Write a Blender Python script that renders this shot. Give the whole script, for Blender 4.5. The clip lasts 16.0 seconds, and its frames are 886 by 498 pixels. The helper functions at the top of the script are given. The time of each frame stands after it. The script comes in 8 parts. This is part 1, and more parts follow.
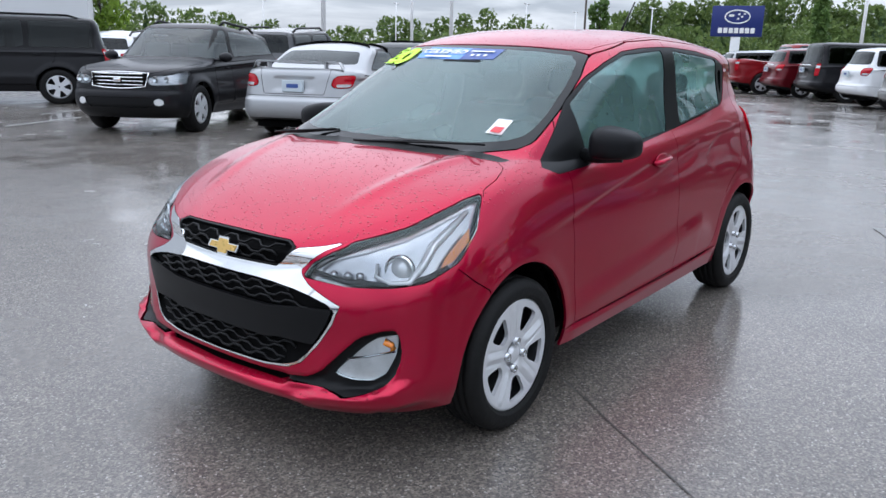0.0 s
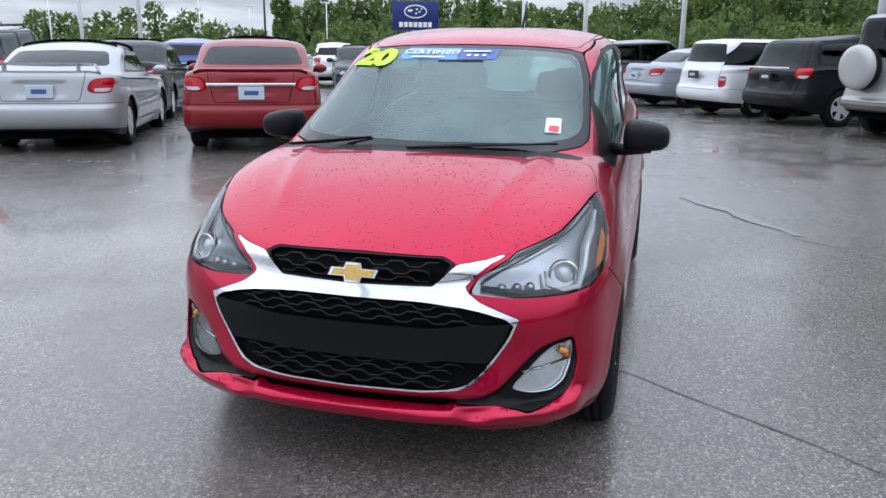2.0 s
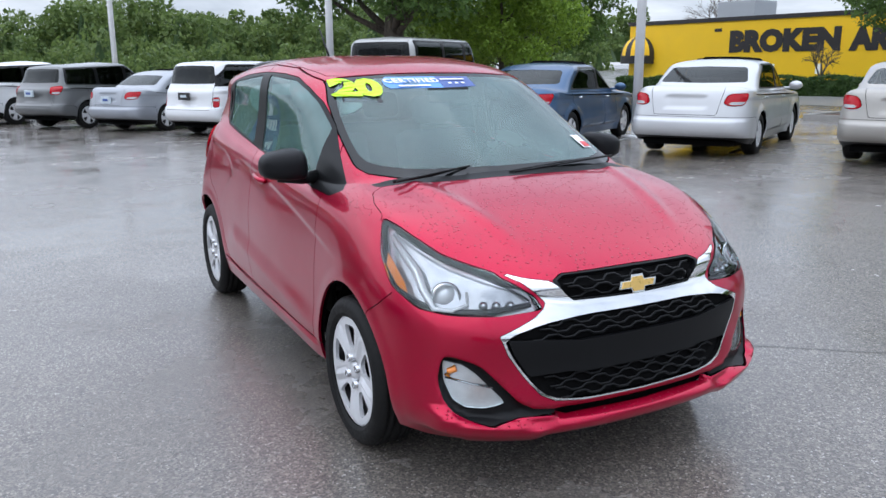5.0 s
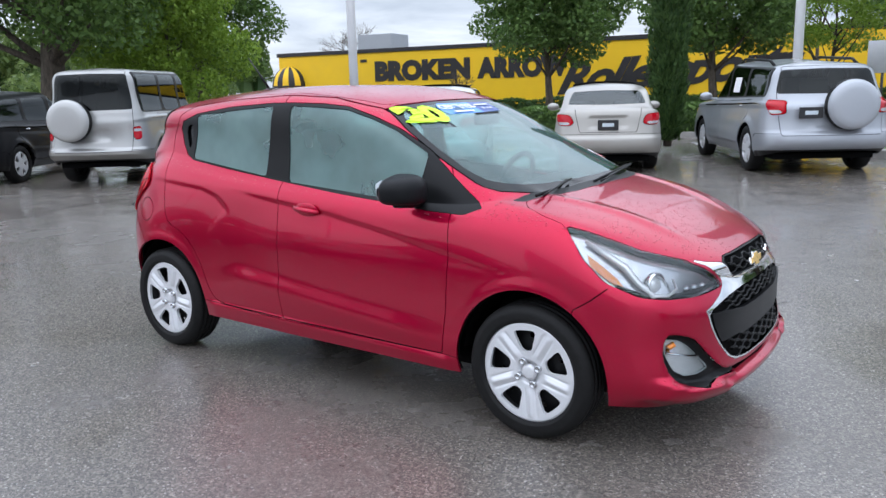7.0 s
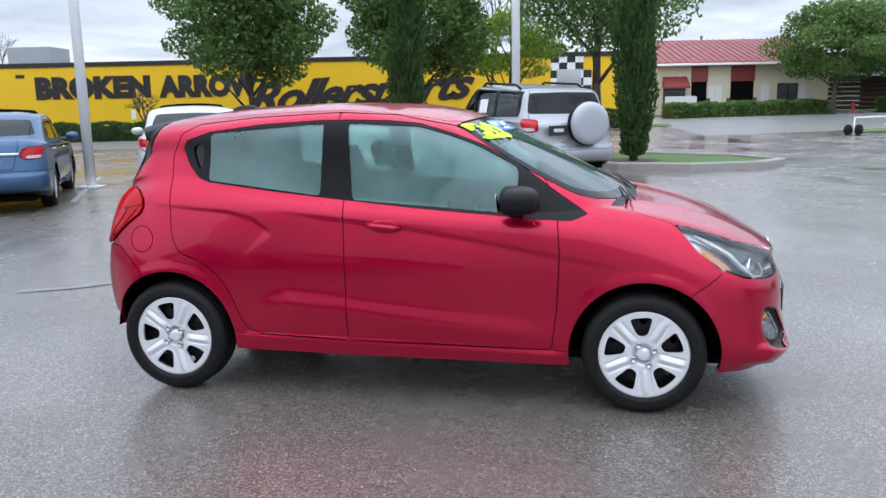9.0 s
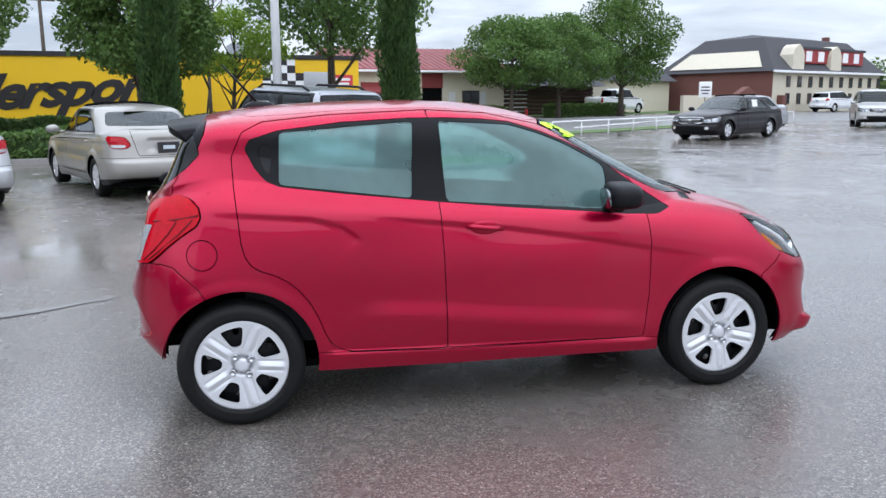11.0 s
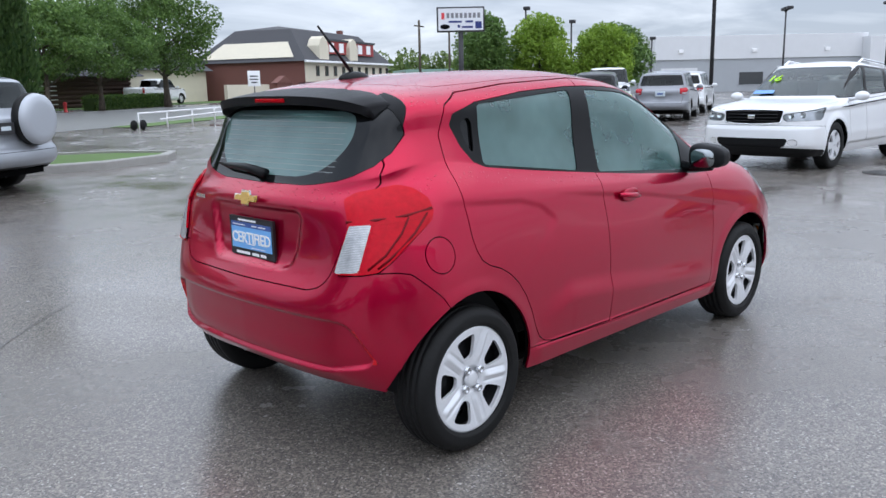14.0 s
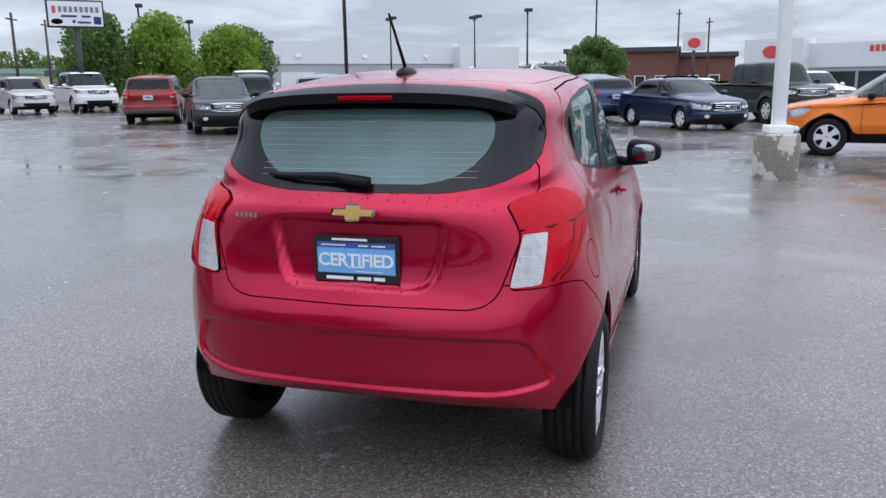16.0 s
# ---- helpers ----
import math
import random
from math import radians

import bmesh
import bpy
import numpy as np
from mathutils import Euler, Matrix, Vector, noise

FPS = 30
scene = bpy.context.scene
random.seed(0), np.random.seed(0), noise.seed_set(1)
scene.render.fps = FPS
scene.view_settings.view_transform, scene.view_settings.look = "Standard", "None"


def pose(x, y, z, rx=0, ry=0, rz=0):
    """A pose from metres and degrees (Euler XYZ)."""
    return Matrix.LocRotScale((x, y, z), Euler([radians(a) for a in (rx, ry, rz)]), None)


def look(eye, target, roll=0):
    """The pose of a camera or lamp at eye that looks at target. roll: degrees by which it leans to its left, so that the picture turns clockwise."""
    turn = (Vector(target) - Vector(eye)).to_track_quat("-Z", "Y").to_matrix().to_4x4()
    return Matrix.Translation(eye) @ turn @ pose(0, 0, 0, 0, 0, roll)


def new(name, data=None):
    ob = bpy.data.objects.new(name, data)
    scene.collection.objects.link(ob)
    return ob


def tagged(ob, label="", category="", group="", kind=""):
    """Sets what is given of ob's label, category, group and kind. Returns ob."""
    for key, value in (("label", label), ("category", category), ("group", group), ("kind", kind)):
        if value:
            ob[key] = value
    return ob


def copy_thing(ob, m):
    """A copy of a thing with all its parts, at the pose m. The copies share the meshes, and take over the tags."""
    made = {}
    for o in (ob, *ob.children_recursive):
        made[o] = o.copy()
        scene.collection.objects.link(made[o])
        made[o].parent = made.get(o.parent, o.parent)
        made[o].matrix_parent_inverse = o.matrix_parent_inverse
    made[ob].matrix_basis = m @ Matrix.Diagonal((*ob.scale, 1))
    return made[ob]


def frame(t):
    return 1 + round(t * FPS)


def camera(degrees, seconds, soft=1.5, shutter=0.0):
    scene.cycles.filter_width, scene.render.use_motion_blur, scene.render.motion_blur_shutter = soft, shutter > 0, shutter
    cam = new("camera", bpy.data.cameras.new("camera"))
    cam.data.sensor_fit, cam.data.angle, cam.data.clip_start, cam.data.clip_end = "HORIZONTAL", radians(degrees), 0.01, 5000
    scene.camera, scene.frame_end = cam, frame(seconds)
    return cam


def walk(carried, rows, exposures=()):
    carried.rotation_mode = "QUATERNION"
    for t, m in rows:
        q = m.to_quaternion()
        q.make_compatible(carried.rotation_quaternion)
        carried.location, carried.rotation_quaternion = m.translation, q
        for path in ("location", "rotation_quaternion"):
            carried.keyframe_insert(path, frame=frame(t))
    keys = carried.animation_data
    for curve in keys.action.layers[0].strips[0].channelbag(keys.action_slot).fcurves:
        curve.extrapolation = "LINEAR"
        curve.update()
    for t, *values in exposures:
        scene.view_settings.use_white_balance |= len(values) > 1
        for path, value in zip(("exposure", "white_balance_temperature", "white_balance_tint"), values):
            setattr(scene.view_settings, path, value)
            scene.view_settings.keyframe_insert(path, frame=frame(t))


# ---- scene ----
cam = camera(58.1, 16.0)
PATH = [
    (0, (3.516, 2.231, 1.378), (1.982, 1.047, 0.882), 1.2),
    (0.5, (3.64, 1.934, 1.407), (2.019, 0.872, 0.915), 1.0),
    (1, (3.878, 1.626, 1.407), (2.164, 0.718, 0.918), 0.7),
    (1.5, (4.006, 1.279, 1.386), (2.205, 0.559, 0.897), 0.7),
    (2, (4.101, 0.892, 1.383), (2.23, 0.388, 0.885), 0.5),
    (2.5, (4.2, 0.467, 1.389), (2.284, 0.197, 0.883), 0.6),
    (3, (4.18, 0.037, 1.404), (2.246, 0.015, 0.896), 0.6),
    (3.5, (4.197, -0.415, 1.403), (2.274, -0.188, 0.903), 0.6),
    (4, (4.162, -0.859, 1.391), (2.278, -0.393, 0.907), 0.6),
    (4.2, (4.118, -1.036, 1.418), (2.256, -0.48, 0.941), 0.5),
    (6.3, (3.2, -2.946, 1.41), (1.827, -1.552, 0.997), -1.6),
    (6.5, (3.063, -3.084, 1.434), (1.751, -1.63, 1.026), -1.6),
    (7, (2.738, -3.489, 1.431), (1.589, -1.9, 1.04), -1.5),
    (7.5, (2.353, -3.819, 1.424), (1.377, -2.115, 1.045), -1.4),
    (8, (1.916, -4.069, 1.44), (1.13, -2.268, 1.068), -1.3),
    (8.5, (1.468, -4.316, 1.451), (0.878, -2.44, 1.085), -1.3),
    (9, (0.98, -4.457, 1.463), (0.596, -2.527, 1.102), -1.1),
    (9.2, (0.773, -4.514, 1.437), (0.473, -2.569, 1.08), -1.1),
    (11.3, (-1.289, -4.302, 1.458), (-0.775, -2.404, 1.096), -0.5),
    (11.5, (-1.468, -4.258, 1.432), (-0.884, -2.38, 1.068), -0.7),
    (12, (-1.915, -4.1, 1.431), (-1.16, -2.286, 1.057), -0.9),
    (12.5, (-2.309, -3.807, 1.442), (-1.388, -2.075, 1.053), -1.0),
    (13, (-2.713, -3.508, 1.426), (-1.626, -1.877, 1.029), -1.0),
    (13.5, (-3.029, -3.133, 1.415), (-1.782, -1.621, 1.015), -1.2),
    (14, (-3.352, -2.748, 1.398), (-1.951, -1.377, 0.999), -1.3),
    (14.5, (-3.597, -2.355, 1.397), (-2.054, -1.147, 0.998), -1.3),
    (15, (-3.804, -1.933, 1.408), (-2.13, -0.915, 1.008), -1.1),
    (15.5, (-4.013, -1.515, 1.408), (-2.227, -0.711, 1.003), -1.1),
    (16, (-4.093, -1.051, 1.406), (-2.219, -0.485, 0.998), -0.8),
]
walk(cam, [(t, look(eye, target, roll)) for t, eye, target, roll in PATH],
     [(0.0, 0.17, 6150, 13.0), (3.5, 0.2, 6150, 13.0), (6.5, 0.34, 6150, 13.0), (8.5, 0.38, 6150, 13.0), (12.0, 0.36, 6150, 13.0), (14.0, 0.25, 6150, 13.0), (16.0, 0.12, 6150, 13.0)])

# ---- world and light: a bright overcast sky after rain ----
SUN_ELEVATION, SUN_ROTATION = radians(58), radians(200)
world = bpy.data.worlds.new("overcast_sky")
scene.world = world
world.use_nodes = True
wn, wl = world.node_tree.nodes, world.node_tree.links
wn.clear()
w_out = wn.new("ShaderNodeOutputWorld")
w_bg = wn.new("ShaderNodeBackground")
w_sky = wn.new("ShaderNodeTexSky")
w_sky.sky_type, w_sky.sun_disc = "NISHITA", False
w_sky.sun_elevation, w_sky.sun_rotation = SUN_ELEVATION, SUN_ROTATION
w_tc = wn.new("ShaderNodeTexCoord")
w_sep = wn.new("ShaderNodeSeparateXYZ")
w_up = wn.new("ShaderNodeMath")
w_up.operation, w_up.inputs[1].default_value = "ADD", 0.12
w_div = wn.new("ShaderNodeVectorMath")
w_div.operation = "DIVIDE"
w_comb = wn.new("ShaderNodeCombineXYZ")
w_noise = wn.new("ShaderNodeTexNoise")
w_noise.inputs["Scale"].default_value, w_noise.inputs["Detail"].default_value = 0.9, 6.0
w_noise.inputs["Roughness"].default_value, w_noise.inputs["Distortion"].default_value = 0.55, 0.4
w_ramp = wn.new("ShaderNodeValToRGB")
w_ramp.color_ramp.elements[0].position, w_ramp.color_ramp.elements[0].color = 0.36, (2.8, 3.15, 3.6, 1)
w_ramp.color_ramp.elements[1].position, w_ramp.color_ramp.elements[1].color = 0.66, (5.3, 5.65, 6.0, 1)
w_mix = wn.new("ShaderNodeMix")
w_mix.data_type, w_mix.inputs[0].default_value = "RGBA", 0.9
wl.new(w_tc.outputs["Generated"], w_sep.inputs[0])
wl.new(w_sep.outputs["Z"], w_up.inputs[0])
for k in range(3):
    wl.new(w_up.outputs[0], w_comb.inputs[k])
wl.new(w_tc.outputs["Generated"], w_div.inputs[0])
wl.new(w_comb.outputs[0], w_div.inputs[1])
wl.new(w_div.outputs[0], w_noise.inputs["Vector"])
wl.new(w_noise.outputs["Fac"], w_ramp.inputs["Fac"])
wl.new(w_sky.outputs[0], w_mix.inputs[6])
wl.new(w_ramp.outputs[0], w_mix.inputs[7])
w_zen = wn.new("ShaderNodeMapRange")
w_zen.inputs["From Min"].default_value, w_zen.inputs["From Max"].default_value = 0.12, 1.0
w_zen.inputs["To Min"].default_value, w_zen.inputs["To Max"].default_value = 1.0, 2.8
w_mul = wn.new("ShaderNodeVectorMath")
w_mul.operation = "SCALE"
wl.new(w_sep.outputs["Z"], w_zen.inputs["Value"])
wl.new(w_mix.outputs[2], w_mul.inputs[0])
wl.new(w_zen.outputs[0], w_mul.inputs["Scale"])
wl.new(w_mul.outputs[0], w_bg.inputs["Color"])
w_bg.inputs["Strength"].default_value = 0.152
wl.new(w_bg.outputs[0], w_out.inputs[0])
sun = new("sun", bpy.data.lights.new("sun", "SUN"))
sun.data.energy, sun.data.angle, sun.data.color = 0.75, radians(120), (1.0, 0.97, 0.93)
sun.matrix_world = look((30 * math.sin(SUN_ROTATION), 30 * math.cos(SUN_ROTATION), 48), (0, 0, 0))
scene.view_settings.exposure = 0.0


# ---- materials ----
class Shader:
    """A node material with short ways to add nodes and wire them."""

    def __init__(self, name):
        self.m = bpy.data.materials.new(name)
        self.m.use_nodes = True
        self.t = self.m.node_tree
        self.p = self.t.nodes["Principled BSDF"]
        self.out = self.t.nodes["Material Output"]

    def node(self, kind, operation="", data_type="", **values):
        n = self.t.nodes.new("ShaderNode" + kind)
        if operation:
            n.operation = operation
        if data_type:
            n.data_type = data_type
        for key, v in values.items():
            n.inputs[key].default_value = v
        return n

    def link(self, a, b):
        self.t.links.new(a, b)

    def coords(self, scale=1.0):
        tc = self.node("TexCoord")
        mp = self.node("Mapping")
        s = scale if isinstance(scale, tuple) else (scale,) * 3
        mp.inputs["Scale"].default_value = s
        self.link(tc.outputs["Object"], mp.inputs["Vector"])
        return mp.outputs[0]

    def noise(self, scale, detail=4.0, rough=0.55, at=None, stretch=1.0):
        n = self.node("TexNoise", Scale=scale, Detail=detail, Roughness=rough)
        self.link(at if at else self.coords(stretch), n.inputs["Vector"])
        return n.outputs["Fac"]

    def ramp(self, fac, stops):
        r = self.node("ValToRGB")
        e = r.color_ramp.elements
        while len(e) < len(stops):
            e.new(0.5)
        for el, (pos, col) in zip(e, stops):
            el.position = pos
            el.color = (*col, 1) if len(col) == 3 else col
        self.link(fac, r.inputs["Fac"])
        return r.outputs["Color"]

    def scale_to(self, fac, lo, hi):
        n = self.node("MapRange")
        n.inputs["From Min"].default_value, n.inputs["From Max"].default_value = 0.3, 0.7
        n.inputs["To Min"].default_value, n.inputs["To Max"].default_value = lo, hi
        self.link(fac, n.inputs["Value"])
        return n.outputs[0]

    def mix(self, fac, a, b):
        n = self.node("Mix", data_type="RGBA")
        for slot, v in ((0, fac), (6, a), (7, b)):
            if isinstance(v, (int, float)):
                n.inputs[slot].default_value = v
            elif isinstance(v, tuple):
                n.inputs[slot].default_value = (*v, 1)
            else:
                self.link(v, n.inputs[slot])
        return n.outputs[2]

    def bump(self, height, strength, distance=0.01, after=None):
        n = self.node("Bump", Strength=strength, Distance=distance)
        self.link(height, n.inputs["Height"])
        if after:
            self.link(after, n.inputs["Normal"])
        return n.outputs[0]

    def set(self, **values):
        for key, v in values.items():
            slot = self.p.inputs[key.replace("_", " ")]
            if hasattr(v, "is_linked"):
                self.link(v, slot)
            elif isinstance(v, tuple) and len(v) == 3:
                slot.default_value = (*v, 1)
            else:
                slot.default_value = v
        return self


def plain(name, colour, rough=0.5, metal=0.0, grain=0.0, size=40.0, coat=0.0, spec=0.5):
    """A surface of one paint with a slight uneven grain in colour and gloss."""
    s = Shader(name)
    f = s.noise(size, 5)
    dark = tuple(c * (1 - grain) for c in colour)
    s.set(Base_Color=s.mix(f, dark, tuple(min(1, c * (1 + grain)) for c in colour)), Metallic=metal)
    s.set(Roughness=s.scale_to(f, rough * 0.85, min(1, rough * 1.15)), Coat_Weight=coat, Specular_IOR_Level=spec)
    s.p.inputs["Coat Roughness"].default_value = 0.03
    return s.m


def car_paint(name, colour, metal=0.0, rough=0.35, drops=True, flake=0.25):
    """Clear-coated car paint with fine flake, wet with rain drops on its upper faces."""
    s = Shader(name)
    fl = s.noise(900, 1, 0.5)
    big = s.noise(3, 3)
    c2 = tuple(c * (1 - flake) for c in colour)
    base = s.mix(fl, c2, tuple(min(1, c * (1 + flake)) for c in colour))
    base = s.mix(s.scale_to(big, 0.0, 0.12), base, tuple(0.85 * c for c in colour))
    s.set(Base_Color=base, Metallic=metal, Roughness=s.scale_to(big, rough * 0.9, rough * 1.1), Coat_Weight=0.8 if max(colour) > 0.05 else 0.4, Specular_IOR_Level=0.1)
    s.p.inputs["Coat Roughness"].default_value = 0.025
    s.p.inputs["Coat IOR"].default_value = 1.42
    if drops:
        at = s.coords()
        v = s.node("TexVoronoi", Scale=66.0, Randomness=1.0)
        s.link(at, v.inputs["Vector"])
        pick = s.node("Math", operation="GREATER_THAN")
        sep = s.node("SeparateColor")
        s.link(v.outputs["Color"], sep.inputs[0])
        s.link(sep.outputs[0], pick.inputs[0])
        pick.inputs[1].default_value = 0.30
        size = s.node("MapRange")
        size.inputs["From Min"].default_value, size.inputs["From Max"].default_value = 0.27, 0.10
        s.link(v.outputs["Distance"], size.inputs["Value"])
        geo = s.node("NewGeometry")
        up = s.node("SeparateXYZ")
        s.link(geo.outputs["Normal"], up.inputs[0])
        top = s.node("MapRange")
        top.inputs["From Min"].default_value, top.inputs["From Max"].default_value = 0.45, 0.8
        s.link(up.outputs["Z"], top.inputs["Value"])
        m1 = s.node("Math", operation="MULTIPLY")
        m2 = s.node("Math", operation="MULTIPLY")
        s.link(pick.outputs[0], m1.inputs[0])
        s.link(size.outputs[0], m1.inputs[1])
        s.link(m1.outputs[0], m2.inputs[0])
        s.link(top.outputs[0], m2.inputs[1])
        b = s.bump(m2.outputs[0], 1.0, 0.0045)
        s.link(b, s.p.inputs["Coat Normal"])
        s.link(b, s.p.inputs["Normal"])
    return s.m


def clear_glass(name, tint, gloss_rough=0.0, fog=None, ior=1.55, thin=0.30, thick=0.56):
    """A tinted pane: light passes through with a tint, and it mirrors more at a slant; fog is breath on its inside."""
    s = Shader(name)
    tr = s.node("BsdfTransparent")
    tr.inputs["Color"].default_value = (*tint, 1)
    gl = s.node("BsdfGlossy", Roughness=gloss_rough)
    gl.inputs["Color"].default_value = (0.95, 1.0, 1.0, 1)
    fr = s.node("Fresnel", IOR=ior)
    mx = s.node("MixShader")
    s.link(fr.outputs[0], mx.inputs[0])
    through_light = tr.outputs[0]
    if fog:
        df = s.node("BsdfDiffuse")
        df.inputs["Color"].default_value = (*fog, 1)
        tl = s.node("BsdfTranslucent")
        tl.inputs["Color"].default_value = (*fog, 1)
        both = s.node("MixShader")
        s.link(df.outputs[0], both.inputs[1])
        s.link(tl.outputs[0], both.inputs[2])
        f1 = s.noise(2.2, 4, 0.5)
        m2 = s.node("MixShader")
        s.link(s.scale_to(f1, thin, thick), m2.inputs[0])
        s.link(tr.outputs[0], m2.inputs[1])
        s.link(both.outputs[0], m2.inputs[2])
        through_light = m2.outputs[0]
    s.link(through_light, mx.inputs[1])
    s.link(gl.outputs[0], mx.inputs[2])
    s.link(mx.outputs[0], s.out.inputs["Surface"])
    return s.m


def wet_asphalt():
    s = Shader("wet_asphalt")
    at = s.coords()
    fine = s.noise(150, 5, 0.8, at)
    v = s.node("TexVoronoi", Scale=150.0, Randomness=1.0)
    s.link(at, v.inputs["Vector"])
    stone = s.node("SeparateColor")
    s.link(v.outputs["Color"], stone.inputs[0])
    big = s.noise(0.35, 5, 0.6, at)
    mid = s.noise(1.7, 5, 0.6, at)
    grit = s.node("TexVoronoi", Scale=120.0, Randomness=1.0)
    s.link(at, grit.inputs["Vector"])
    chip = s.node("SeparateColor")
    s.link(grit.outputs["Color"], chip.inputs[0])
    col = s.ramp(chip.outputs[0], [(0.0, (0.020, 0.018, 0.016)), (0.45, (0.105, 0.090, 0.076)), (0.85, (0.22, 0.189, 0.160)), (1.0, (0.34, 0.295, 0.252))])
    col = s.mix(s.ramp(fine, [(0.40, (0, 0, 0)), (0.62, (0.5,) * 3)]), col, (0.22, 0.191, 0.163))
    col = s.mix(s.ramp(stone.outputs[0], [(0.965, (0, 0, 0)), (0.985, (0.8,) * 3)]), col, (0.52, 0.49, 0.45))
    col = s.mix(s.ramp(stone.outputs[1], [(0.84, (0, 0, 0)), (0.92, (0.7,) * 3)]), col, (0.03, 0.029, 0.028))
    col = s.mix(s.ramp(big, [(0.35, (0.0,) * 3), (0.65, (0.3,) * 3)]), col, (0.085, 0.081, 0.076))
    blend = s.node("Math", operation="MULTIPLY_ADD")
    s.link(big, blend.inputs[0])
    blend.inputs[1].default_value = 0.65
    half = s.node("Math", operation="MULTIPLY")
    s.link(mid, half.inputs[0])
    half.inputs[1].default_value = 0.35
    s.link(half.outputs[0], blend.inputs[2])
    wet = s.ramp(blend.outputs[0], [(0.38, (0.05,) * 3), (0.46, (0.18,) * 3), (0.60, (0.30,) * 3)])
    film_depth = s.ramp(blend.outputs[0], [(0.43, (0.015,) * 3), (0.57, (0.17,) * 3)])
    n = s.node("Bump", Strength=0.7, Distance=0.006)
    s.link(fine, n.inputs["Height"])
    film_bump = s.node("Bump", Distance=0.006)
    s.link(film_depth, film_bump.inputs["Strength"])
    s.link(fine, film_bump.inputs["Height"])
    s.set(Base_Color=col, Roughness=0.6, Specular_IOR_Level=0.3, Coat_Weight=1.0, Coat_Roughness=wet)
    s.p.inputs["Coat IOR"].default_value = 1.56
    s.link(n.outputs[0], s.p.inputs["Normal"])
    s.link(film_bump.outputs[0], s.p.inputs["Coat Normal"])
    return s.m


def foliage(name, dark, light, scale=0.7):
    s = Shader(name)
    geo = s.node("NewGeometry")
    f = s.noise(scale, 3)
    c = s.ramp(geo.outputs["Random Per Island"], [(0.0, dark), (1.0, light)])
    c = s.mix(s.scale_to(f, 0.0, 0.6), c, tuple(0.55 * a + 0.45 * b for a, b in zip(dark, light)))
    s.set(Base_Color=c, Roughness=0.5, Specular_IOR_Level=0.3)
    tl = s.node("BsdfTranslucent")
    s.link(c, tl.inputs["Color"])
    mx = s.node("MixShader")
    mx.inputs[0].default_value = 0.4
    s.link(s.p.outputs[0], mx.inputs[1])
    s.link(tl.outputs[0], mx.inputs[2])
    s.link(mx.outputs[0], s.out.inputs["Surface"])
    return s.m


def bark():
    s = Shader("bark")
    f = s.noise(14, 6, 0.65, stretch=(1, 1, 0.25))
    s.set(Base_Color=s.ramp(f, [(0.3, (0.03, 0.024, 0.018)), (0.7, (0.13, 0.105, 0.08))]), Roughness=0.9)
    s.link(s.bump(f, 0.8, 0.03), s.p.inputs["Normal"])
    return s.m


def tyre_rubber():
    s = Shader("tyre_rubber")
    f = s.noise(60, 4)
    s.set(Base_Color=s.ramp(f, [(0.3, (0.006,) * 3), (0.75, (0.014,) * 3)]), Roughness=s.scale_to(f, 0.5, 0.7), Specular_IOR_Level=0.2)
    s.link(s.bump(f, 0.25, 0.003), s.p.inputs["Normal"])
    return s.m


RED = car_paint("cherry_red_paint", (0.44, 0.002, 0.036), 0.72, 0.31, True, 0.3)
# near-black for inner metal, and for the shade painted in the garage bays
GAP = plain("dark_metal_and_shade", (0.004, 0.004, 0.0042), 0.8, spec=0.05)
BLACK = plain("satin_black_plastic", (0.007, 0.0073, 0.008), 0.36, 0, 0.15, 300, spec=0.18)
GRAINED = plain("grained_black_plastic", (0.009, 0.0093, 0.0105), 0.42, 0, 0.25, 500, spec=0.13)
GLOSSBLACK = plain("gloss_black", (0.004, 0.0043, 0.005), 0.08, 0, 0.1, 60, 0.0, 0.35)
CHROME = plain("chrome", (0.86, 0.87, 0.88), 0.06, 1.0, 0.03, 30)
ALLOY = plain("silver_painted_wheel", (0.70, 0.71, 0.73), 0.34, 0.25, 0.04, 200, 0.3)
FRIT = plain("black_edged_glass", (0.006, 0.0065, 0.007), 0.04, 0, 0.1, 60, 0.0, 0.3)
STEEL = plain("dark_steel", (0.05, 0.05, 0.055), 0.45, 0.6, 0.3, 40)
RUBBER = tyre_rubber()
FOGGED = clear_glass("fogged_green_glass", (0.60, 0.84, 0.81), 0.0, (0.46, 0.80, 0.77), 1.55, 0.22, 0.46)
def fogged(name, thin, thick):
    return clear_glass(name, (0.62, 0.82, 0.80), 0.0, (0.46, 0.74, 0.715), 1.5, thin, thick)


SCREEN = fogged("misted_windshield_glass", 0.13, 0.36)
REARPANE = fogged("misted_rear_glass", 0.26, 0.50)
GLASS = clear_glass("green_tinted_glass", (0.42, 0.52, 0.51), ior=1.6)
DARKGLASS = clear_glass("dark_tinted_glass", (0.09, 0.10, 0.10), ior=1.36)
LAMPGLASS = clear_glass("lamp_lens", (0.93, 0.95, 0.96))
GOLD = plain("gold_emblem", (0.72, 0.47, 0.14), 0.3, 0.35, 0.12, 120)
REDGLASS = plain("glossy_red_lamp_lens", (0.48, 0.0015, 0.012), 0.05, 0, 0.3, 45, 0.0, 0.16)
TAILRED = plain("red_lamp_lens", (0.42, 0.0015, 0.010), 0.08, 0.0, 0.35, 55, 0.6, 0.1)
REDBOWL = plain("red_lamp_bowl", (0.66, 0.003, 0.014), 0.3, 0.0, 0.4, 48)
TAILDARK = plain("deep_red_lamp_lens", (0.36, 0.001, 0.006), 0.1, 0, 0.3, 40, 0.0, 0.08)
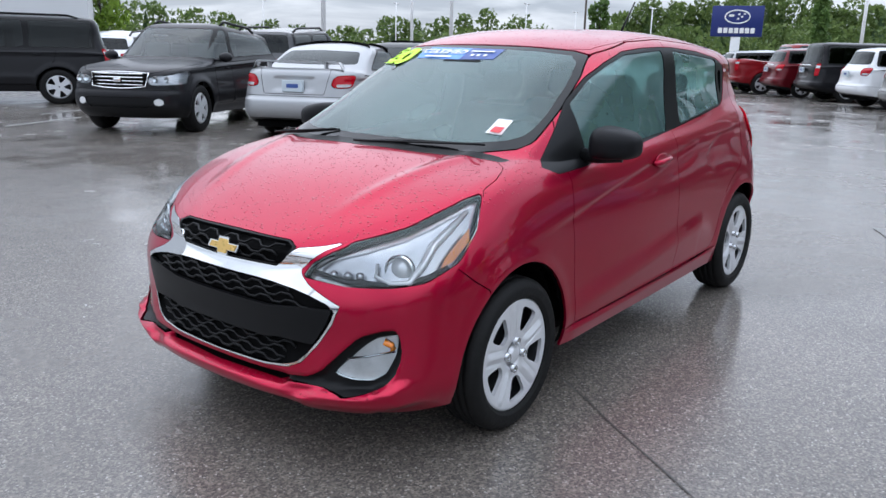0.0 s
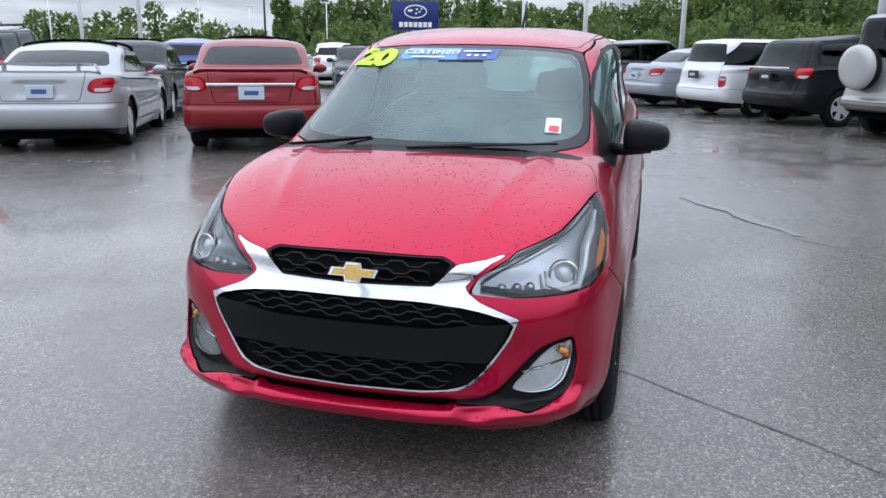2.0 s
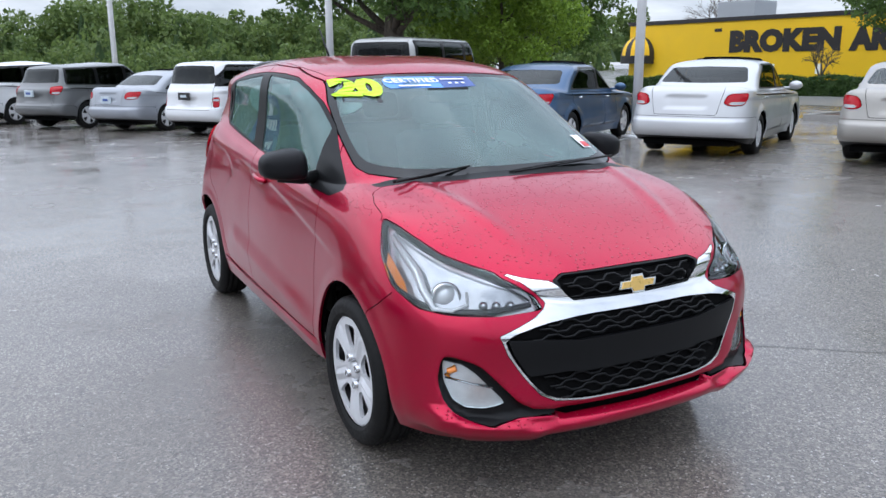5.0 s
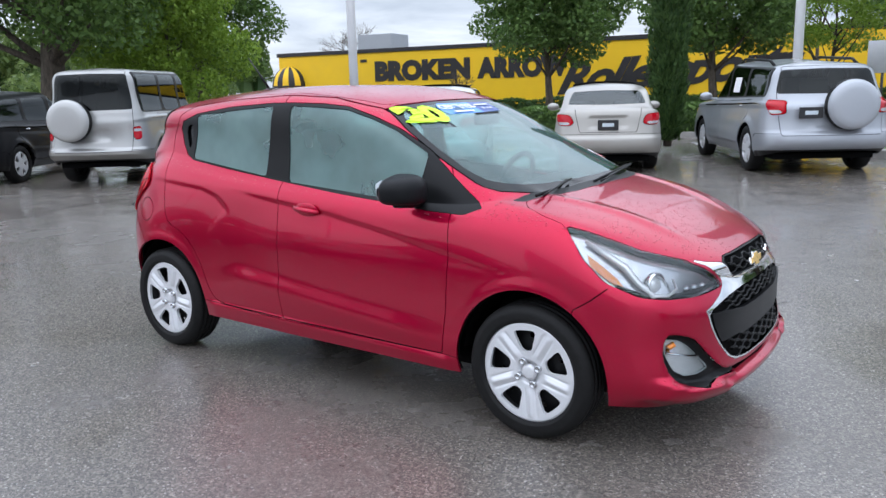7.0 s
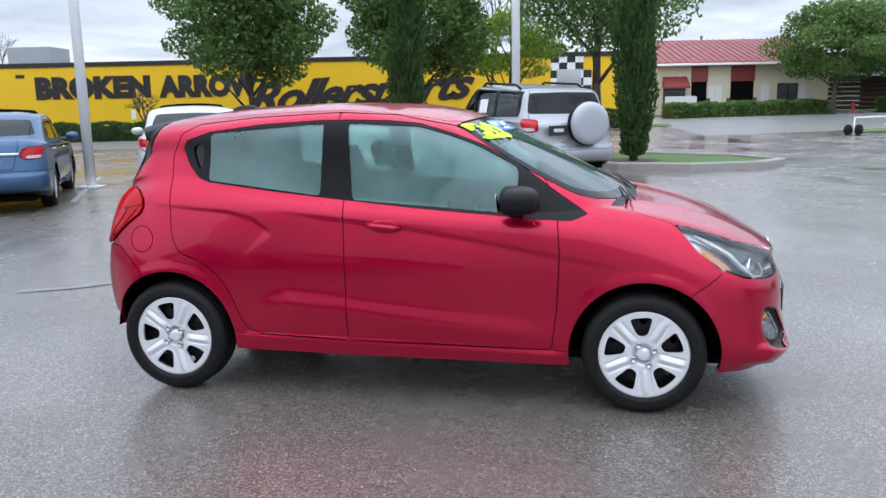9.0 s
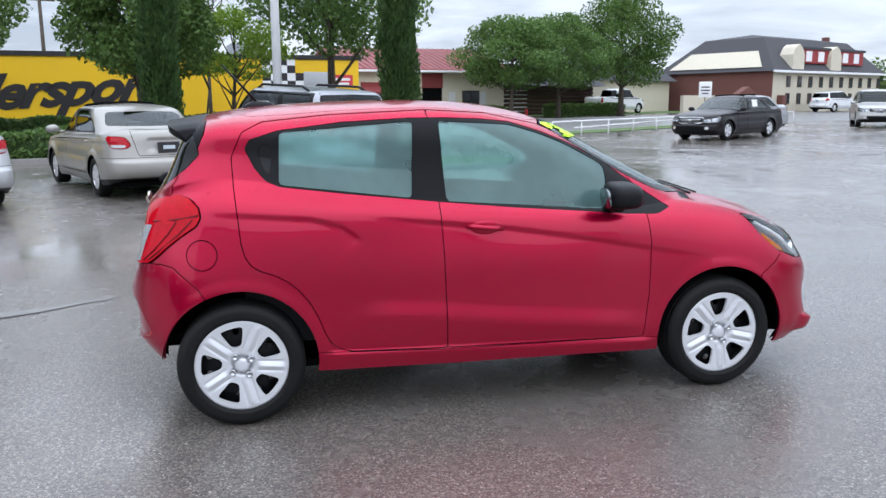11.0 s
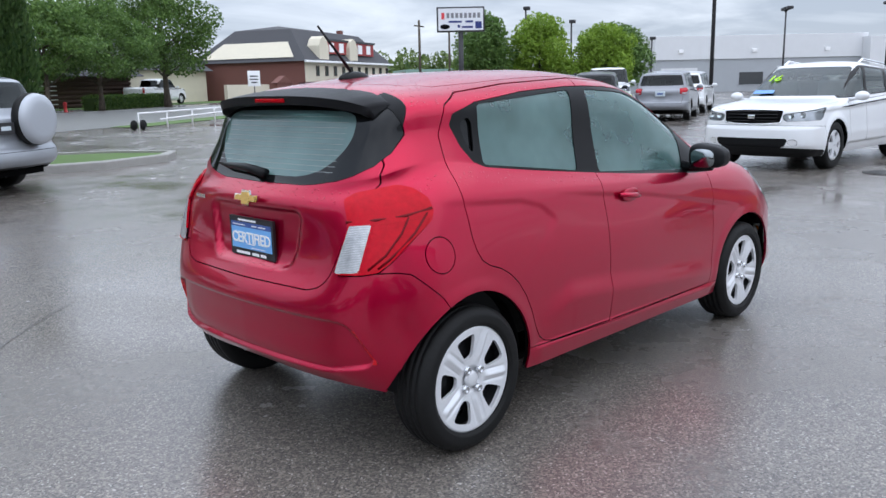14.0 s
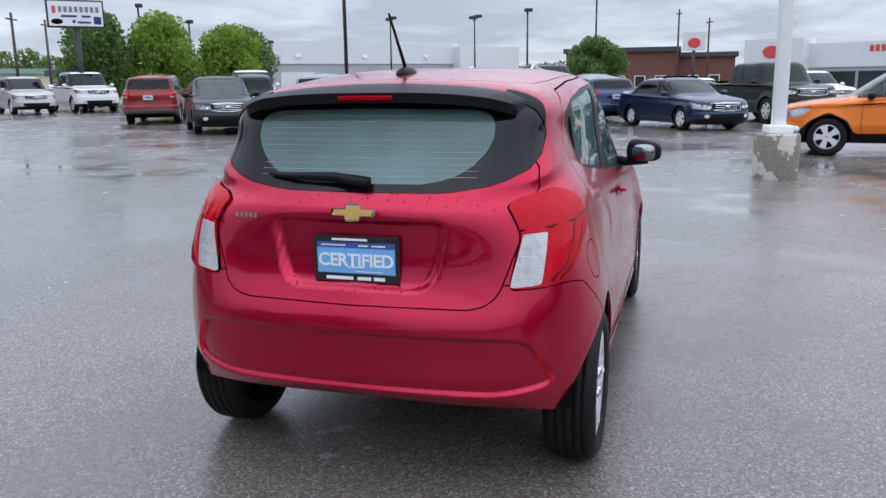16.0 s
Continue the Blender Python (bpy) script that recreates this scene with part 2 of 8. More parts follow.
LAMPEDGE = plain("dark_red_lamp_rib", (0.13, 0.001, 0.004), 0.15, 0, 0.2, 40, 0.0, 0.2)
LAMPWHITE = plain("white_lamp_lens", (0.82, 0.83, 0.84), 0.12, 0.3, 0.25, 70, 0.6)
def ribbed_lens():
    """A clear lens with pressed ribs over silver."""
    s = Shader("ribbed_clear_lens")
    w = s.node("TexWave", Scale=55.0, Distortion=3.0)
    w.bands_direction = "Z"
    s.link(s.coords(), w.inputs["Vector"])
    f = s.noise(45, 3)
    c = s.mix(w.outputs["Fac"], (.36, .36, .37), (.70, .71, .72))
    s.set(Base_Color=s.mix(s.scale_to(f, 0, .8), c, (.34, .35, .36)), Roughness=.12, Metallic=.35, Coat_Weight=.4)
    s.link(s.bump(w.outputs["Fac"], .3, .002), s.p.inputs["Normal"])
    return s.m


RIBBED = ribbed_lens()
DAYLAMP = plain("white_lamp_bowl", (0.88, 0.89, 0.90), 0.22, 0.7, 0.2, 45)
AMBER = plain("amber_reflector", (0.85, 0.25, 0.015), 0.12, 0, 0.15, 70, 1.0)
REFLECTOR = plain("silver_lamp_reflector", (0.55, 0.56, 0.58), 0.18, 0.9, 0.2, 30)
LAMPDARK = plain("silver_lamp_housing", (0.50, 0.51, 0.53), 0.2, 0.7, 0.45, 26)
SEAT = plain("grey_seat_cloth", (0.085, 0.088, 0.092), 0.95, 0, 0.25, 250)
LINER = plain("light_grey_headliner", (0.55, 0.56, 0.56), 0.95, 0, 0.08, 100)
DASH = plain("dashboard_plastic", (0.02, 0.021, 0.022), 0.7, 0, 0.2, 200, spec=0.2)
LIME = plain("lime_window_paint", (0.56, 0.95, 0.02), 0.5, 0, 0.08, 30)
BLUEBANNER = plain("blue_banner_film", (0.13, 0.33, 0.78), 0.4, 0, 0.05, 30)
NAVYBANNER = plain("navy_banner_film", (0.05, 0.1, 0.32), 0.4, 0, 0.05, 30)
WHITE = plain("white_print", (0.85, 0.85, 0.85), 0.5, 0, 0.03, 30)
REDPRINT = plain("red_print", (0.65, 0.05, 0.06), 0.5, 0, 0.05, 30)
ASPHALT = wet_asphalt()


# ---- small mesh tools ----
def mesh_of(name, verts, faces, material, normals=None, smooth=True):
    me = bpy.data.meshes.new(name)
    me.from_pydata([tuple(v) for v in verts], [], faces)
    me.materials.append(material)
    me.polygons.foreach_set("use_smooth", [smooth] * len(me.polygons))
    me.update()
    if normals is not None:
        me.normals_split_custom_set_from_vertices([tuple(n) for n in normals])
    return me


def put(name, me, parent=None, label=""):
    ob = new(name, me)
    if parent:
        ob.parent = parent
    if label:
        tagged(ob, label)
    return ob


def part(name, bm, material, parent, label="", smooth=True):
    """Link a bmesh as one mesh object under a thing or a part."""
    me = bpy.data.meshes.new(name)
    for f in bm.faces:
        f.smooth = smooth
    bm.to_mesh(me)
    bm.free()
    me.materials.append(material)
    return put(name, me, parent, label)


def add_box(bm, x0, x1, y0, y1, z0, z1, bevel=0.0, m=None):
    r = bmesh.ops.create_cube(bm, size=1.0)
    bmesh.ops.scale(bm, vec=(x1 - x0, y1 - y0, z1 - z0), verts=r["verts"])
    bmesh.ops.translate(bm, vec=((x0 + x1) / 2, (y0 + y1) / 2, (z0 + z1) / 2), verts=r["verts"])
    if m is not None:
        bmesh.ops.transform(bm, matrix=m, verts=r["verts"])
    if bevel:
        es = list({e for v in r["verts"] for e in v.link_edges})
        bmesh.ops.bevel(bm, geom=es, offset=bevel, segments=2, affect="EDGES", profile=0.5)


def box(x0, x1, y0, y1, z0, z1, bevel=0.0, m=None):
    bm = bmesh.new()
    add_box(bm, x0, x1, y0, y1, z0, z1, bevel, m)
    return bm


def add_tube(bm, pts, radius, sides=8, closed=False):
    """A round bar along a polyline; radius may be one number or one for each point."""
    pts = [Vector(p) for p in pts]
    n = len(pts)
    rings = []
    for i, p in enumerate(pts):
        a, b = pts[i - 1 if i or closed else 0], pts[(i + 1) % n if i < n - 1 or closed else i]
        d = (b - a).normalized()
        up = Vector((0, 0, 1)) if abs(d.z) < 0.9 else Vector((1, 0, 0))
        e1 = d.cross(up).normalized()
        e2 = d.cross(e1)
        r = float(radius[i]) if isinstance(radius, (list, tuple)) else float(radius)
        rings.append([bm.verts.new(p + r * (math.cos(q) * e1 + math.sin(q) * e2)) for q in (2 * math.pi * k / sides for k in range(sides))])
    for i in range(n if closed else n - 1):
        a, b = rings[i], rings[(i + 1) % n]
        for k in range(sides):
            bm.faces.new((a[k], a[(k + 1) % sides], b[(k + 1) % sides], b[k]))
    if not closed:
        bm.faces.new(rings[0][::-1])
        bm.faces.new(rings[-1])


def tube(pts, radius, sides=8, closed=False):
    bm = bmesh.new()
    add_tube(bm, pts, radius, sides, closed)
    bmesh.ops.recalc_face_normals(bm, faces=bm.faces)
    return bm


def lathe(profile, sides=48, axis="y"):
    """Turn a profile of (radius, along) about an axis."""
    bm = bmesh.new()
    rings = []
    for r, h in profile:
        ring = []
        for k in range(sides):
            a = 2 * math.pi * k / sides
            c, s = r * math.cos(a), r * math.sin(a)
            ring.append(bm.verts.new((c, h, s) if axis == "y" else (c, s, h)))
        rings.append(ring)
    for a, b in zip(rings, rings[1:]):
        for k in range(sides):
            bm.faces.new((a[k], a[(k + 1) % sides], b[(k + 1) % sides], b[k]))
    bmesh.ops.recalc_face_normals(bm, faces=bm.faces)
    return bm


def slab(outline, thick, to3d):
    """A plate with the given 2D outline, thick along the third axis; to3d(u, v, w) gives its place."""
    bm = bmesh.new()
    a = [bm.verts.new(to3d(u, v, 0)) for u, v in outline]
    b = [bm.verts.new(to3d(u, v, thick)) for u, v in outline]
    bm.faces.new(a[::-1])
    bm.faces.new(b)
    n = len(a)
    for i in range(n):
        bm.faces.new((a[i], a[(i + 1) % n], b[(i + 1) % n], b[i]))
    bmesh.ops.recalc_face_normals(bm, faces=bm.faces)
    return bm


def letters(text, size, depth=0.0, shear=0.0, spacing=1.0, bold=0.0):
    """A bmesh of raised letters in the built-in font, lying in the x-y plane and centred."""
    cu = bpy.data.curves.new("letters", "FONT")
    cu.body, cu.size, cu.extrude, cu.shear, cu.space_character, cu.offset = text, size, depth, shear, spacing, bold
    cu.align_x, cu.align_y = "CENTER", "CENTER"
    cu.resolution_u = 3
    tmp = new("letters", cu)
    bpy.context.view_layer.update()
    me = bpy.data.meshes.new_from_object(tmp.evaluated_get(bpy.context.evaluated_depsgraph_get()))
    bm = bmesh.new()
    bm.from_mesh(me)
    bpy.data.objects.remove(tmp)
    bpy.data.curves.remove(cu)
    bpy.data.meshes.remove(me)
    return bm


def bars(spots, thick, to3d):
    """Plain bars in place of small print: spots of (u, v, width, height)."""
    bm = bmesh.new()
    for u, v, w, h in spots:
        q = [(u - w / 2, v - h / 2), (u + w / 2, v - h / 2), (u + w / 2, v + h / 2), (u - w / 2, v + h / 2)]
        a = [bm.verts.new(to3d(p[0], p[1], thick)) for p in q]
        bm.faces.new(a)
    return bm


def bar_parts(name, spots, thick, to3d, material, parent, label=""):
    """Plain bars, each a part of its own."""
    for s in spots:
        part(name, bars([s], thick, to3d), material, parent, label, False)


# ---- smooth shells from guide lines, and panels cut out of them ----
def spline_matrix(t, q):
    """Weights of a natural cubic spline through knots t, evaluated at q."""
    t, q = np.asarray(t, float), np.asarray(q, float)
    n = len(t)
    h = np.diff(t)
    a, b = np.zeros((n, n)), np.zeros((n, n))
    a[0, 0] = a[-1, -1] = 1
    for i in range(1, n - 1):
        a[i, i - 1], a[i, i], a[i, i + 1] = h[i - 1], 2 * (h[i - 1] + h[i]), h[i]
        b[i, i - 1], b[i, i + 1] = 6 / h[i - 1], 6 / h[i]
        b[i, i] = -b[i, i - 1] - b[i, i + 1]
    m = np.linalg.solve(a, b)
    k = np.clip(np.searchsorted(t, q, side="right") - 1, 0, n - 2)
    out = np.zeros((len(q), n))
    for r, (i, x) in enumerate(zip(k, q)):
        hh, u, v = h[i], t[i + 1] - x, x - t[i]
        out[r, i] += u / hh
        out[r, i + 1] += v / hh
        out[r] += m[i] * (u ** 3 / (6 * hh) - hh * u / 6) + m[i + 1] * (v ** 3 / (6 * hh) - hh * v / 6)
    return out


def curve_dist(poly, pts, closed):
    """Distance of 2D points from a polyline, signed for a closed one (inside is negative), and the place along it (0 to 1)."""
    poly = np.asarray(poly, float)
    a = poly
    b = np.roll(poly, -1, 0) if closed else poly[1:]
    a = a if closed else a[:-1]
    best = np.full(len(pts), 1e9)
    side = np.zeros(len(pts))
    along = np.zeros(len(pts))
    inside = np.zeros(len(pts), bool)
    for i, (p, q) in enumerate(zip(a, b)):
        d = q - p
        w = pts - p
        s = np.clip((w @ d) / max(d @ d, 1e-12), 0, 1)
        e = np.hypot(*(w - s[:, None] * d).T)
        near = e < best
        best[near] = e[near]
        side[near] = (d[0] * w[:, 1] - d[1] * w[:, 0])[near]
        along[near] = (i + s[near]) / len(a)
        if closed and abs(d[1]) > 1e-12:
            cross = ((p[1] > pts[:, 1]) != (q[1] > pts[:, 1])) & (pts[:, 0] < d[0] * (pts[:, 1] - p[1]) / d[1] + p[0])
            inside ^= cross
    return (np.where(inside, -best, best) if closed else np.sign(side) * best), along


def rounded(poly, times=2, share=0.25, most=0.03):
    """Round the corners of a closed outline by cutting them, by no more than a length."""
    p = np.asarray(poly, float)
    for _ in range(times):
        q = np.roll(p, -1, 0)
        s = np.minimum(share, most / np.maximum(1e-6, np.linalg.norm(q - p, axis=1, keepdims=True)))
        p = np.stack(((1 - s) * p + s * q, s * p + (1 - s) * q), 1).reshape(-1, 2)
        most = most * 0.45
    return p


PLANES = {"side": lambda v: v[:, [0, 2]], "front": lambda v: v[:, [1, 2]], "top": lambda v: v[:, [0, 1]],
          "nose": lambda v: np.stack(((v[:, 1] - v[:, 0]) * 0.70711, v[:, 2]), 1),
          "tail": lambda v: np.stack(((v[:, 0] + v[:, 1]) * 0.70711, v[:, 2]), 1)}


class Shell:
    """Half of a body (y >= 0) as a fine mesh, cut into panels by outlines seen from the side, the front or above."""

    def __init__(self, lines=None, cols=(), rows=(), breaks=(), dent=None):
        self.done = {}
        if lines is None:
            return
        p = np.array(lines, float)
        k, n = p.shape[:2]
        flip = np.array([1, -1, 1.0])
        ext = np.concatenate((p[:, [2, 1]] * flip, p, p[:, [-2, -3]] * flip), 1)
        seg = np.linalg.norm(np.diff(ext, axis=1), axis=2)[: max(4, k // 2)].mean(0)
        t = np.concatenate(([0], np.cumsum(seg)))
        q = np.concatenate([np.linspace(t[i + 2], t[i + 3], c, endpoint=False) for i, c in enumerate(cols)] + [[t[n + 1]]])
        along = np.einsum("qn,knc->kqc", spline_matrix(t, q), ext)
        along = np.concatenate((along, along[[-2]] * flip), 0)
        cuts = [0, *breaks, k]
        out = []
        for a, b in zip(cuts, cuts[1:]):
            sub = along[a: b + 1]
            w = np.linalg.norm(np.diff(sub, axis=0), axis=2).mean(1) + 1e-3
            s = np.concatenate(([0], np.cumsum(w)))
            last = min(b, k - 1)
            r = np.concatenate([np.linspace(s[i - a], s[i - a + 1], rows[i], endpoint=False) for i in range(a, last)])
            if last == k - 1:
                r = np.append(r, s[last - a])
            out.append(np.einsum("rk,kqc->rqc", spline_matrix(s, r), sub))
        g = np.concatenate(out, 0)
        g[:, 0, 1] = g[:, -1, 1] = g[-1, :, 1] = 0
        nr, nc = g.shape[:2]
        self.v = g.reshape(-1, 3)
        if dent:
            self.n = self.grid_normals(self.v.reshape(nr, nc, 3))
            self.v = self.v + dent(self.v, self.n)
            self.v[:, 1] = np.maximum(self.v[:, 1], 0)
        self.n = self.grid_normals(self.v.reshape(nr, nc, 3))
        idx = np.arange(nr * nc).reshape(nr, nc)
        self.f = [list(x) for x in np.stack((idx[:-1, :-1], idx[:-1, 1:], idx[1:, 1:], idx[1:, :-1]), -1).reshape(-1, 4)]
        self.tag = ["body"] * len(self.f)

    @staticmethod
    def grid_normals(g):
        flip = np.array([1, -1, 1.0])
        gx = np.concatenate((g[:, [1]] * flip, g, g[:, [-2]] * flip), 1)
        gx = np.concatenate((2 * gx[[0]] - gx[[1]], gx, gx[[-2]] * flip), 0)
        du = gx[1:-1, 2:] - gx[1:-1, :-2]
        dv = gx[2:, 1:-1] - gx[:-2, 1:-1]
        n = np.cross(du, dv)
        ln = np.linalg.norm(n, axis=2, keepdims=True)
        n = np.where(ln > 1e-12, n / np.maximum(ln, 1e-12), [0, 0, 1.0])
        return n.reshape(-1, 3)

    def split(self, plane, poly, level, where):
        """Cut faces at the given distance from an outline; returns for each face whether it lies inside."""
        d = curve_dist(poly, PLANES[plane](self.v), True)[0] - level
        width = max(len(x) for x in self.f)
        pad = np.array([x + [x[-1]] * (width - len(x)) for x in self.f])
        cen, nor = self.v[pad].mean(1), self.n[pad].mean(1)
        ok = where(cen, nor)
        dm = d[pad]
        mixed = np.nonzero(ok & (dm.min(1) < -1e-6) & (dm.max(1) > 1e-6))[0]
        inside = list(ok & (dm.mean(1) < 0))
        verts, norms, made = [], [], {}
        base = len(self.v)

        def crossing(a, b):
            key = (a, b) if a < b else (b, a)
            if key not in made:
                a, b = key
                s = d[a] / (d[a] - d[b])
                verts.append(self.v[a] + s * (self.v[b] - self.v[a]))
                nn = self.n[a] + s * (self.n[b] - self.n[a])
                norms.append(nn / max(np.linalg.norm(nn), 1e-9))
                made[key] = base + len(verts) - 1
            return made[key]

        for i in mixed:
            face = self.f[i]
            ins, outs = [], []
            for a, b in zip(face, face[1:] + face[:1]):
                if d[a] <= 0:
                    ins.append(a)
                if d[a] >= 0:
                    outs.append(a)
                if d[a] * d[b] < 0:
                    c = crossing(a, b)
                    ins.append(c)
                    outs.append(c)
            if len(ins) < 3 or len(outs) < 3:
                continue
            self.f[i], inside[i] = ins, True
            self.f.append(outs)
            self.tag.append(self.tag[i])
            inside.append(False)
        if verts:
            self.v = np.concatenate((self.v, verts))
            self.n = np.concatenate((self.n, norms))
        return inside

    def cut(self, tag, plane, poly, where=lambda c, n: c[:, 1] > -1, gap=0.0022):
        """Make the inside of an outline a panel of its own, with an open joint round it."""
        inside = self.split(plane, poly, -gap, where)
        self.tag = [tag if y else z for y, z in zip(inside, self.tag)]
        if gap:
            around = self.split(plane, poly, gap, where)
            self.tag = ["joint" if y and z != tag else z for y, z in zip(around, self.tag)]

    def panel(self, tags, sides=(1, -1), lip=0.012, inset=0.0):
        """Vertices, faces and normals of the panels with these tags, with edges turned inwards."""
        vs, fs, ns = [], [], []
        tags = (tags,) if isinstance(tags, str) else tags
        mine = [x for x, y in zip(self.f, self.tag) if y in tags]
        if not mine:
            return [], [], []
        used = {}
        for x in mine:
            for a in x:
                used.setdefault(a, len(used))
        order = np.array(list(used))
        count = {}
        for x in mine:
            for a, b in zip(x, x[1:] + x[:1]):
                count[(a, b)] = count.get((a, b), 0) + 1
        rim = [(a, b) for a, b in count if (b, a) not in count and not (abs(self.v[a][1]) < 1e-4 and abs(self.v[b][1]) < 1e-4)]
        for s in sides:
            m = np.array([1, s, 1.0])
            off = len(vs)
            pv = (self.v[order] - inset * self.n[order]) * m
            nv = self.n[order] * m
            vs += list(pv)
            ns += list(nv)
            fs += [[off + used[a] for a in (x if s > 0 else x[::-1])] for x in mine]
            if lip and rim:
                ra, rb = np.array(rim).T
                d, nn = self.v[rb] - self.v[ra], (self.n[ra] + self.n[rb]) / 2
                out = np.stack((d[:, 1] * nn[:, 2] - d[:, 2] * nn[:, 1], d[:, 2] * nn[:, 0] - d[:, 0] * nn[:, 2], d[:, 0] * nn[:, 1] - d[:, 1] * nn[:, 0]), 1)
                out /= np.maximum(np.linalg.norm(out, axis=1, keepdims=True), 1e-9)
                ids, place = np.unique(np.concatenate((ra, rb)), return_inverse=True)
                o = np.zeros((len(ids), 3))
                np.add.at(o, place, np.concatenate((out, out)))
                o /= np.bincount(place)[:, None]
                p = self.v[ids] - inset * self.n[ids]
                low = len(vs)
                vs += list(np.stack((p * m, (p - lip * self.n[ids] - 0.1 * lip * o) * m), 1).reshape(-1, 3))
                ns += list(np.repeat(o * m, 2, 0))
                qa, qb = low + 2 * place[: len(rim)], low + 2 * place[len(rim):]
                q = np.stack((qa, qa + 1, qb + 1, qb), 1)
                fs += (q if s > 0 else q[:, ::-1]).tolist()
        return vs, fs, ns

    def make(self, name, tags, material, parent, label="", sides=(1, -1), lip=0.012, inset=0.0):
        key = (str(tags), sides, lip, inset, material.name)
        if key not in self.done:
            v, f, n = self.panel(tags, sides, lip, inset)
            self.done[key] = mesh_of(name, v, f, material, n) if f else None
        return put(name, self.done[key], parent, label) if self.done[key] else None


# ---- the red hatchback ----
# Guide lines of its left half, each from the front's middle round the side to the rear's middle:
# three rows of fifteen numbers (forward, outward, up), from the underside to the roof.
LINES = []


def guide(xs, ys, zs):
    LINES.append(np.stack((xs, ys, zs), 1))


guide((1.83, 1.815, 1.755, 1.65, 1.50, 1.19, .80, .30, -.25, -.75, -1.19, -1.44, -1.575, -1.645, -1.66),
      (0, .30, .52, .675, .745, .772, .765, .76, .76, .765, .772, .74, .62, .38, 0),
      (.185, .185, .19, .20, .205, .215, .222, .225, .228, .235, .25, .285, .32, .335, .34))
guide((1.905, 1.89, 1.835, 1.71, 1.52, 1.19, .80, .30, -.25, -.75, -1.19, -1.44, -1.605, -1.685, -1.705),
      (0, .30, .52, .70, .772, .792, .782, .777, .777, .782, .792, .76, .63, .38, 0),
      (.232, .236, .25, .268, .28, .29, .292, .298, .305, .316, .336, .358, .378, .384, .385))
guide((1.90, 1.885, 1.835, 1.725, 1.54, 1.19, .80, .30, -.25, -.75, -1.19, -1.44, -1.622, -1.70, -1.722),
      (0, .30, .52, .69, .780, .803, .789, .788, .788, .791, .803, .778, .645, .38, 0),
      (.42, .42, .43, .44, .45, .47, .48, .48, .48, .49, .50, .50, .50, .50, .50))
guide((1.895, 1.878, 1.825, 1.71, 1.53, 1.19, .80, .30, -.25, -.75, -1.19, -1.44, -1.62, -1.695, -1.715),
      (0, .30, .52, .69, .772, .797, .783, .785, .785, .785, .795, .772, .645, .38, 0),
      (.575, .575, .58, .60, .63, .67, .68, .69, .69, .69, .69, .68, .65, .64, .635))
guide((1.86, 1.835, 1.765, 1.66, 1.50, 1.19, .80, .30, -.25, -.75, -1.19, -1.43, -1.585, -1.63, -1.645),
      (0, .30, .52, .66, .735, .765, .765, .765, .765, .765, .766, .735, .635, .38, 0),
      (.675, .68, .69, .705, .75, .815, .82, .825, .835, .85, .86, .86, .83, .79, .79))
guide((1.81, 1.78, 1.69, 1.57, 1.42, 1.15, .80, .30, -.25, -.75, -1.17, -1.37, -1.535, -1.615, -1.638),
      (0, .30, .50, .62, .685, .725, .742, .745, .745, .74, .73, .70, .60, .36, 0),
      (.752, .762, .782, .815, .86, .895, .89, .905, .935, .97, 1.005, 1.01, .985, .955, .955))
guide((1.52, 1.50, 1.45, 1.38, 1.28, 1.08, .80, .30, -.25, -.75, -1.15, -1.33, -1.49, -1.59, -1.615),
      (0, .30, .48, .575, .64, .685, .715, .724, .722, .712, .69, .665, .585, .34, 0),
      (.893, .893, .897, .907, .922, .938, .922, .938, .975, 1.02, 1.075, 1.075, 1.04, 1.01, 1.008))
guide((1.15, 1.135, 1.10, 1.06, 1.00, .93, .77, .29, -.25, -.75, -1.12, -1.32, -1.47, -1.555, -1.575),
      (0, .27, .45, .55, .615, .655, .688, .702, .702, .692, .665, .645, .59, .35, 0),
      (.985, .983, .98, .977, .973, .966, .948, .962, 1.003, 1.055, 1.115, 1.125, 1.09, 1.055, 1.05))
guide((.745, .735, .705, .67, .63, .58, .46, .15, -.25, -.72, -1.06, -1.26, -1.41, -1.475, -1.49),
      (0, .26, .42, .515, .575, .612, .645, .662, .665, .658, .637, .615, .555, .33, 0),
      (1.195, 1.19, 1.18, 1.17, 1.16, 1.155, 1.16, 1.18, 1.20, 1.225, 1.25, 1.25, 1.225, 1.205, 1.20))
guide((.345, .34, .315, .285, .24, .18, .06, -.11, -.33, -.70, -1.00, -1.17, -1.29, -1.35, -1.37),
      (0, .25, .41, .485, .53, .56, .585, .597, .602, .600, .585, .565, .52, .32, 0),
      (1.385, 1.38, 1.37, 1.362, 1.36, 1.365, 1.38, 1.395, 1.405, 1.395, 1.378, 1.37, 1.37, 1.382, 1.387))
guide((.20, .195, .175, .155, .12, .06, -.03, -.16, -.34, -.66, -.92, -1.05, -1.14, -1.21, -1.235),
      (0, .20, .32, .38, .42, .445, .465, .475, .48, .475, .455, .43, .39, .24, 0),
      (1.428, 1.424, 1.418, 1.414, 1.414, 1.42, 1.428, 1.44, 1.45, 1.442, 1.428, 1.42, 1.417, 1.42, 1.425))
guide((0, -.01, -.03, -.05, -.08, -.12, -.18, -.27, -.40, -.60, -.78, -.88, -.95, -1.0, -1.02),
      (0,) * 15,
      (1.458, 1.458, 1.46, 1.461, 1.463, 1.465, 1.467, 1.469, 1.470, 1.467, 1.461, 1.456, 1.452, 1.449, 1.447))

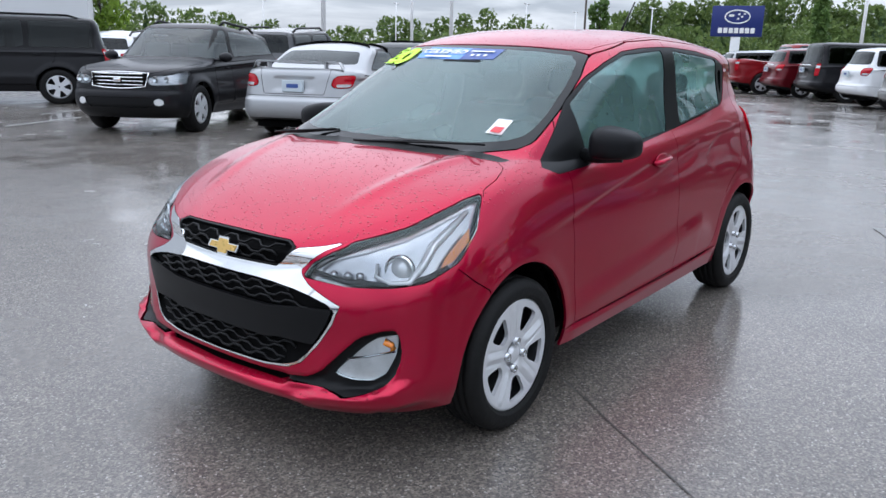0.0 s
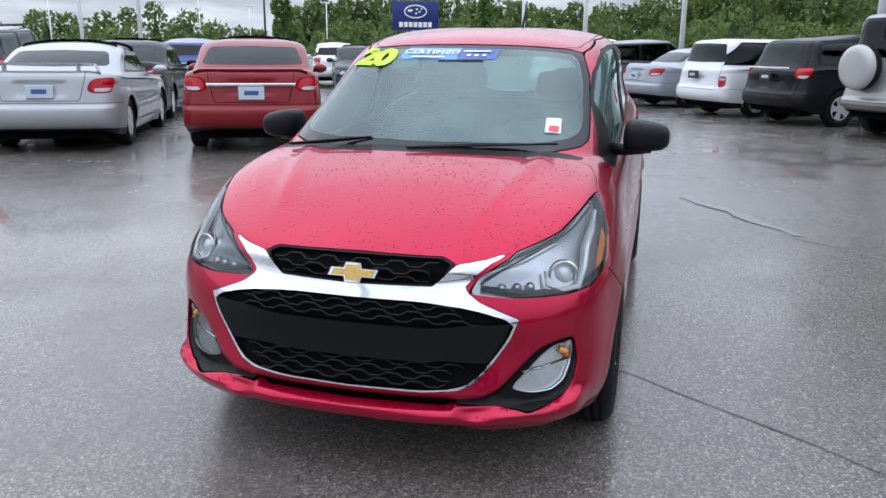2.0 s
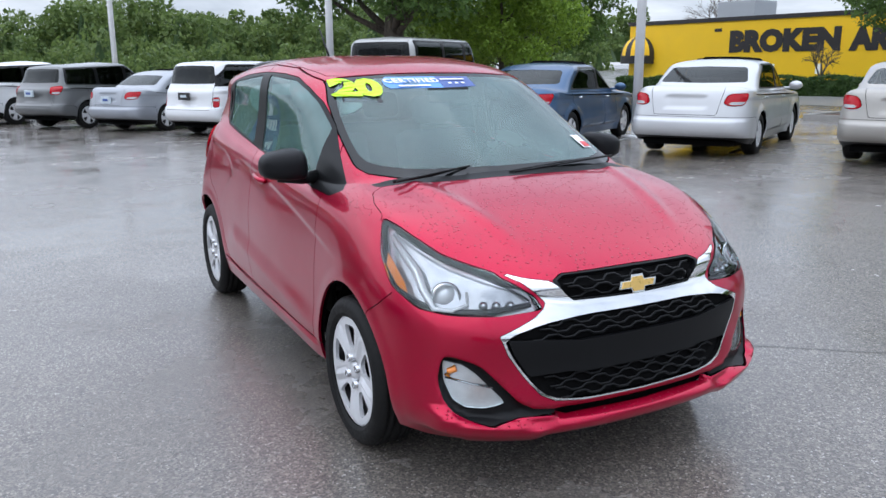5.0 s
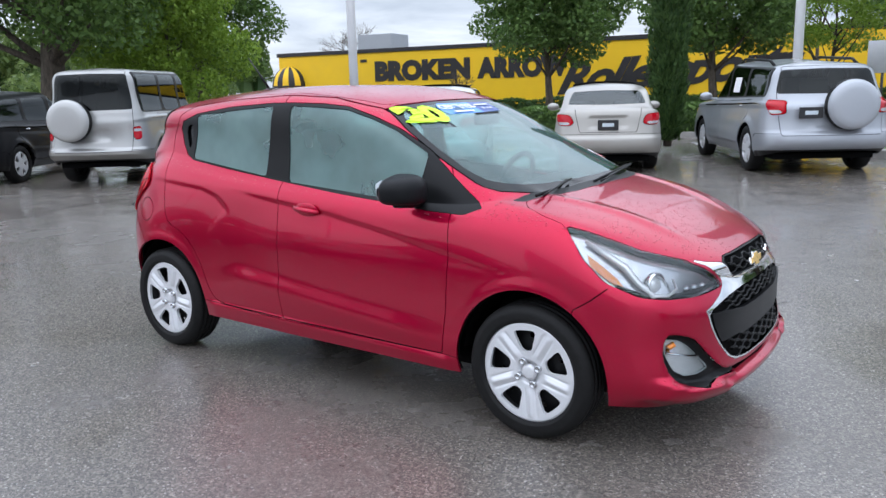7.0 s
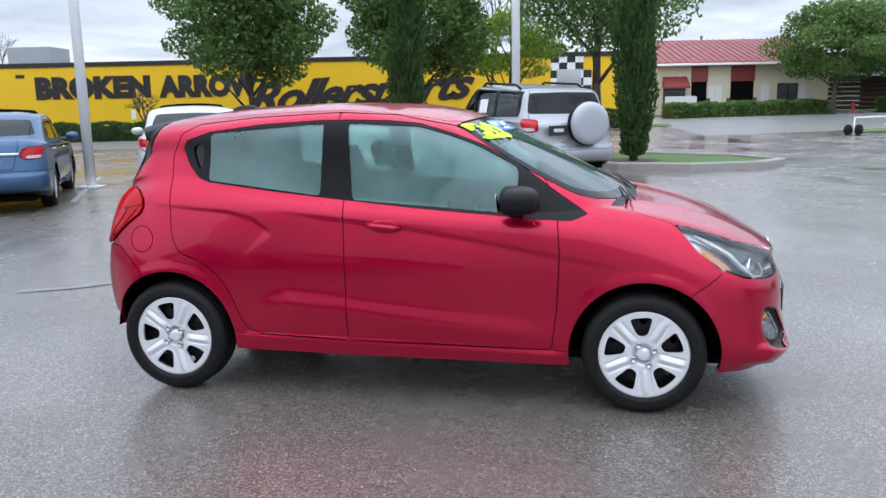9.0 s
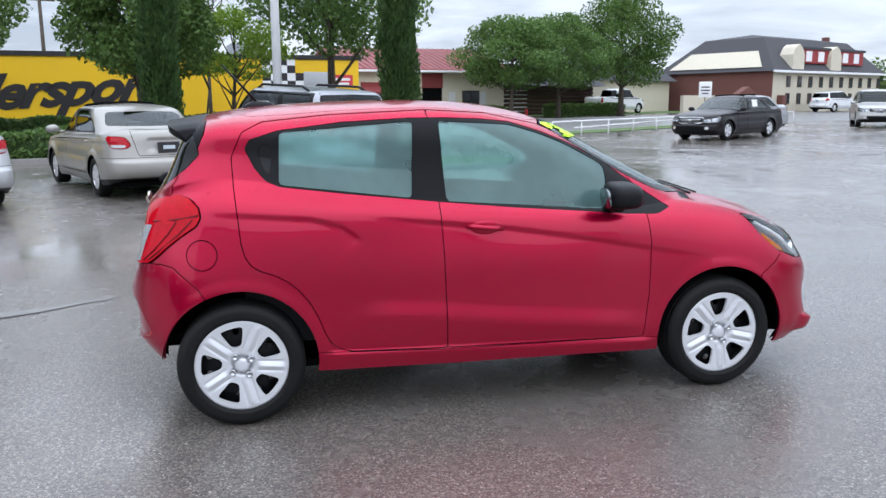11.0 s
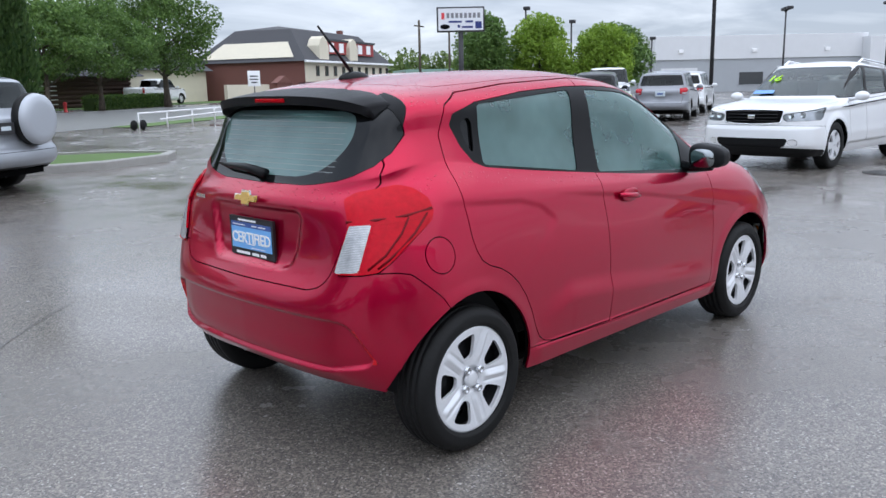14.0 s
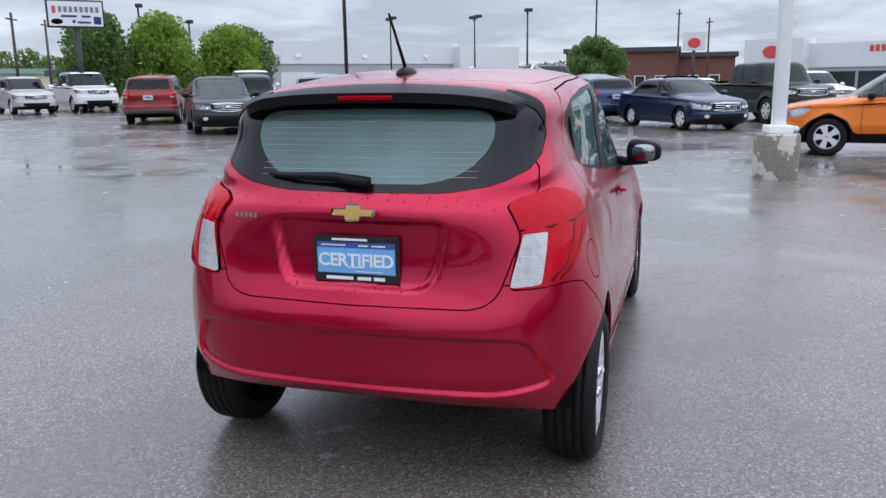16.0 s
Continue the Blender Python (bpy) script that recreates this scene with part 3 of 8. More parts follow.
AXLE, WHEEL_R = 1.1925, 0.288
PLATE_RECESS = rounded([(-.32, .955), (.32, .955), (.285, .78), (.25, .725), (-.25, .725), (-.285, .78)])
BUMPER_INSET = rounded([(-.56, .585), (.56, .585), (.61, .56), (.685, .425), (.50, .385), (-.50, .385), (-.685, .425), (-.61, .56)])


FOG_BEZEL = rounded([(.676, .504), (.644, .502), (.582, .478), (.525, .416), (.473, .354), (.42, .325), (.33, .314), (.33, .297), (.438, .304), (.514, .294), (.565, .288), (.617, .300), (.662, .326), (.684, .365), (.692, .43)], 1, .15)


def ease(x):
    x = np.clip(x, 0, 1)
    return x * x * (3 - 2 * x)


def body_dents(v, n):
    """Pressed lines of the doors, flared arches, the plate's recess and the set-back of the bumpers."""
    out = np.zeros_like(v)
    side, rear, nose = v[:, [0, 2]], v[:, [1, 2]], v[:, [1, 2]]
    flank = ease((n[:, 1] - 0.55) / 0.3)

    def press(path, depth, fall, ends=0.12, soft=0.022):
        d, s = curve_dist(path, side, False)
        below = d if path[0][0] > path[-1][0] else -d
        fade = ease(s / ends) * ease((1 - s) / ends)
        w = np.where(below > 0, np.exp(-below / fall), ease(1 + below / soft))
        return depth * w * fade * flank

    out[:, 1] -= press([(-.63, .81), (-.66, .845), (-.73, .895), (-.86, .93), (-1.17, .955), (-1.40, .975)][::-1], .0055, .10, .3)
    out[:, 1] -= press([(1.15, .675), (.80, .732), (.43, .80), (.07, .857), (-.27, .893), (-.66, .94)][::-1], .0065, .13, .22)
    out[:, 1] += press([(.95, .33), (.60, .365), (.10, .41), (-.30, .455), (-.55, .475), (-.80, .40)][::-1], .016, .12, .25, .10)
    out[:, 1] += .013 * ease((.311 - .0233 * v[:, 0] - v[:, 2]) / .013) * ease((.85 - np.abs(v[:, 0])) / .08) * ease((v[:, 1] - .6) / .1)
    for ax in (AXLE, -AXLE):
        r = np.hypot(v[:, 0] - ax, v[:, 2] - WHEEL_R)
        out[:, 1] += 0.005 * ease(1 - np.abs(r - 0.355) / 0.055) * flank
    back = ease((-v[:, 0] - 1.35) / 0.1)
    out[:, 0] += 0.020 * ease(-curve_dist(PLATE_RECESS, rear, True)[0] / 0.022 + 0.3) * back
    out[:, 0] += 0.020 * ease(-curve_dist(BUMPER_INSET, rear, True)[0] / 0.012 + 0.3) * back
    ahead = ease((v[:, 0] - 1.3) / 0.1)
    z, y = v[:, 2], v[:, 1]
    lip = rounded([(-.34, .311), (.34, .313), (.34, .294), (.30, .285), (-.30, .282), (-.34, .290)])
    out[:, 0] -= 0.045 * ease(-curve_dist(lip, nose, True)[0] / 0.010 + 0.5) * ahead
    out[:, 0] -= 0.024 * ease(-curve_dist(FOG_BEZEL, nose, True)[0] / 0.014 + 0.2) * ahead
    top = np.interp(y, (0, .33, .40, .50, .62, .70), (.284, .276, .268, .292, .302, .332))
    low = np.interp(y, (0, .36, .43, .58, .70), (.215, .215, .190, .200, .24))
    proud = (.020 + .012 * ease((y - .37) / .05)) * ease((z - low) / .018) * ease((top + .006 - z) / .014) * ease((.74 - y) / .06)
    out[:, 0] += proud * ahead
    out[:, 1] += .5 * proud * ahead * ease((y - .45) / .15)
    hood = ease((v[:, 0] - 1.0) / 0.15) * ease((n[:, 2] - 0.5) / 0.2)
    ridge = 0.36 + 0.16 * np.clip((v[:, 0] - 1.1) / 0.7, 0, 1) * -1.0 + 0.12
    out[:, 2] += 0.009 * np.exp(-((y - ridge) / 0.035) ** 2) * hood * ease((1.75 - v[:, 0]) / 0.25)
    return out


car = tagged(new("hatchback_car"), "small cherry red hatchback wet with rain drops on wet asphalt", "car")
shell = Shell(LINES, (12, 14, 14, 16, 16, 18, 22, 26, 34, 24, 18, 20, 22, 26), (6, 14, 20, 18, 14, 9, 8, 12, 12, 8, 8), (7,), body_dents)


def flank(c, n):
    return (c[:, 1] > 0.4) & (n[:, 1] > 0.28)


def fore(c, n):
    return (c[:, 0] > 1.3) & (n[:, 0] > 0.1)


def aft(c, n):
    return (c[:, 0] < -1.1) & (n[:, 0] < 0.15)


B_SEAM = [(-.30, 1.425), (-.275, 1.2), (-.262, 1.02), (-.25, .77), (-.238, .31)]
HEAD = rounded([(-.44, .892), (-.47, .785), (-.535, .70), (-.65, .65), (-.757, .638), (-.905, .634), (-1.04, .645), (-1.008, .687), (-.952, .723), (-.90, .745),
                (-.88, .758), (-.80, .778), (-.70, .804), (-.615, .838), (-.51, .876)], 1, .08)
TAIL = rounded([(-.747, 1.004), (-.70, 1.028), (-.652, 1.037), (-.56, 1.054), (-.50, 1.04), (-.449, 1.006), (-.43, .962), (-.438, .925), (-.489, .88), (-.578, .796), (-.625, .762), (-.69, .752),
                (-.782, .745), (-.728, .92)], 1, .08)


def over_lamps(c, n):
    """Above the upper edge of the headlamps and of the chrome round the grille."""
    h = (c[:, 1] - c[:, 0]) * .70711
    edge = np.interp(h, (-1.30, -1.02, -.90, -.80, -.70, -.615, -.51, -.44), (.728, .714, .742, .768, .792, .826, .864, .880))
    return (c[:, 2] > edge) & (n[:, 2] > .1) & (c[:, 0] > 1.0)


shell.cut("hood", "top", [(1.95, -.3), (1.95, .80), (1.36, .80), (1.335, .715), (1.30, .69), (1.21, .682), (1.12, .65), (1.085, .60), (1.135, .45), (1.165, .28), (1.18, -.3)],
          over_lamps, .0014)
shell.cut("front_bumper", "side", [(2.1, .70), (1.56, .70), (1.54, .69), (1.47, .63), (1.40, .585), (1.40, .1), (2.1, .1)], lambda c, n: c[:, 0] > 1.3)
shell.cut("bumper_top", "front", [(-.3, .73), (.5, .73), (.72, .72), (.76, .69), (.76, .5), (-.3, .5)],
          lambda c, n: (c[:, 0] > 1.5) & (c[:, 2] < .74), 0)
shell.tag = ["front_bumper" if x == "bumper_top" else x for x in shell.tag]
shell.cut("front_door", "side", [(.785, .93), (.742, 1.06), (.69, 1.14), (.54, 1.242), (.27, 1.352), (-.01, 1.408)] + B_SEAM
          + [(.765, .297), (.79, .51), (.80, .76)], flank)
shell.cut("rear_door", "side", B_SEAM[::-1] + [(-.76, 1.405), (-1.06, 1.375), (-1.15, 1.33), (-1.20, 1.22), (-1.195, 1.10), (-1.18, .95), (-1.17, .84),
                                              (-1.155, .785), (-1.13, .745), (-1.09, .72), (-1.03, .70), (-.97, .665), (-.92, .62), (-.875, .56), (-.84, .49), (-.815, .42), (-.785, .365), (-.745, .335), (-.69, .322)], flank)
shell.cut("side_skirt", "side", [(.90, .15), (.90, .288), (.765, .295), (-.23, .304), (-.69, .32), (-.90, .33), (-.90, .15)],
          lambda c, n: (c[:, 1] > 0.6) & (c[:, 2] < 0.35), 0.0015)
shell.cut("roof", "top", [(.352, -.3), (.345, .25), (.31, .43), (.24, .50), (.06, .532), (-.4, .55), (-.9, .535), (-1.10, .505), (-1.20, .43), (-1.26, .2), (-1.27, -.3)],
          lambda c, n: c[:, 2] > 1.25)
shell.cut("windshield_frit", "front", [(-.3, .99), (.30, .988), (.50, .988), (.60, 1.0), (.622, 1.02), (.60, 1.14), (.57, 1.26), (.525, 1.348), (.46, 1.364), (.25, 1.378), (-.3, 1.384)],
          lambda c, n: (c[:, 0] > 0.2) & (c[:, 2] > 0.975) & (n[:, 0] > 0.2) & (c[:, 0] < 1.16))
shell.cut("cowl_panel", "top", [(1.178, -.3), (1.163, .28), (1.133, .45), (1.083, .60), (1.04, .64), (1.03, .60), (1.085, .45), (1.118, .28), (1.133, -.3)],
          lambda c, n: c[:, 2] > .93, 0)
shell.cut("windshield", "front", rounded([(-.3, 1.014), (.44, 1.016), (.575, 1.032), (.588, 1.07), (.55, 1.24), (.503, 1.340), (.3, 1.360), (-.3, 1.368)], 1),
          lambda c, n: (c[:, 0] > 0.2) & (c[:, 2] > 0.99) & (n[:, 0] > 0.2) & (c[:, 0] < 1.16), 0)
shell.cut("window_trim", "side", [(.925, .938), (.85, .908), (.66, .915), (.5, .930), (.1, .962), (-.29, 1.002), (-.70, 1.048), (-.99, 1.085), (-1.05, 1.11), (-1.10, 1.17), (-1.14, 1.255),
                                  (-1.12, 1.295), (-.99, 1.337), (-.70, 1.372), (-.39, 1.388), (-.23, 1.388), (-.05, 1.382), (.11, 1.366), (.27, 1.318), (.42, 1.26), (.60, 1.165), (.75, 1.055)], flank, 0.001)
shell.cut("rear_side_window", "side", rounded([(-.985, 1.330), (-.372, 1.375), (-.388, 1.020), (-.995, 1.095)], 1, .25, .012), flank, 0)
shell.cut("front_side_window", "side", rounded([(-.248, 1.375), (.11, 1.354), (.27, 1.307), (.40, 1.257), (.595, 1.153), (.597, 1.09), (.575, .940), (-.222, 1.000)], 1, .25, .012), flank, 0)
shell.cut("pillar_recess", "side", rounded([(-1.095, 1.265), (-1.02, 1.285), (-1.03, 1.15), (-1.05, 1.145)], 1), flank, 0)
shell.cut("fuel_flap", "side", [(-1.34 + .066 * math.cos(a / 4.5), .80 + .066 * math.sin(a / 4.5)) for a in range(28)], flank)
shell.cut("rear_bumper", "side", [(-1.9, .76), (-1.52, .76), (-1.47, .75), (-1.36, .65), (-1.30, .55), (-1.30, .2), (-1.9, .2)], lambda c, n: c[:, 0] < -1.2)
shell.cut("tailgate", "front", [(-.3, .672), (.40, .678), (.455, .692), (.485, .715), (.503, .742), (.575, .95), (.565, 1.00), (.597, 1.06), (.592, 1.125), (.56, 1.17), (.53, 1.30), (.50, 1.345), (.3, 1.39), (-.3, 1.40)],
          lambda c, n: aft(c, n) & (c[:, 0] < -1.2))
shell.cut("rear_frit", "front", rounded([(-.3, 1.04), (.30, 1.045), (.47, 1.072), (.59, 1.135), (.60, 1.26), (.55, 1.33), (.3, 1.37), (-.3, 1.375)], 1), aft, 0.001)
shell.cut("rear_window", "front", rounded([(-.3, 1.068), (.24, 1.072), (.36, 1.11), (.44, 1.20), (.44, 1.29), (.38, 1.315), (-.3, 1.325)], 1), aft, 0)
shell.cut("spoiler_fin", "side", [(-1.308, 1.41), (-1.314, 1.33), (-1.328, 1.30), (-1.350, 1.25), (-1.376, 1.205), (-1.402, 1.175), (-1.428, 1.152), (-1.447, 1.142), (-1.49, 1.142), (-1.8, 1.17), (-1.8, 1.41)],
          lambda c, n: (c[:, 0] < -1.2) & (c[:, 2] > 1.1) & (c[:, 1] > .46) & np.array([t in ("body", "tailgate", "joint", "roof") for t in shell.tag]), .001)
shell.cut("headlamp", "nose", HEAD, lambda c, n: (c[:, 0] > 1.2) & (c[:, 1] > .3))
shell.cut("tail_lamp", "tail", TAIL, lambda c, n: (c[:, 0] < -1.2) & (c[:, 1] > .4))
shell.cut("tail_white", "tail", [(-.722, .918), (-.645, .924), (-.692, .763), (-.78, .75)], lambda c, n: (c[:, 0] < -1.2) & (c[:, 1] > .4) & (c[:, 2] < .95), 0)
shell.cut("tail_low", "tail", [(-.640, .922), (-.52, .932), (-.449, .940), (-.449, .925), (-.494, .878), (-.583, .80), (-.63, .770), (-.688, .762)], lambda c, n: (c[:, 0] < -1.2) & (c[:, 1] > .4) & (c[:, 2] < .96), 0)
shell.cut("grille_frame", "front", [(-.3, .751), (.28, .747), (.318, .730), (.30, .69), (.27, .66), (-.3, .645)], fore, 0.001)
shell.cut("chrome", "front", [(-.3, .650), (.255, .662), (.29, .70), (.322, .729), (.36, .735), (.41, .743), (.468, .759), (.462, .750), (.42, .730), (.382, .697), (.352, .664), (.362, .647), (.40, .622), (.522, .574),
                              (.500, .512), (.450, .435), (.398, .370), (.345, .345), (.24, .333), (-.3, .3245)], fore, 0.001)
shell.cut("lower_grille", "front", rounded([(-.3, .617), (.22, .617), (.38, .602), (.511, .567), (.491, .512), (.442, .437), (.392, .376), (.338, .351), (.24, .339), (-.3, .3305)], 1), fore, 0)
shell.cut("bumper_beam", "front", [(-.3, .536), (.25, .538), (.36, .552), (.498, .561), (.482, .515), (.437, .442), (.43, .435), (.28, .437), (.265, .428), (-.3, .428)], fore, 0)
shell.cut("upper_grille", "front", [(-.3, .743), (.272, .743), (.304, .729), (.285, .69), (.258, .668), (-.3, .656)], fore, 0)
shell.cut("fog_bezel", "front", FOG_BEZEL, fore, 0.0015)
shell.cut("fog_lamp", "front", rounded([(.674, .486), (.62, .474), (.585, .445), (.547, .401), (.501, .348), (.562, .334), (.619, .337), (.653, .362), (.670, .418)], 1, .1), fore, 0)
shell.cut("intake", "front", [(-.3, .308), (.335, .313), (.335, .297), (.30, .288), (-.3, .283)], fore, 0)
shell.cut("reflector", "front", [(.60, .566), (.622, .556), (.683, .43), (.665, .424)], aft, 0.0005)
for ax in (AXLE, -AXLE):
    shell.cut("hole", "side", [(ax + .348 * math.cos(a / 8), WHEEL_R + .002 + .348 * math.sin(a / 8)) for a in range(50)], lambda c, n: c[:, 1] > 0.45, 0)

def skin(y, z, near=1.5, sign=1):
    """Where the front (or rear, sign -1) face of the body lies at that width and height."""
    d = (shell.v[:, 1] - abs(y)) ** 2 + (shell.v[:, 2] - z) ** 2 + np.where(sign * shell.v[:, 0] < near, 9, 0)
    k = np.argsort(d)[:4]
    w = 1 / (d[k] + 1e-6)
    return float((shell.v[k, 0] * w).sum() / w.sum())


def on_tail(h, z, s):
    """A point just under the tail lamp's lens, by its place across the corner and height."""
    q = PLANES["tail"](shell.v)
    d = (q[:, 0] - h) ** 2 + (q[:, 1] - z) ** 2 + np.where((shell.v[:, 0] > -1.25) | (shell.v[:, 1] < .4), 9, 0)
    k = np.argsort(d)[:6]
    w = 1 / (d[k] + 1e-4)
    p = ((shell.v[k] + .0105 * shell.n[k]) * w[:, None]).sum(0) / w.sum()
    return Vector((p[0], s * p[1], p[2]))


shell.make("side_panel", "body", RED, car, "cherry red fenders, quarter panels and roof rails")
shell.make("hood", "hood", RED, car, "cherry red hood beaded with rain drops")
shell.make("front_bumper", "front_bumper", RED, car)
shell.make("roof_panel", "roof", RED, car)
gate = shell.make("tailgate", "tailgate", RED, car)
shell.make("rear_bumper", "rear_bumper", RED, car)
shell.make("cowl_panel", "cowl_panel", BLACK, car, "black plastic cowl below the windshield")
shell.make("windshield_frame", "windshield_frit", FRIT, car, lip=0.004)
shell.make("windshield", "windshield", SCREEN, car, "green-tinted windshield", lip=0.004)
shell.make("tailgate_window_frame", "rear_frit", FRIT, gate, lip=0.004)
shell.make("tailgate_window", "rear_window", REARPANE, gate, lip=0.004)
shell.make("spoiler_fin", "spoiler_fin", GRAINED, gate, "black fins beside the rear window", sides=(1,), lip=.01, inset=-.004)
shell.make("spoiler_fin", "spoiler_fin", GRAINED, gate, "black fins beside the rear window", sides=(-1,), lip=.01, inset=-.004)
shell.make("chrome_grille_surround", "chrome", CHROME, car, "chrome grille surround", lip=0.02)
shell.make("grille_edge", "grille_frame", BLACK, car, lip=0.03)
shell.make("grille_back", ("upper_grille", "lower_grille", "intake"), GAP, car, "deep black grille opening", lip=0.0, inset=0.02)
shell.make("bumper_beam", "bumper_beam", BLACK, car, "smooth black bar across the grille", lip=0.02, inset=-0.004)
for s, name in ((1, "left"), (-1, "right")):
    for what in ("front_door", "rear_door"):
        door = shell.make(what, what, RED, car, sides=(s,))
        shell.make("door_window", what.replace("door", "side_window"), FOGGED, door, "green-tinted side window", sides=(s,), lip=0.0, inset=0.006)
    shell.make("window_trim", "window_trim", BLACK, car, "black pillar and window trim", sides=(s,), lip=0.006, inset=0.002)
    shell.make("hidden_door_handle", "pillar_recess", GLOSSBLACK, car, sides=(s,), lip=0.0, inset=0.014)
    shell.make("side_skirt", "side_skirt", RED, car, sides=(s,))
    shell.make("reflector", "reflector", REDBOWL, car, "red rear reflector", sides=(s,))
    shell.make("fog_lamp_bezel", "fog_bezel", BLACK, car, sides=(s,), lip=0.02, inset=0.004)
    fog = shell.make("running_lamp", "fog_lamp", LAMPGLASS, car, "clear daytime running lamp", sides=(s,), lip=0.01, inset=-0.004)
    shell.make("reflector_bowl", "fog_lamp", DAYLAMP, fog, sides=(s,), lip=0.0, inset=0.010)
    for pts, mat, nm, r in (([(.535, .398), (.60, .412), (.664, .430)], CHROME, "lamp_divider", .004), ([(.635, .462), (.655, .450), (.660, .436)], AMBER, "amber_bulb", .012)):
        part(nm, tube([(skin(q, z) - .004, s * q, z) for q, z in pts], r, 8), mat, fog)
    lamp = shell.make("headlamp", "headlamp", LAMPGLASS, car, "clear headlamp with chrome ring and amber marker", sides=(s,), lip=0.006, inset=-0.003)
    tail = shell.make("tail_lamp", "tail_lamp", REDGLASS, car, "red tail lamp", sides=(s,), lip=0.01, inset=-0.012)
    shell.make("lamp_seal", ("tail_lamp", "tail_low", "tail_white"), GAP, tail, sides=(s,), lip=.012, inset=0.012)
    for path, r in ((((-.735, .930), (-.63, .938), (-.53, .948), (-.44, .966)), .006), (((-.52, .945), (-.545, .89), (-.60, .82), (-.66, .775)), .0045), (((-.455, .955), (-.50, .89), (-.585, .812), (-.63, .778)), .0045)):
        part("lamp_rib", tube([on_tail(h, z, s) for h, z in path], r, 8), LAMPEDGE, tail)
    shell.make("reverse_lens", "tail_white", RIBBED, tail, "clear ribbed reversing lens", sides=(s,), lip=0.004, inset=-0.0125)
    shell.make("brake_lens", "tail_low", REDGLASS, tail, "deeper red brake lens", sides=(s,), lip=.004, inset=-.010)
    if s < 0:
        shell.make("fuel_flap", "fuel_flap", RED, car, "round fuel flap", sides=(s,))
    else:
        shell.make("quarter_plate", "fuel_flap", RED, car, sides=(s,), lip=0.0)
# dark inner skin behind the joints, wheel housings and floor
solid = [t for t in set(shell.tag) if t not in ("hole", "windshield", "rear_window", "rear_side_window", "front_side_window", "headlamp", "fog_lamp", "upper_grille", "lower_grille", "intake")]
shell.make("inner_skin", [t for t in solid if t not in ("fog_bezel",)], GAP, car, lip=0.0, inset=0.026)
bm = bmesh.new()
add_box(bm, -.95, 1.55, -.66, .66, .22, .26, 0.01)
add_box(bm, -1.60, -.90, -.60, .60, .37, .41, 0.01)
# near-black block, no floor part, added to keep the space behind the bumper dark
add_box(bm, 1.50, 1.70, -.60, .60, .22, .55, 0.01)
part("floor_pan", bm, GAP, car)
for ax in (AXLE, -AXLE):
    for s in (1, -1):
        bm = bmesh.new()
        rows = [[bm.verts.new((ax + .352 * math.cos(a), s * y, WHEEL_R + .352 * math.sin(a))) for a in (math.pi * (0.03 + 0.94 * k / 24) for k in range(25))] for y in (.50, .728)]
        for k in range(24):
            bm.faces.new((rows[0][k], rows[0][k + 1], rows[1][k + 1], rows[1][k]))
        bm.faces.new(rows[0])
        part("wheel_housing", bm, GAP, car)


def at_front(y, z, w):
    return (skin(y, z) + w, y, z)


# honeycomb waves in both grille openings
def grille_waves(z0, z1, step, half_at, phase):
    bm = bmesh.new()
    z, row = z0, 0
    while z < z1:
        half = half_at(z)
        pts, y, k = [], -half, 0
        while y <= half:
            up = (0, 0, 1, 1)[(k + 2 * row) % 4] * step * 0.62
            pts.append(at_front(y, z + up, -0.006))
            y += (0.035, 0.022, 0.035, 0.022)[k % 4]
            k += 1
        add_tube(bm, pts, 0.0042, 5)
        z += step
        row += 1
    return bm


part("grille_mesh", grille_waves(.672, .730, .022, lambda z: .245 + .6 * (z - .655), 0), BLACK, car, "black wavy grille mesh")
part("grille_mesh", grille_waves(.552, .600, .020, lambda z: .42 - 1.6 * (z - .552), 0), BLACK, car, "black wavy grille mesh")
part("grille_mesh", grille_waves(.350, .424, .0205, lambda z: .32 + .9 * (z - .350), 0), BLACK, car, "black wavy grille mesh")


def emblem(place, w, h, parent):
    cross = [(-1, -.42), (-.36, -.42), (-.30, -1), (.30, -1), (.36, -.42), (.88, -.42), (1, .42), (.36, .42), (.30, 1), (-.30, 1), (-.36, .42), (-.88, .42)]
    part("emblem_rim", slab([(u * w / 2 * 1.1, v * h / 2 * 1.16) for u, v in cross], .008, lambda u, v, t: place(u, v, t)), CHROME, parent, "chrome emblem rim", False)
    part("emblem", slab([(u * w / 2 * .95, v * h / 2 * .9) for u, v in cross], .011, lambda u, v, t: place(u, v, t)), GOLD, parent, "gold cross-shaped emblem", False)


emblem(lambda u, v, t: (1.855 + t + .006 - .25 * v, u, .692 + v), .150, .052, car)
emblem(lambda u, v, t: (-1.648 - t + .12 * v, -u, .985 + v), .155, .052, gate)


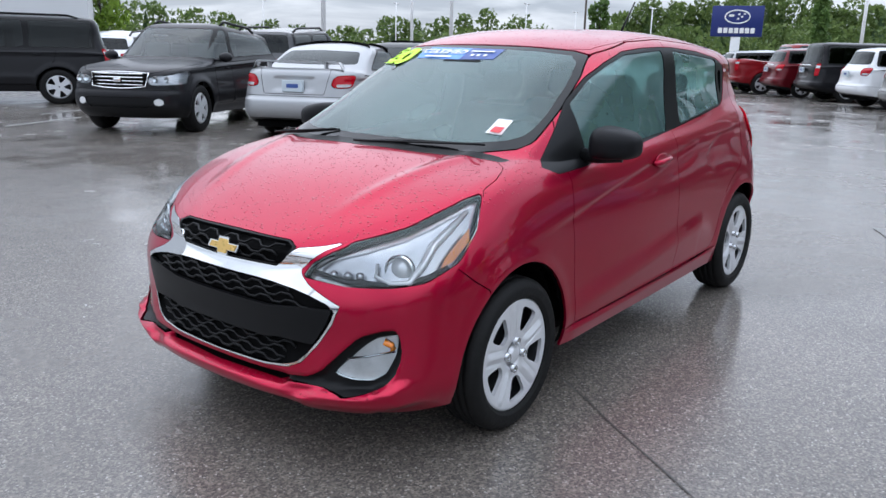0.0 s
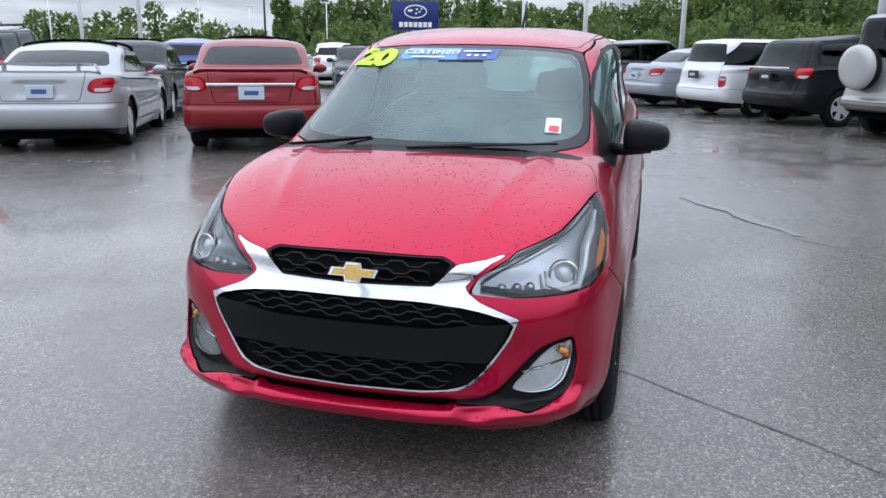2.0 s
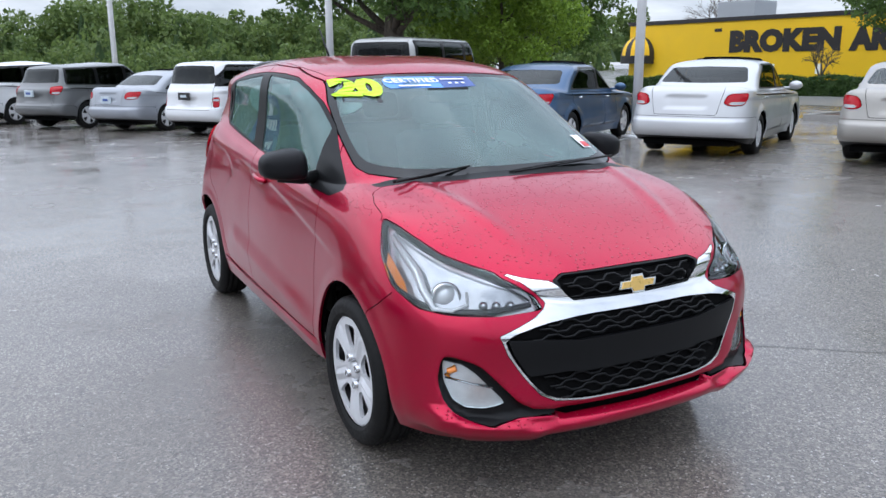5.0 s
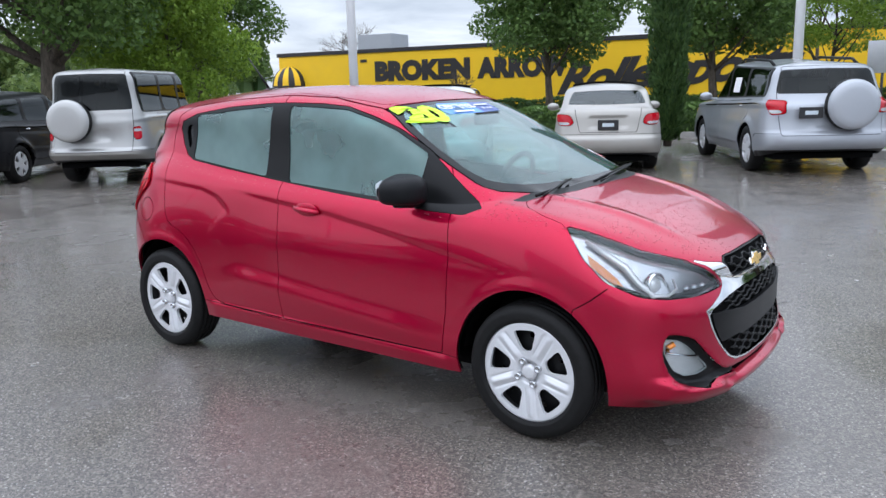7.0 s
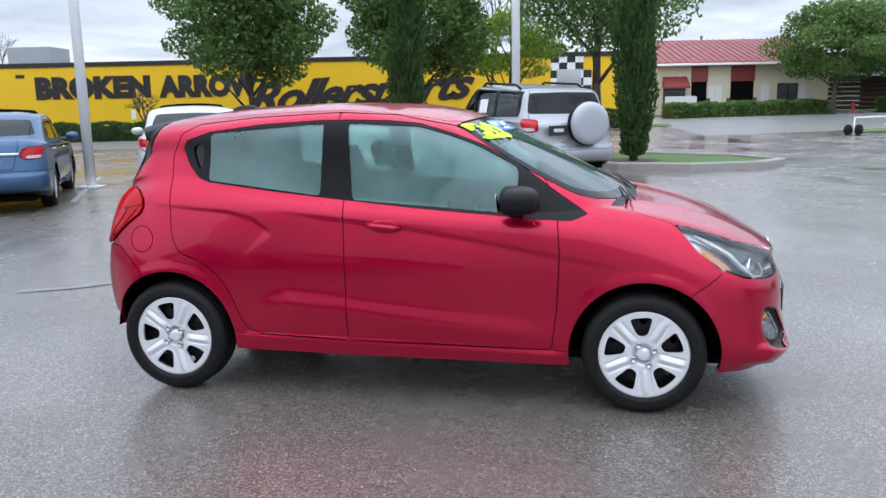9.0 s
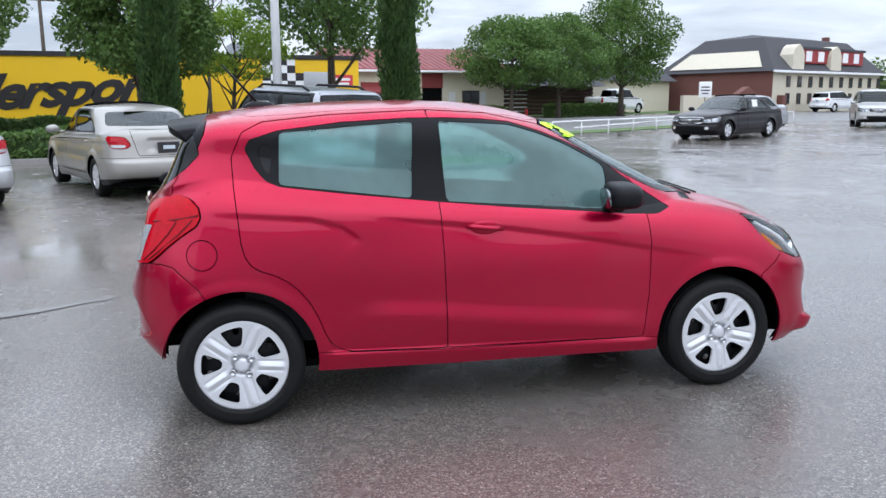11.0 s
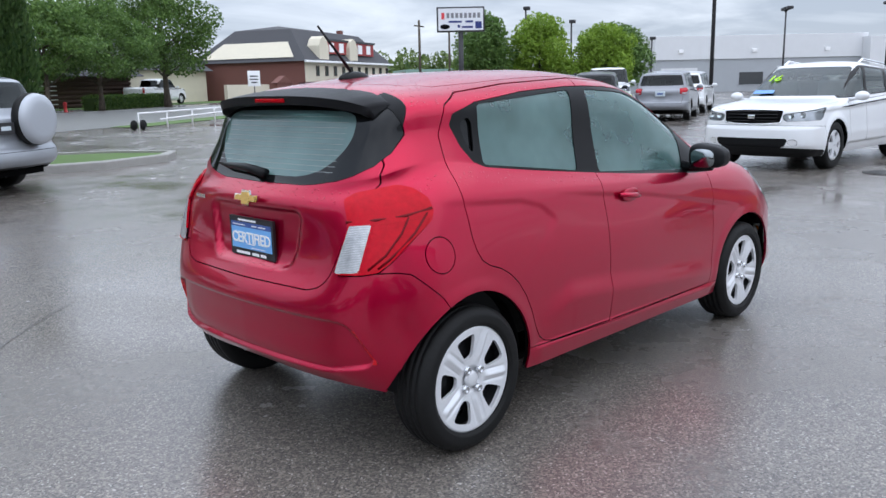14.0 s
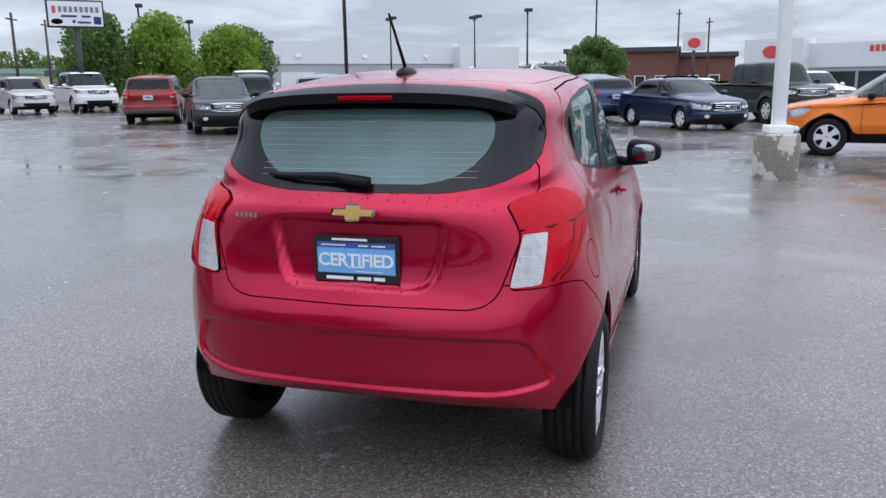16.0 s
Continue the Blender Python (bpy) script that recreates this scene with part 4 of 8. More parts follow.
# inside of the headlamps
for s in (1, -1):
    lamp = [o for o in car.children if o.name.startswith("headlamp")][0 if s > 0 else 1]
    shell.make("lamp_housing", "headlamp", LAMPDARK, lamp, sides=(s,), lip=0.0, inset=0.035)

    def on_lamp(h, z, deep):
        """A point on the lamp by its place across the corner (h) and height."""
        q = PLANES["nose"](shell.v)
        d = (q[:, 0] - h) ** 2 + (q[:, 1] - z) ** 2 + np.where((shell.v[:, 0] < 1.25) | (shell.v[:, 1] < .3), 9, 0)
        k = int(np.argmin(d))
        p = shell.v[k] - deep * shell.n[k]
        return Vector((p[0], s * p[1], p[2])), Vector((shell.n[k][0], s * shell.n[k][1], shell.n[k][2]))

    c, nn = on_lamp(-.735, .695, .03)
    aim = Vector((.93, s * .34, .10)).normalized()
    turn = aim.to_track_quat("Y", "Z").to_matrix().to_4x4()
    bm = lathe([(.050, -.01), (.050, .008), (.045, .014), (.040, .008), (.038, -.012)], 32)
    bmesh.ops.transform(bm, matrix=Matrix.Translation(c) @ turn, verts=bm.verts)
    part("projector_ring", bm, CHROME, lamp)
    bm = lathe([(.0001, .012), (.012, .011), (.024, .006), (.034, -.004), (.039, -.016)], 32)
    bmesh.ops.transform(bm, matrix=Matrix.Translation(c) @ turn, verts=bm.verts)
    part("projector_lens", bm, LAMPWHITE, lamp)
    pts = [on_lamp(h, z, .012)[0] for h, z in ((-.50, .845), (-.56, .80), (-.615, .755), (-.655, .70), (-.70, .652), (-.765, .648), (-.81, .672), (-.80, .705))]
    part("light_blade", tube(pts, [.008, .014, .016, .014, .011, .008, .007, .005], 8), LAMPWHITE, lamp, "bright curved light blade")
    bm = bmesh.new()
    q = [on_lamp(h, z, .010)[0] for h, z in ((-.49, .80), (-.53, .775), (-.585, .72), (-.60, .682), (-.555, .705), (-.50, .762))]
    bm.faces.new([bm.verts.new(p) for p in q])
    part("amber_marker", bm, AMBER, lamp, "amber side marker")
    for name, path, r in (("lamp_sill", ((-.57, .690), (-.64, .668), (-.72, .655), (-.80, .648), (-.90, .648), (-1.0, .658)), .010), ("lamp_brow", ((-.50, .860), (-.62, .822), (-.72, .785), (-.84, .752), (-.93, .715), (-1.0, .672)), .004)):
        part(name, tube([on_lamp(h, z, .014)[0] for h, z in path], r, 8), BLACK, lamp)
    for h in (-.86, -.90, -.94):
        p, nn = on_lamp(h, .665, .022)
        bm = bmesh.new()
        bmesh.ops.create_uvsphere(bm, u_segments=12, v_segments=8, radius=.016, matrix=Matrix.Translation(p))
        part("reflector_cell", bm, REFLECTOR, lamp)


# mirrors, handles, wipers, aerial, spoiler, plate
def mirror_shape(s):
    bm = bmesh.new()
    bmesh.ops.create_uvsphere(bm, u_segments=28, v_segments=16, radius=1)
    for v in bm.verts:
        x, y, z = v.co
        p = 3.4
        r = (abs(x) ** p + abs(y) ** p + abs(z) ** p) ** (-1 / p)
        v.co = Vector((x * r, y * r, z * r))
        v.co.x = v.co.x * (.125 if v.co.x > 0 else .060) * (1 - .25 * max(0, v.co.y * s))
        v.co.z = v.co.z * (.072 if z > 0 else .056) * (1 - .20 * v.co.y * s)
        v.co.y = v.co.y * .096
        v.co.z = max(v.co.z, -.046)
        v.co += Vector((.585, s * .838, 1.003))
    return bm


for s in (1, -1):
    mir = part("door_mirror", mirror_shape(s), GRAINED, car, "black plastic door mirror")
    bm = tube([(.60, s * .69, .955), (.60, s * .76, .950), (.59, s * .86, .957)], [.03, .024, .018], 10)
    part("mirror_foot", bm, BLACK, mir)
    outline = [(math.cos(a), math.sin(a)) for a in (k * math.pi / 12 for k in range(24))]
    glass_pts = [(.064 * math.copysign(abs(c) ** .7, c), .048 * math.copysign(abs(q) ** .7, q)) for c, q in outline]
    part("mirror_glass", slab(glass_pts, .004, lambda u, v, t: (.523 - t - .15 * v, s * .838 + u, 1.007 + v)), plain("mirror_glass", (.26, .28, .29), .03, 1.0), mir)
    # pull handle with its dished recess
    hy = s * .762
    grip = tube([(.035, hy, .868), (.0, hy + s * .018, .872), (-.05, hy + s * .022, .877), (-.10, hy + s * .018, .882), (-.135, hy, .886)], [.010, .013, .013, .013, .010], 10)
    door = [o for o in car.children if o.name.startswith("front_door")][0 if s > 0 else 1]
    part("door_handle", grip, RED, door, "red pull handle")
    bm = bmesh.new()
    bmesh.ops.create_uvsphere(bm, u_segments=20, v_segments=10, radius=1, matrix=Matrix.Translation((-.045, s * .765, .878)) @ Matrix.Diagonal((.075, .006, .032, 1)))
    part("handle_dish", bm, RED, door)

for pts in ([(1.11, -.56, .985), (1.115, -.40, .998), (1.08, -.22, 1.02)], [(1.135, -.05, .992), (1.11, .22, 1.012), (1.055, .52, 1.018)]):
    wiper = part("windshield_wiper", tube(pts, [.007, .005, .004], 8), BLACK, car, "black wiper arm")
    a, b = Vector(pts[0]), Vector(pts[-1])
    mid = [a.lerp(b, k / 6) + Vector((.035 - .012 * k / 6, 0, .004)) for k in range(7)]
    part("wiper_blade", tube(mid, .0045, 6), BLACK, wiper)
part("rear_wiper", tube([(-1.575, -.03, 1.075), (-1.572, .10, 1.093), (-1.560, .27, 1.093), (-1.545, .36, 1.098)], [.022, .017, .012, .006], 8), BLACK, gate, "black rear wiper arm")
WIRE = plain("defroster_wire", (.42, .46, .46), .6, 0, .1, 60)
for k in range(11):
    z = 1.095 + .02 * k
    half = .40 if z < 1.28 else .36
    part("defroster_wire", tube([(skin(y, z, 1.1, -1) - .001, y, z) for y in np.linspace(-half, half, 9)], .0008, 4), WIRE, gate)
bm = bmesh.new()
bmesh.ops.create_uvsphere(bm, u_segments=20, v_segments=10, radius=1, matrix=Matrix.Translation((-1.07, 0, 1.438)) @ Matrix.Diagonal((.085, .036, .034, 1)))
aerial = part("aerial_base", bm, BLACK, car)
part("aerial_whip", tube([(-1.08, 0, 1.46), (-1.16, .0, 1.55), (-1.255, .0, 1.655)], [.008, .006, .0045], 8), BLACK, aerial)


def roof_z(x, y):
    d = (shell.v[:, 0] - x) ** 2 + (shell.v[:, 1] - abs(y)) ** 2 + np.where(shell.v[:, 2] < 1.25, 9, 0)
    return float(shell.v[np.argsort(d)[:3], 2].mean())


def loft(rows, closed=True):
    """A skin over sections of the same count, smooth along them and sharp across."""
    bm = bmesh.new()
    vs = [[bm.verts.new(p) for p in r] for r in rows]
    m = len(vs[0])
    for p, q in zip(vs, vs[1:]):
        for i in range(m):
            bm.faces.new((p[i], q[i], q[(i + 1) % m], p[(i + 1) % m]))
            e = bm.edges.get((p[i], q[i]))
            e.smooth = i in (1, 2)
    bm.faces.new(vs[0])
    bm.faces.new(vs[-1][::-1])
    bmesh.ops.recalc_face_normals(bm, faces=bm.faces)
    return bm


def wing_rows():
    rows = []
    for k in range(41):
        u = -1 + k / 20
        a = abs(u)
        end = max(0, (a - .80) / .20) ** 1.5
        xf = -1.322 - .004 * a ** 2
        xr = -1.515 + .055 * a ** 3 + .03 * end
        z0 = min(roof_z(xf, .552 * u), 1.42 - .085 * a ** 4) - .001
        zr = 1.376 - .035 * a ** 3 - .012 * end
        yf, yr = .552 * u, .51 * u
        rows.append([(xf, yf, z0), (.7 * xf + .3 * xr, .7 * yf + .3 * yr, .66 * z0 + .34 * zr + .006), (.35 * xf + .65 * xr, .35 * yf + .65 * yr, .3 * z0 + .7 * zr + .005), (xr, yr, zr),
                     (xr + .005, yr * .99, zr - .034), (xr + .075, yr * .985, zr - .038 - .035 * end), (xf - .05, yr * .99, min(z0 - .04, zr - .03) - .03 * end)])
    return rows


part("roof_spoiler", loft(wing_rows()), GRAINED, gate, "black roof spoiler spotted with rain")
part("high_brake_lamp", box(-1.518, -1.506, -.10, .10, 1.350, 1.366, .003), TAILDARK, gate, "dark red high brake lamp")
PLATE_BLACK = plain("plate_black", (.015, .015, .018), .4)
PLATE_BLUE = plain("plate_blue", (.17, .42, .78), .45, 0, .06, 40)


def on_plate(u, v, t):
    return (-1.628 - t, -u, .822 + v)


plate = part("number_plate", slab([(-.155, -.08), (.155, -.08), (.155, .08), (-.155, .08)], .012, on_plate), PLATE_BLACK, gate, "blue dealer plate in a black frame", False)
part("plate_field", slab([(-.142, -.05), (.142, -.05), (.142, .038), (-.142, .038)], .014, on_plate), PLATE_BLUE, plate, "", False)
part("plate_band", slab([(-.142, .038), (.142, .038), (.142, .058), (-.142, .058)], .0135, on_plate), NAVYBANNER, plate, "", False)
bm = letters("CERTIFIED", .062, .0008, 0, .96, .0012)
bmesh.ops.transform(bm, matrix=Matrix(((0, 0, -1, -1.643), (-1, 0, 0, 0), (0, 1, 0, .816), (0, 0, 0, 1))), verts=bm.verts)
part("plate_lettering", bm, WHITE, plate, "white lettering", False)
bar_parts("plate_small_print", [(-.02, .068, .13, .008), (-.08, .048, .09, .004), (.03, .048, .035, .005), (.085, .048, .05, .005), (0, -.028, .06, .004), (.05, -.042, .10, .003), (-.06, -.066, .10, .012), (.03, -.066, .05, .012), (.085, -.066, .04, .012)], .0165, on_plate, WHITE, plate)
bar_parts("badge_bar", [(-.465 + .019 * k, .957, .014, .016) for k in range(5)], .006, lambda u, v, t: (-1.612 - t + .10 * (abs(u) - .37), -u, v), CHROME, gate)
bar_parts("dealer_badge_bar", [(-.455, .918, .02, .026), (-.415, .924, .055, .007), (-.415, .912, .06, .007)], .006, lambda u, v, t: (-1.61 - t + .10 * (abs(u) - .37), -u, v), CHROME, gate)


# stickers on the windshield, at its slope
def on_glass(y, z, lift=.004):
    d = (shell.v[:, 1] - abs(y)) ** 2 + (shell.v[:, 2] - z) ** 2 + np.where((shell.v[:, 0] < .2) | (shell.v[:, 0] > 1.2), 9, 0)
    k = np.argsort(d)[:4]
    w = 1 / (d[k] + 1e-6)
    x = float((shell.v[k, 0] * w).sum() / w.sum())
    return Vector((x + lift * .45, y, z + lift * .89))


def film(outline, material, name, label, lift=.004):
    bm = bmesh.new()
    bm.faces.new([bm.verts.new(on_glass(y, z, lift)) for y, z in outline])
    bmesh.ops.triangulate(bm, faces=bm.faces)
    return part(name, bm, material, car, label, False)


def lay_on_glass(bm, yc, zc, lift):
    for v in bm.verts:
        v.co = on_glass(yc + v.co.x, zc + v.co.y * .46, lift)


film([(-.52, 1.255), (-.36, 1.255), (-.36, 1.352), (-.47, 1.345)], GLOSSBLACK, "sticker_patch", "dark patch behind the year sticker", .004)
bm = letters("20", .205, .0, .12, .95, .012)
bmesh.ops.subdivide_edges(bm, edges=bm.edges, cuts=1)
lay_on_glass(bm, -.435, 1.312, .007)
part("year_sticker", bm, LIME, car, "lime green year numerals on the windshield", False)
film([(-.30, 1.327), (-.285, 1.312), (-.02, 1.312), (-.02, 1.362), (-.27, 1.362), (-.295, 1.345)], BLUEBANNER, "windshield_banner", "blue certified banner across the windshield top")
film([(-.019, 1.312), (.16, 1.316), (.16, 1.360), (-.019, 1.362)], NAVYBANNER, "banner_end", "navy end of the windshield banner")
bm = letters("CERTIFIED", .052, .0, .0, 1.15, .002)
lay_on_glass(bm, -.155, 1.342, .007)
part("banner_lettering", bm, WHITE, car, "white lettering", False)
bar_parts("banner_small_print", [(-.16, 1.321, .16, .006), (.06, 1.347, .13, .005), (.03, 1.330, .018, .007), (.065, 1.330, .018, .007), (.10, 1.330, .018, .007)], 0, lambda u, v, t: on_glass(u, v, .007), WHITE, car)
film([(.455, 1.048), (.515, 1.042), (.505, 1.092), (.448, 1.096)], WHITE, "price_sticker", "white and red sticker low on the windshield")
film([(.468, 1.052), (.507, 1.048), (.504, 1.066), (.466, 1.069)], REDPRINT, "sticker_print", "", .006)


# cabin: seats, dashboard, wheel, headliner
def seat(x, y, w, name="car_seat"):
    s = put(name, None, car)
    part("seat_cushion", box(x - .05, x + .46, y - w / 2, y + w / 2, .36, .56, .05), SEAT, s)
    part("seat_back", box(-.08, .08, -w / 2, w / 2, 0, .58, .05, pose(x - .06, y, .50, 0, -18, 0)), SEAT, s)
    for dy in ((0,) if w < .7 else (-.33, .33)):
        part("headrest", box(-.05, .05, -.12, .12, .62, .78, .04, pose(x - .06, y + dy, .50, 0, -18, 0)), SEAT, s)
    return s


seat(-.06, .34, .48)
seat(-.06, -.34, .48)
seat(-.78, 0, 1.16, "rear_bench")
bm = bmesh.new()
rows = []
for k in range(9):
    y = -.62 + 1.24 * k / 8
    rows.append([bm.verts.new(p) for p in ((1.10 - .25 * abs(y / .62) ** 2, y, .93), (.75, y, .955 + (.03 if .12 < y < .55 else 0)), (.60, y, .93), (.56, y, .80), (.66, y, .55))])
for p, q in zip(rows, rows[1:]):
    for i in range(4):
        bm.faces.new((p[i], p[i + 1], q[i + 1], q[i]))
part("dashboard", bm, DASH, car)
ring = [(.46 + .06 * math.sin(a), .36 + .185 * math.cos(a), .90 + .175 * math.sin(a)) for a in (k * math.pi / 14 for k in range(28))]
wheel_ob = part("steering_wheel", tube(ring, .016, 8, True), DASH, car)
part("wheel_boss", box(.44, .50, .27, .45, .86, .94, .02), DASH, wheel_ob)
part("rear_view_mirror", box(.50, .525, -.11, .11, 1.25, 1.315, .012), DASH, car)
bm = bmesh.new()
add_box(bm, -1.20, .22, -.46, .46, 1.375, 1.385, .004)
part("headliner", bm, LINER, car)
for s in (1, -1):
    for x in (.25, -.75):
        part("door_card", box(x - .42, x + .42, s * .655 - .012, s * .655 + .012, .35, .90, .008), DASH, car)
part("parcel_shelf", box(-1.42, -.98, -.55, .55, .93, .955, .008), DASH, car)


# wheels: ribbed tyre, steel inner and a silver five-spoke cover with four nuts
def disc_cover(radius, openings, dish, sides=100, ringsn=26):
    """A dished disc with shaped openings cut through it."""
    v, f = [], []
    for i in range(ringsn + 1):
        r = radius * (0.05 + 0.95 * i / ringsn)
        for k in range(sides):
            a = 2 * math.pi * k / sides
            v.append((r * math.cos(a), dish(r / radius, a), r * math.sin(a)))
    v = np.array(v)
    for i in range(ringsn):
        for k in range(sides):
            f.append([i * sides + k, (i + 1) * sides + k, (i + 1) * sides + (k + 1) % sides, i * sides + (k + 1) % sides])
    d = Shell()
    d.v, d.f, d.tag = v, f, ["body"] * len(f)
    nn = np.zeros_like(v)
    fa = np.array(f)
    c = np.cross(v[fa[:, 1]] - v[fa[:, 0]], v[fa[:, 2]] - v[fa[:, 0]])
    for j in range(4):
        np.add.at(nn, fa[:, j], c)
    if nn[:, 1].sum() < 0:
        nn, d.f = -nn, [x[::-1] for x in f]
    d.n = nn / np.linalg.norm(nn, axis=1, keepdims=True)
    for poly in openings:
        d.cut("hole", "side", poly, lambda c, n: c[:, 1] > -9, 0)
    return d


def spoke_openings(count, r0, r1, half0, half1, turn=0.0):
    """Rounded openings between spokes."""
    out = []
    for k in range(count):
        a = 2 * math.pi * (k + .5) / count + turn
        q = [(r0, -half0 * .6), (r0, half0 * .6), ((r0 + r1) / 2, (half0 + half1) / 2), (r1 * .97, half1), (r1, 0), (r1 * .97, -half1), ((r0 + r1) / 2, -(half0 + half1) / 2)]
        out.append(rounded([(r * math.cos(a) - t * math.sin(a), r * math.sin(a) + t * math.cos(a)) for r, t in q], 2))
    return out


def cover_openings(turn):
    """Five openings, broad towards the rim, with small rounded corners."""
    out = []
    for k in range(5):
        a = 2 * math.pi * (k + .5) / 5 + turn
        q = [(.088, -.018), (.088, .024), (.13, .040), (.166, .053), (.177, .046), (.180, .0), (.177, -.040), (.168, -.048), (.13, -.034)]
        out.append(rounded([(r * math.cos(a) - t * math.sin(a), r * math.sin(a) + t * math.cos(a)) for r, t in q], 2, .25, .010))
    return out


def spark_dish(q, a):
    """Height of the wheel cover: a raised rim, spokes with a slanting blade between two grooves, a sunk hub."""
    da = (a - math.pi / 2 + math.pi / 5) % (2 * math.pi / 5) - math.pi / 5
    side = q * .217 * math.sin(da)
    reach = float(ease((q - .30) / .15) * ease((.93 - q) / .12))
    blade = .007 * float(ease(1 - abs(side - .004 * q) / .017)) - .006 * math.exp(-((side + .022) / .0045) ** 2) - .005 * math.exp(-((side - .025) / .0045) ** 2)
    return .016 * math.sin(min(1, q / .9) * math.pi * .5) - .014 * float(ease((.24 - q) / .05)) + reach * blade - .014 * max(0, q - .96) / .04


def tyre_profile(rim, outer, half, grooves=True):
    """Section of a tyre with round shoulders and, if wanted, four grooves round the tread."""
    side = [(rim, .86), (rim + .012, .95), (rim + .016, .975), (rim + .020, .96), ((rim + outer) / 2, 1.03), (outer - .024, .95), (outer - .010, .82), (outer - .003, .68)]
    face = []
    for g in (.50, .18):
        face += [(outer - (.001 if g > .3 else 0), g + .045), (outer - .007, g + .03), (outer - .007, g - .03), (outer, g - .045)]
    half_way = side + (face if grooves else [(outer, .45)])
    return [(r, -half * q) for r, q in half_way] + [(r, half * q) for r, q in half_way[::-1]]


def hatch_wheel():
    w = new("wheel")
    part("tyre", lathe(tyre_profile(.210, .288, .0925), 72), RUBBER, w, "black ribbed tyre")
    part("steel_rim", lathe([(.212, .07), (.202, .05), (.194, -.03), (.198, -.06)], 48), STEEL, w)
    part("brake_disc", lathe([(.03, .0), (.12, .0), (.125, -.02)], 40), CHROME, w, "bright brake disc")
    holes = [[(.150 * math.cos(b) + .017 * math.cos(c), .150 * math.sin(b) + .017 * math.sin(c)) for c in (j * math.pi / 7 for j in range(14))] for b in (k * math.pi / 5.5 for k in range(11))]
    steel = disc_cover(.200, holes, lambda q, a: .034 - .05 * max(0, q - .6), 110, 16)
    v, f, n = steel.panel("body", (1,), .006)
    put("steel_wheel", mesh_of("steel_wheel", v, f, BLACK, n), w, "black pressed steel wheel behind the cover")
    d = disc_cover(.217, cover_openings(math.pi / 2), spark_dish, 220, 34)
    v, f, n = d.panel("body", (1,), .016)
    cover = put("wheel_cover", mesh_of("wheel_cover", [x + np.array((0, .062, 0)) for x in v], f, ALLOY, n), w, "silver five-spoke wheel cover")
    part("centre_cap", lathe([(.0001, .077), (.020, .077), (.030, .074), (.033, .060)], 32), ALLOY, cover)
    for k in range(4):
        a = math.radians(15) + k * math.pi / 2
        bm = lathe([(.0001, .080), (.009, .080), (.0105, .086), (.015, .084), (.0165, .060)], 16)
        bmesh.ops.translate(bm, vec=(.052 * math.cos(a), 0, .052 * math.sin(a)), verts=bm.verts)
        part("wheel_nut", bm, REFLECTOR, cover)
    return w


first = hatch_wheel()
first.parent = car
spots = [(AXLE, 1, 8), (AXLE, -1, 42), (-AXLE, 1, 43), (-AXLE, -1, 50)]
for i, (x, s, spin) in enumerate(spots):
    m = pose(x, s * .705, WHEEL_R, 0, 0, 0 if s > 0 else 180) @ pose(0, 0, 0, 0, spin, 0)
    if i == 0:
        first.matrix_basis = m
    else:
        copy_thing(first, m)


# ---- the lot: ground, kerbs, planting ----
def ground_z(x, y):
    """The lot falls slightly behind the hatchback and rises towards the street."""
    return -.009 * max(0.0, min(-x, 60) - 3.0) + .010 * max(0.0, min(y, 90) - 4.0)


def ground_sheet():
    xs = sorted({*np.arange(-60, 61, 2.0), *(s * r for r in (80, 110, 160, 240, 400, 800, 1800) for s in (1, -1))})
    ys = sorted({*np.arange(-60, 61, 2.0), *(s * r for r in (80, 110, 160, 240, 400, 800, 1800) for s in (1, -1))})
    v = [(x, y, ground_z(x, y)) for y in ys for x in xs]
    n = len(xs)
    f = [(j * n + i, j * n + i + 1, (j + 1) * n + i + 1, (j + 1) * n + i) for j in range(len(ys) - 1) for i in range(n - 1)]
    return mesh_of("ground", v, f, ASPHALT)


tagged(put("ground", ground_sheet()), "wet grey asphalt parking lot with shallow puddles", "ground", kind="structure")

CONCRETE = plain("wet_concrete", (.30, .29, .27), .55, 0, .22, 9)
STREET = plain("pale_wet_street", (.20, .20, .195), .32, 0, .25, 3)
LINEPAINT = plain("worn_white_line_paint", (.27, .27, .26), .5, 0, .35, 20)
MULCH = plain("brown_mulch", (.09, .055, .035), .95, 0, .5, 60)
GRASSY = plain("lawn", (.085, .15, .035), .9, 0, .35, 5)
LEAF_OAK = foliage("oak_leaves", (.040, .088, .020), (.16, .26, .062))
LEAF_LIME = foliage("young_green_leaves", (.11, .20, .02), (.32, .46, .065))
LEAF_DARK = foliage("pear_leaves", (.046, .105, .026), (.19, .30, .078))
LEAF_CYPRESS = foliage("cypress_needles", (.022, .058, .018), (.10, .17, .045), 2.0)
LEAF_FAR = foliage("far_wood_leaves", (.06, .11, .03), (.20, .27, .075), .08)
BARK = bark()
POLEWHITE = plain("white_painted_pole", (.84, .84, .84), .4, 0, .05, 6)
POLEDARK = plain("dark_metal_pole", (.035, .035, .038), .5, .3, .2, 10)


def flat_patch(outline, lift, material, name, label, category, kind="structure"):
    bm = bmesh.new()
    bm.faces.new([bm.verts.new((x, y, ground_z(x, y) + lift)) for x, y in outline])
    bmesh.ops.triangulate(bm, faces=bm.faces)
    return tagged(part(name, bm, material, None, "", False), label, category, kind=kind)


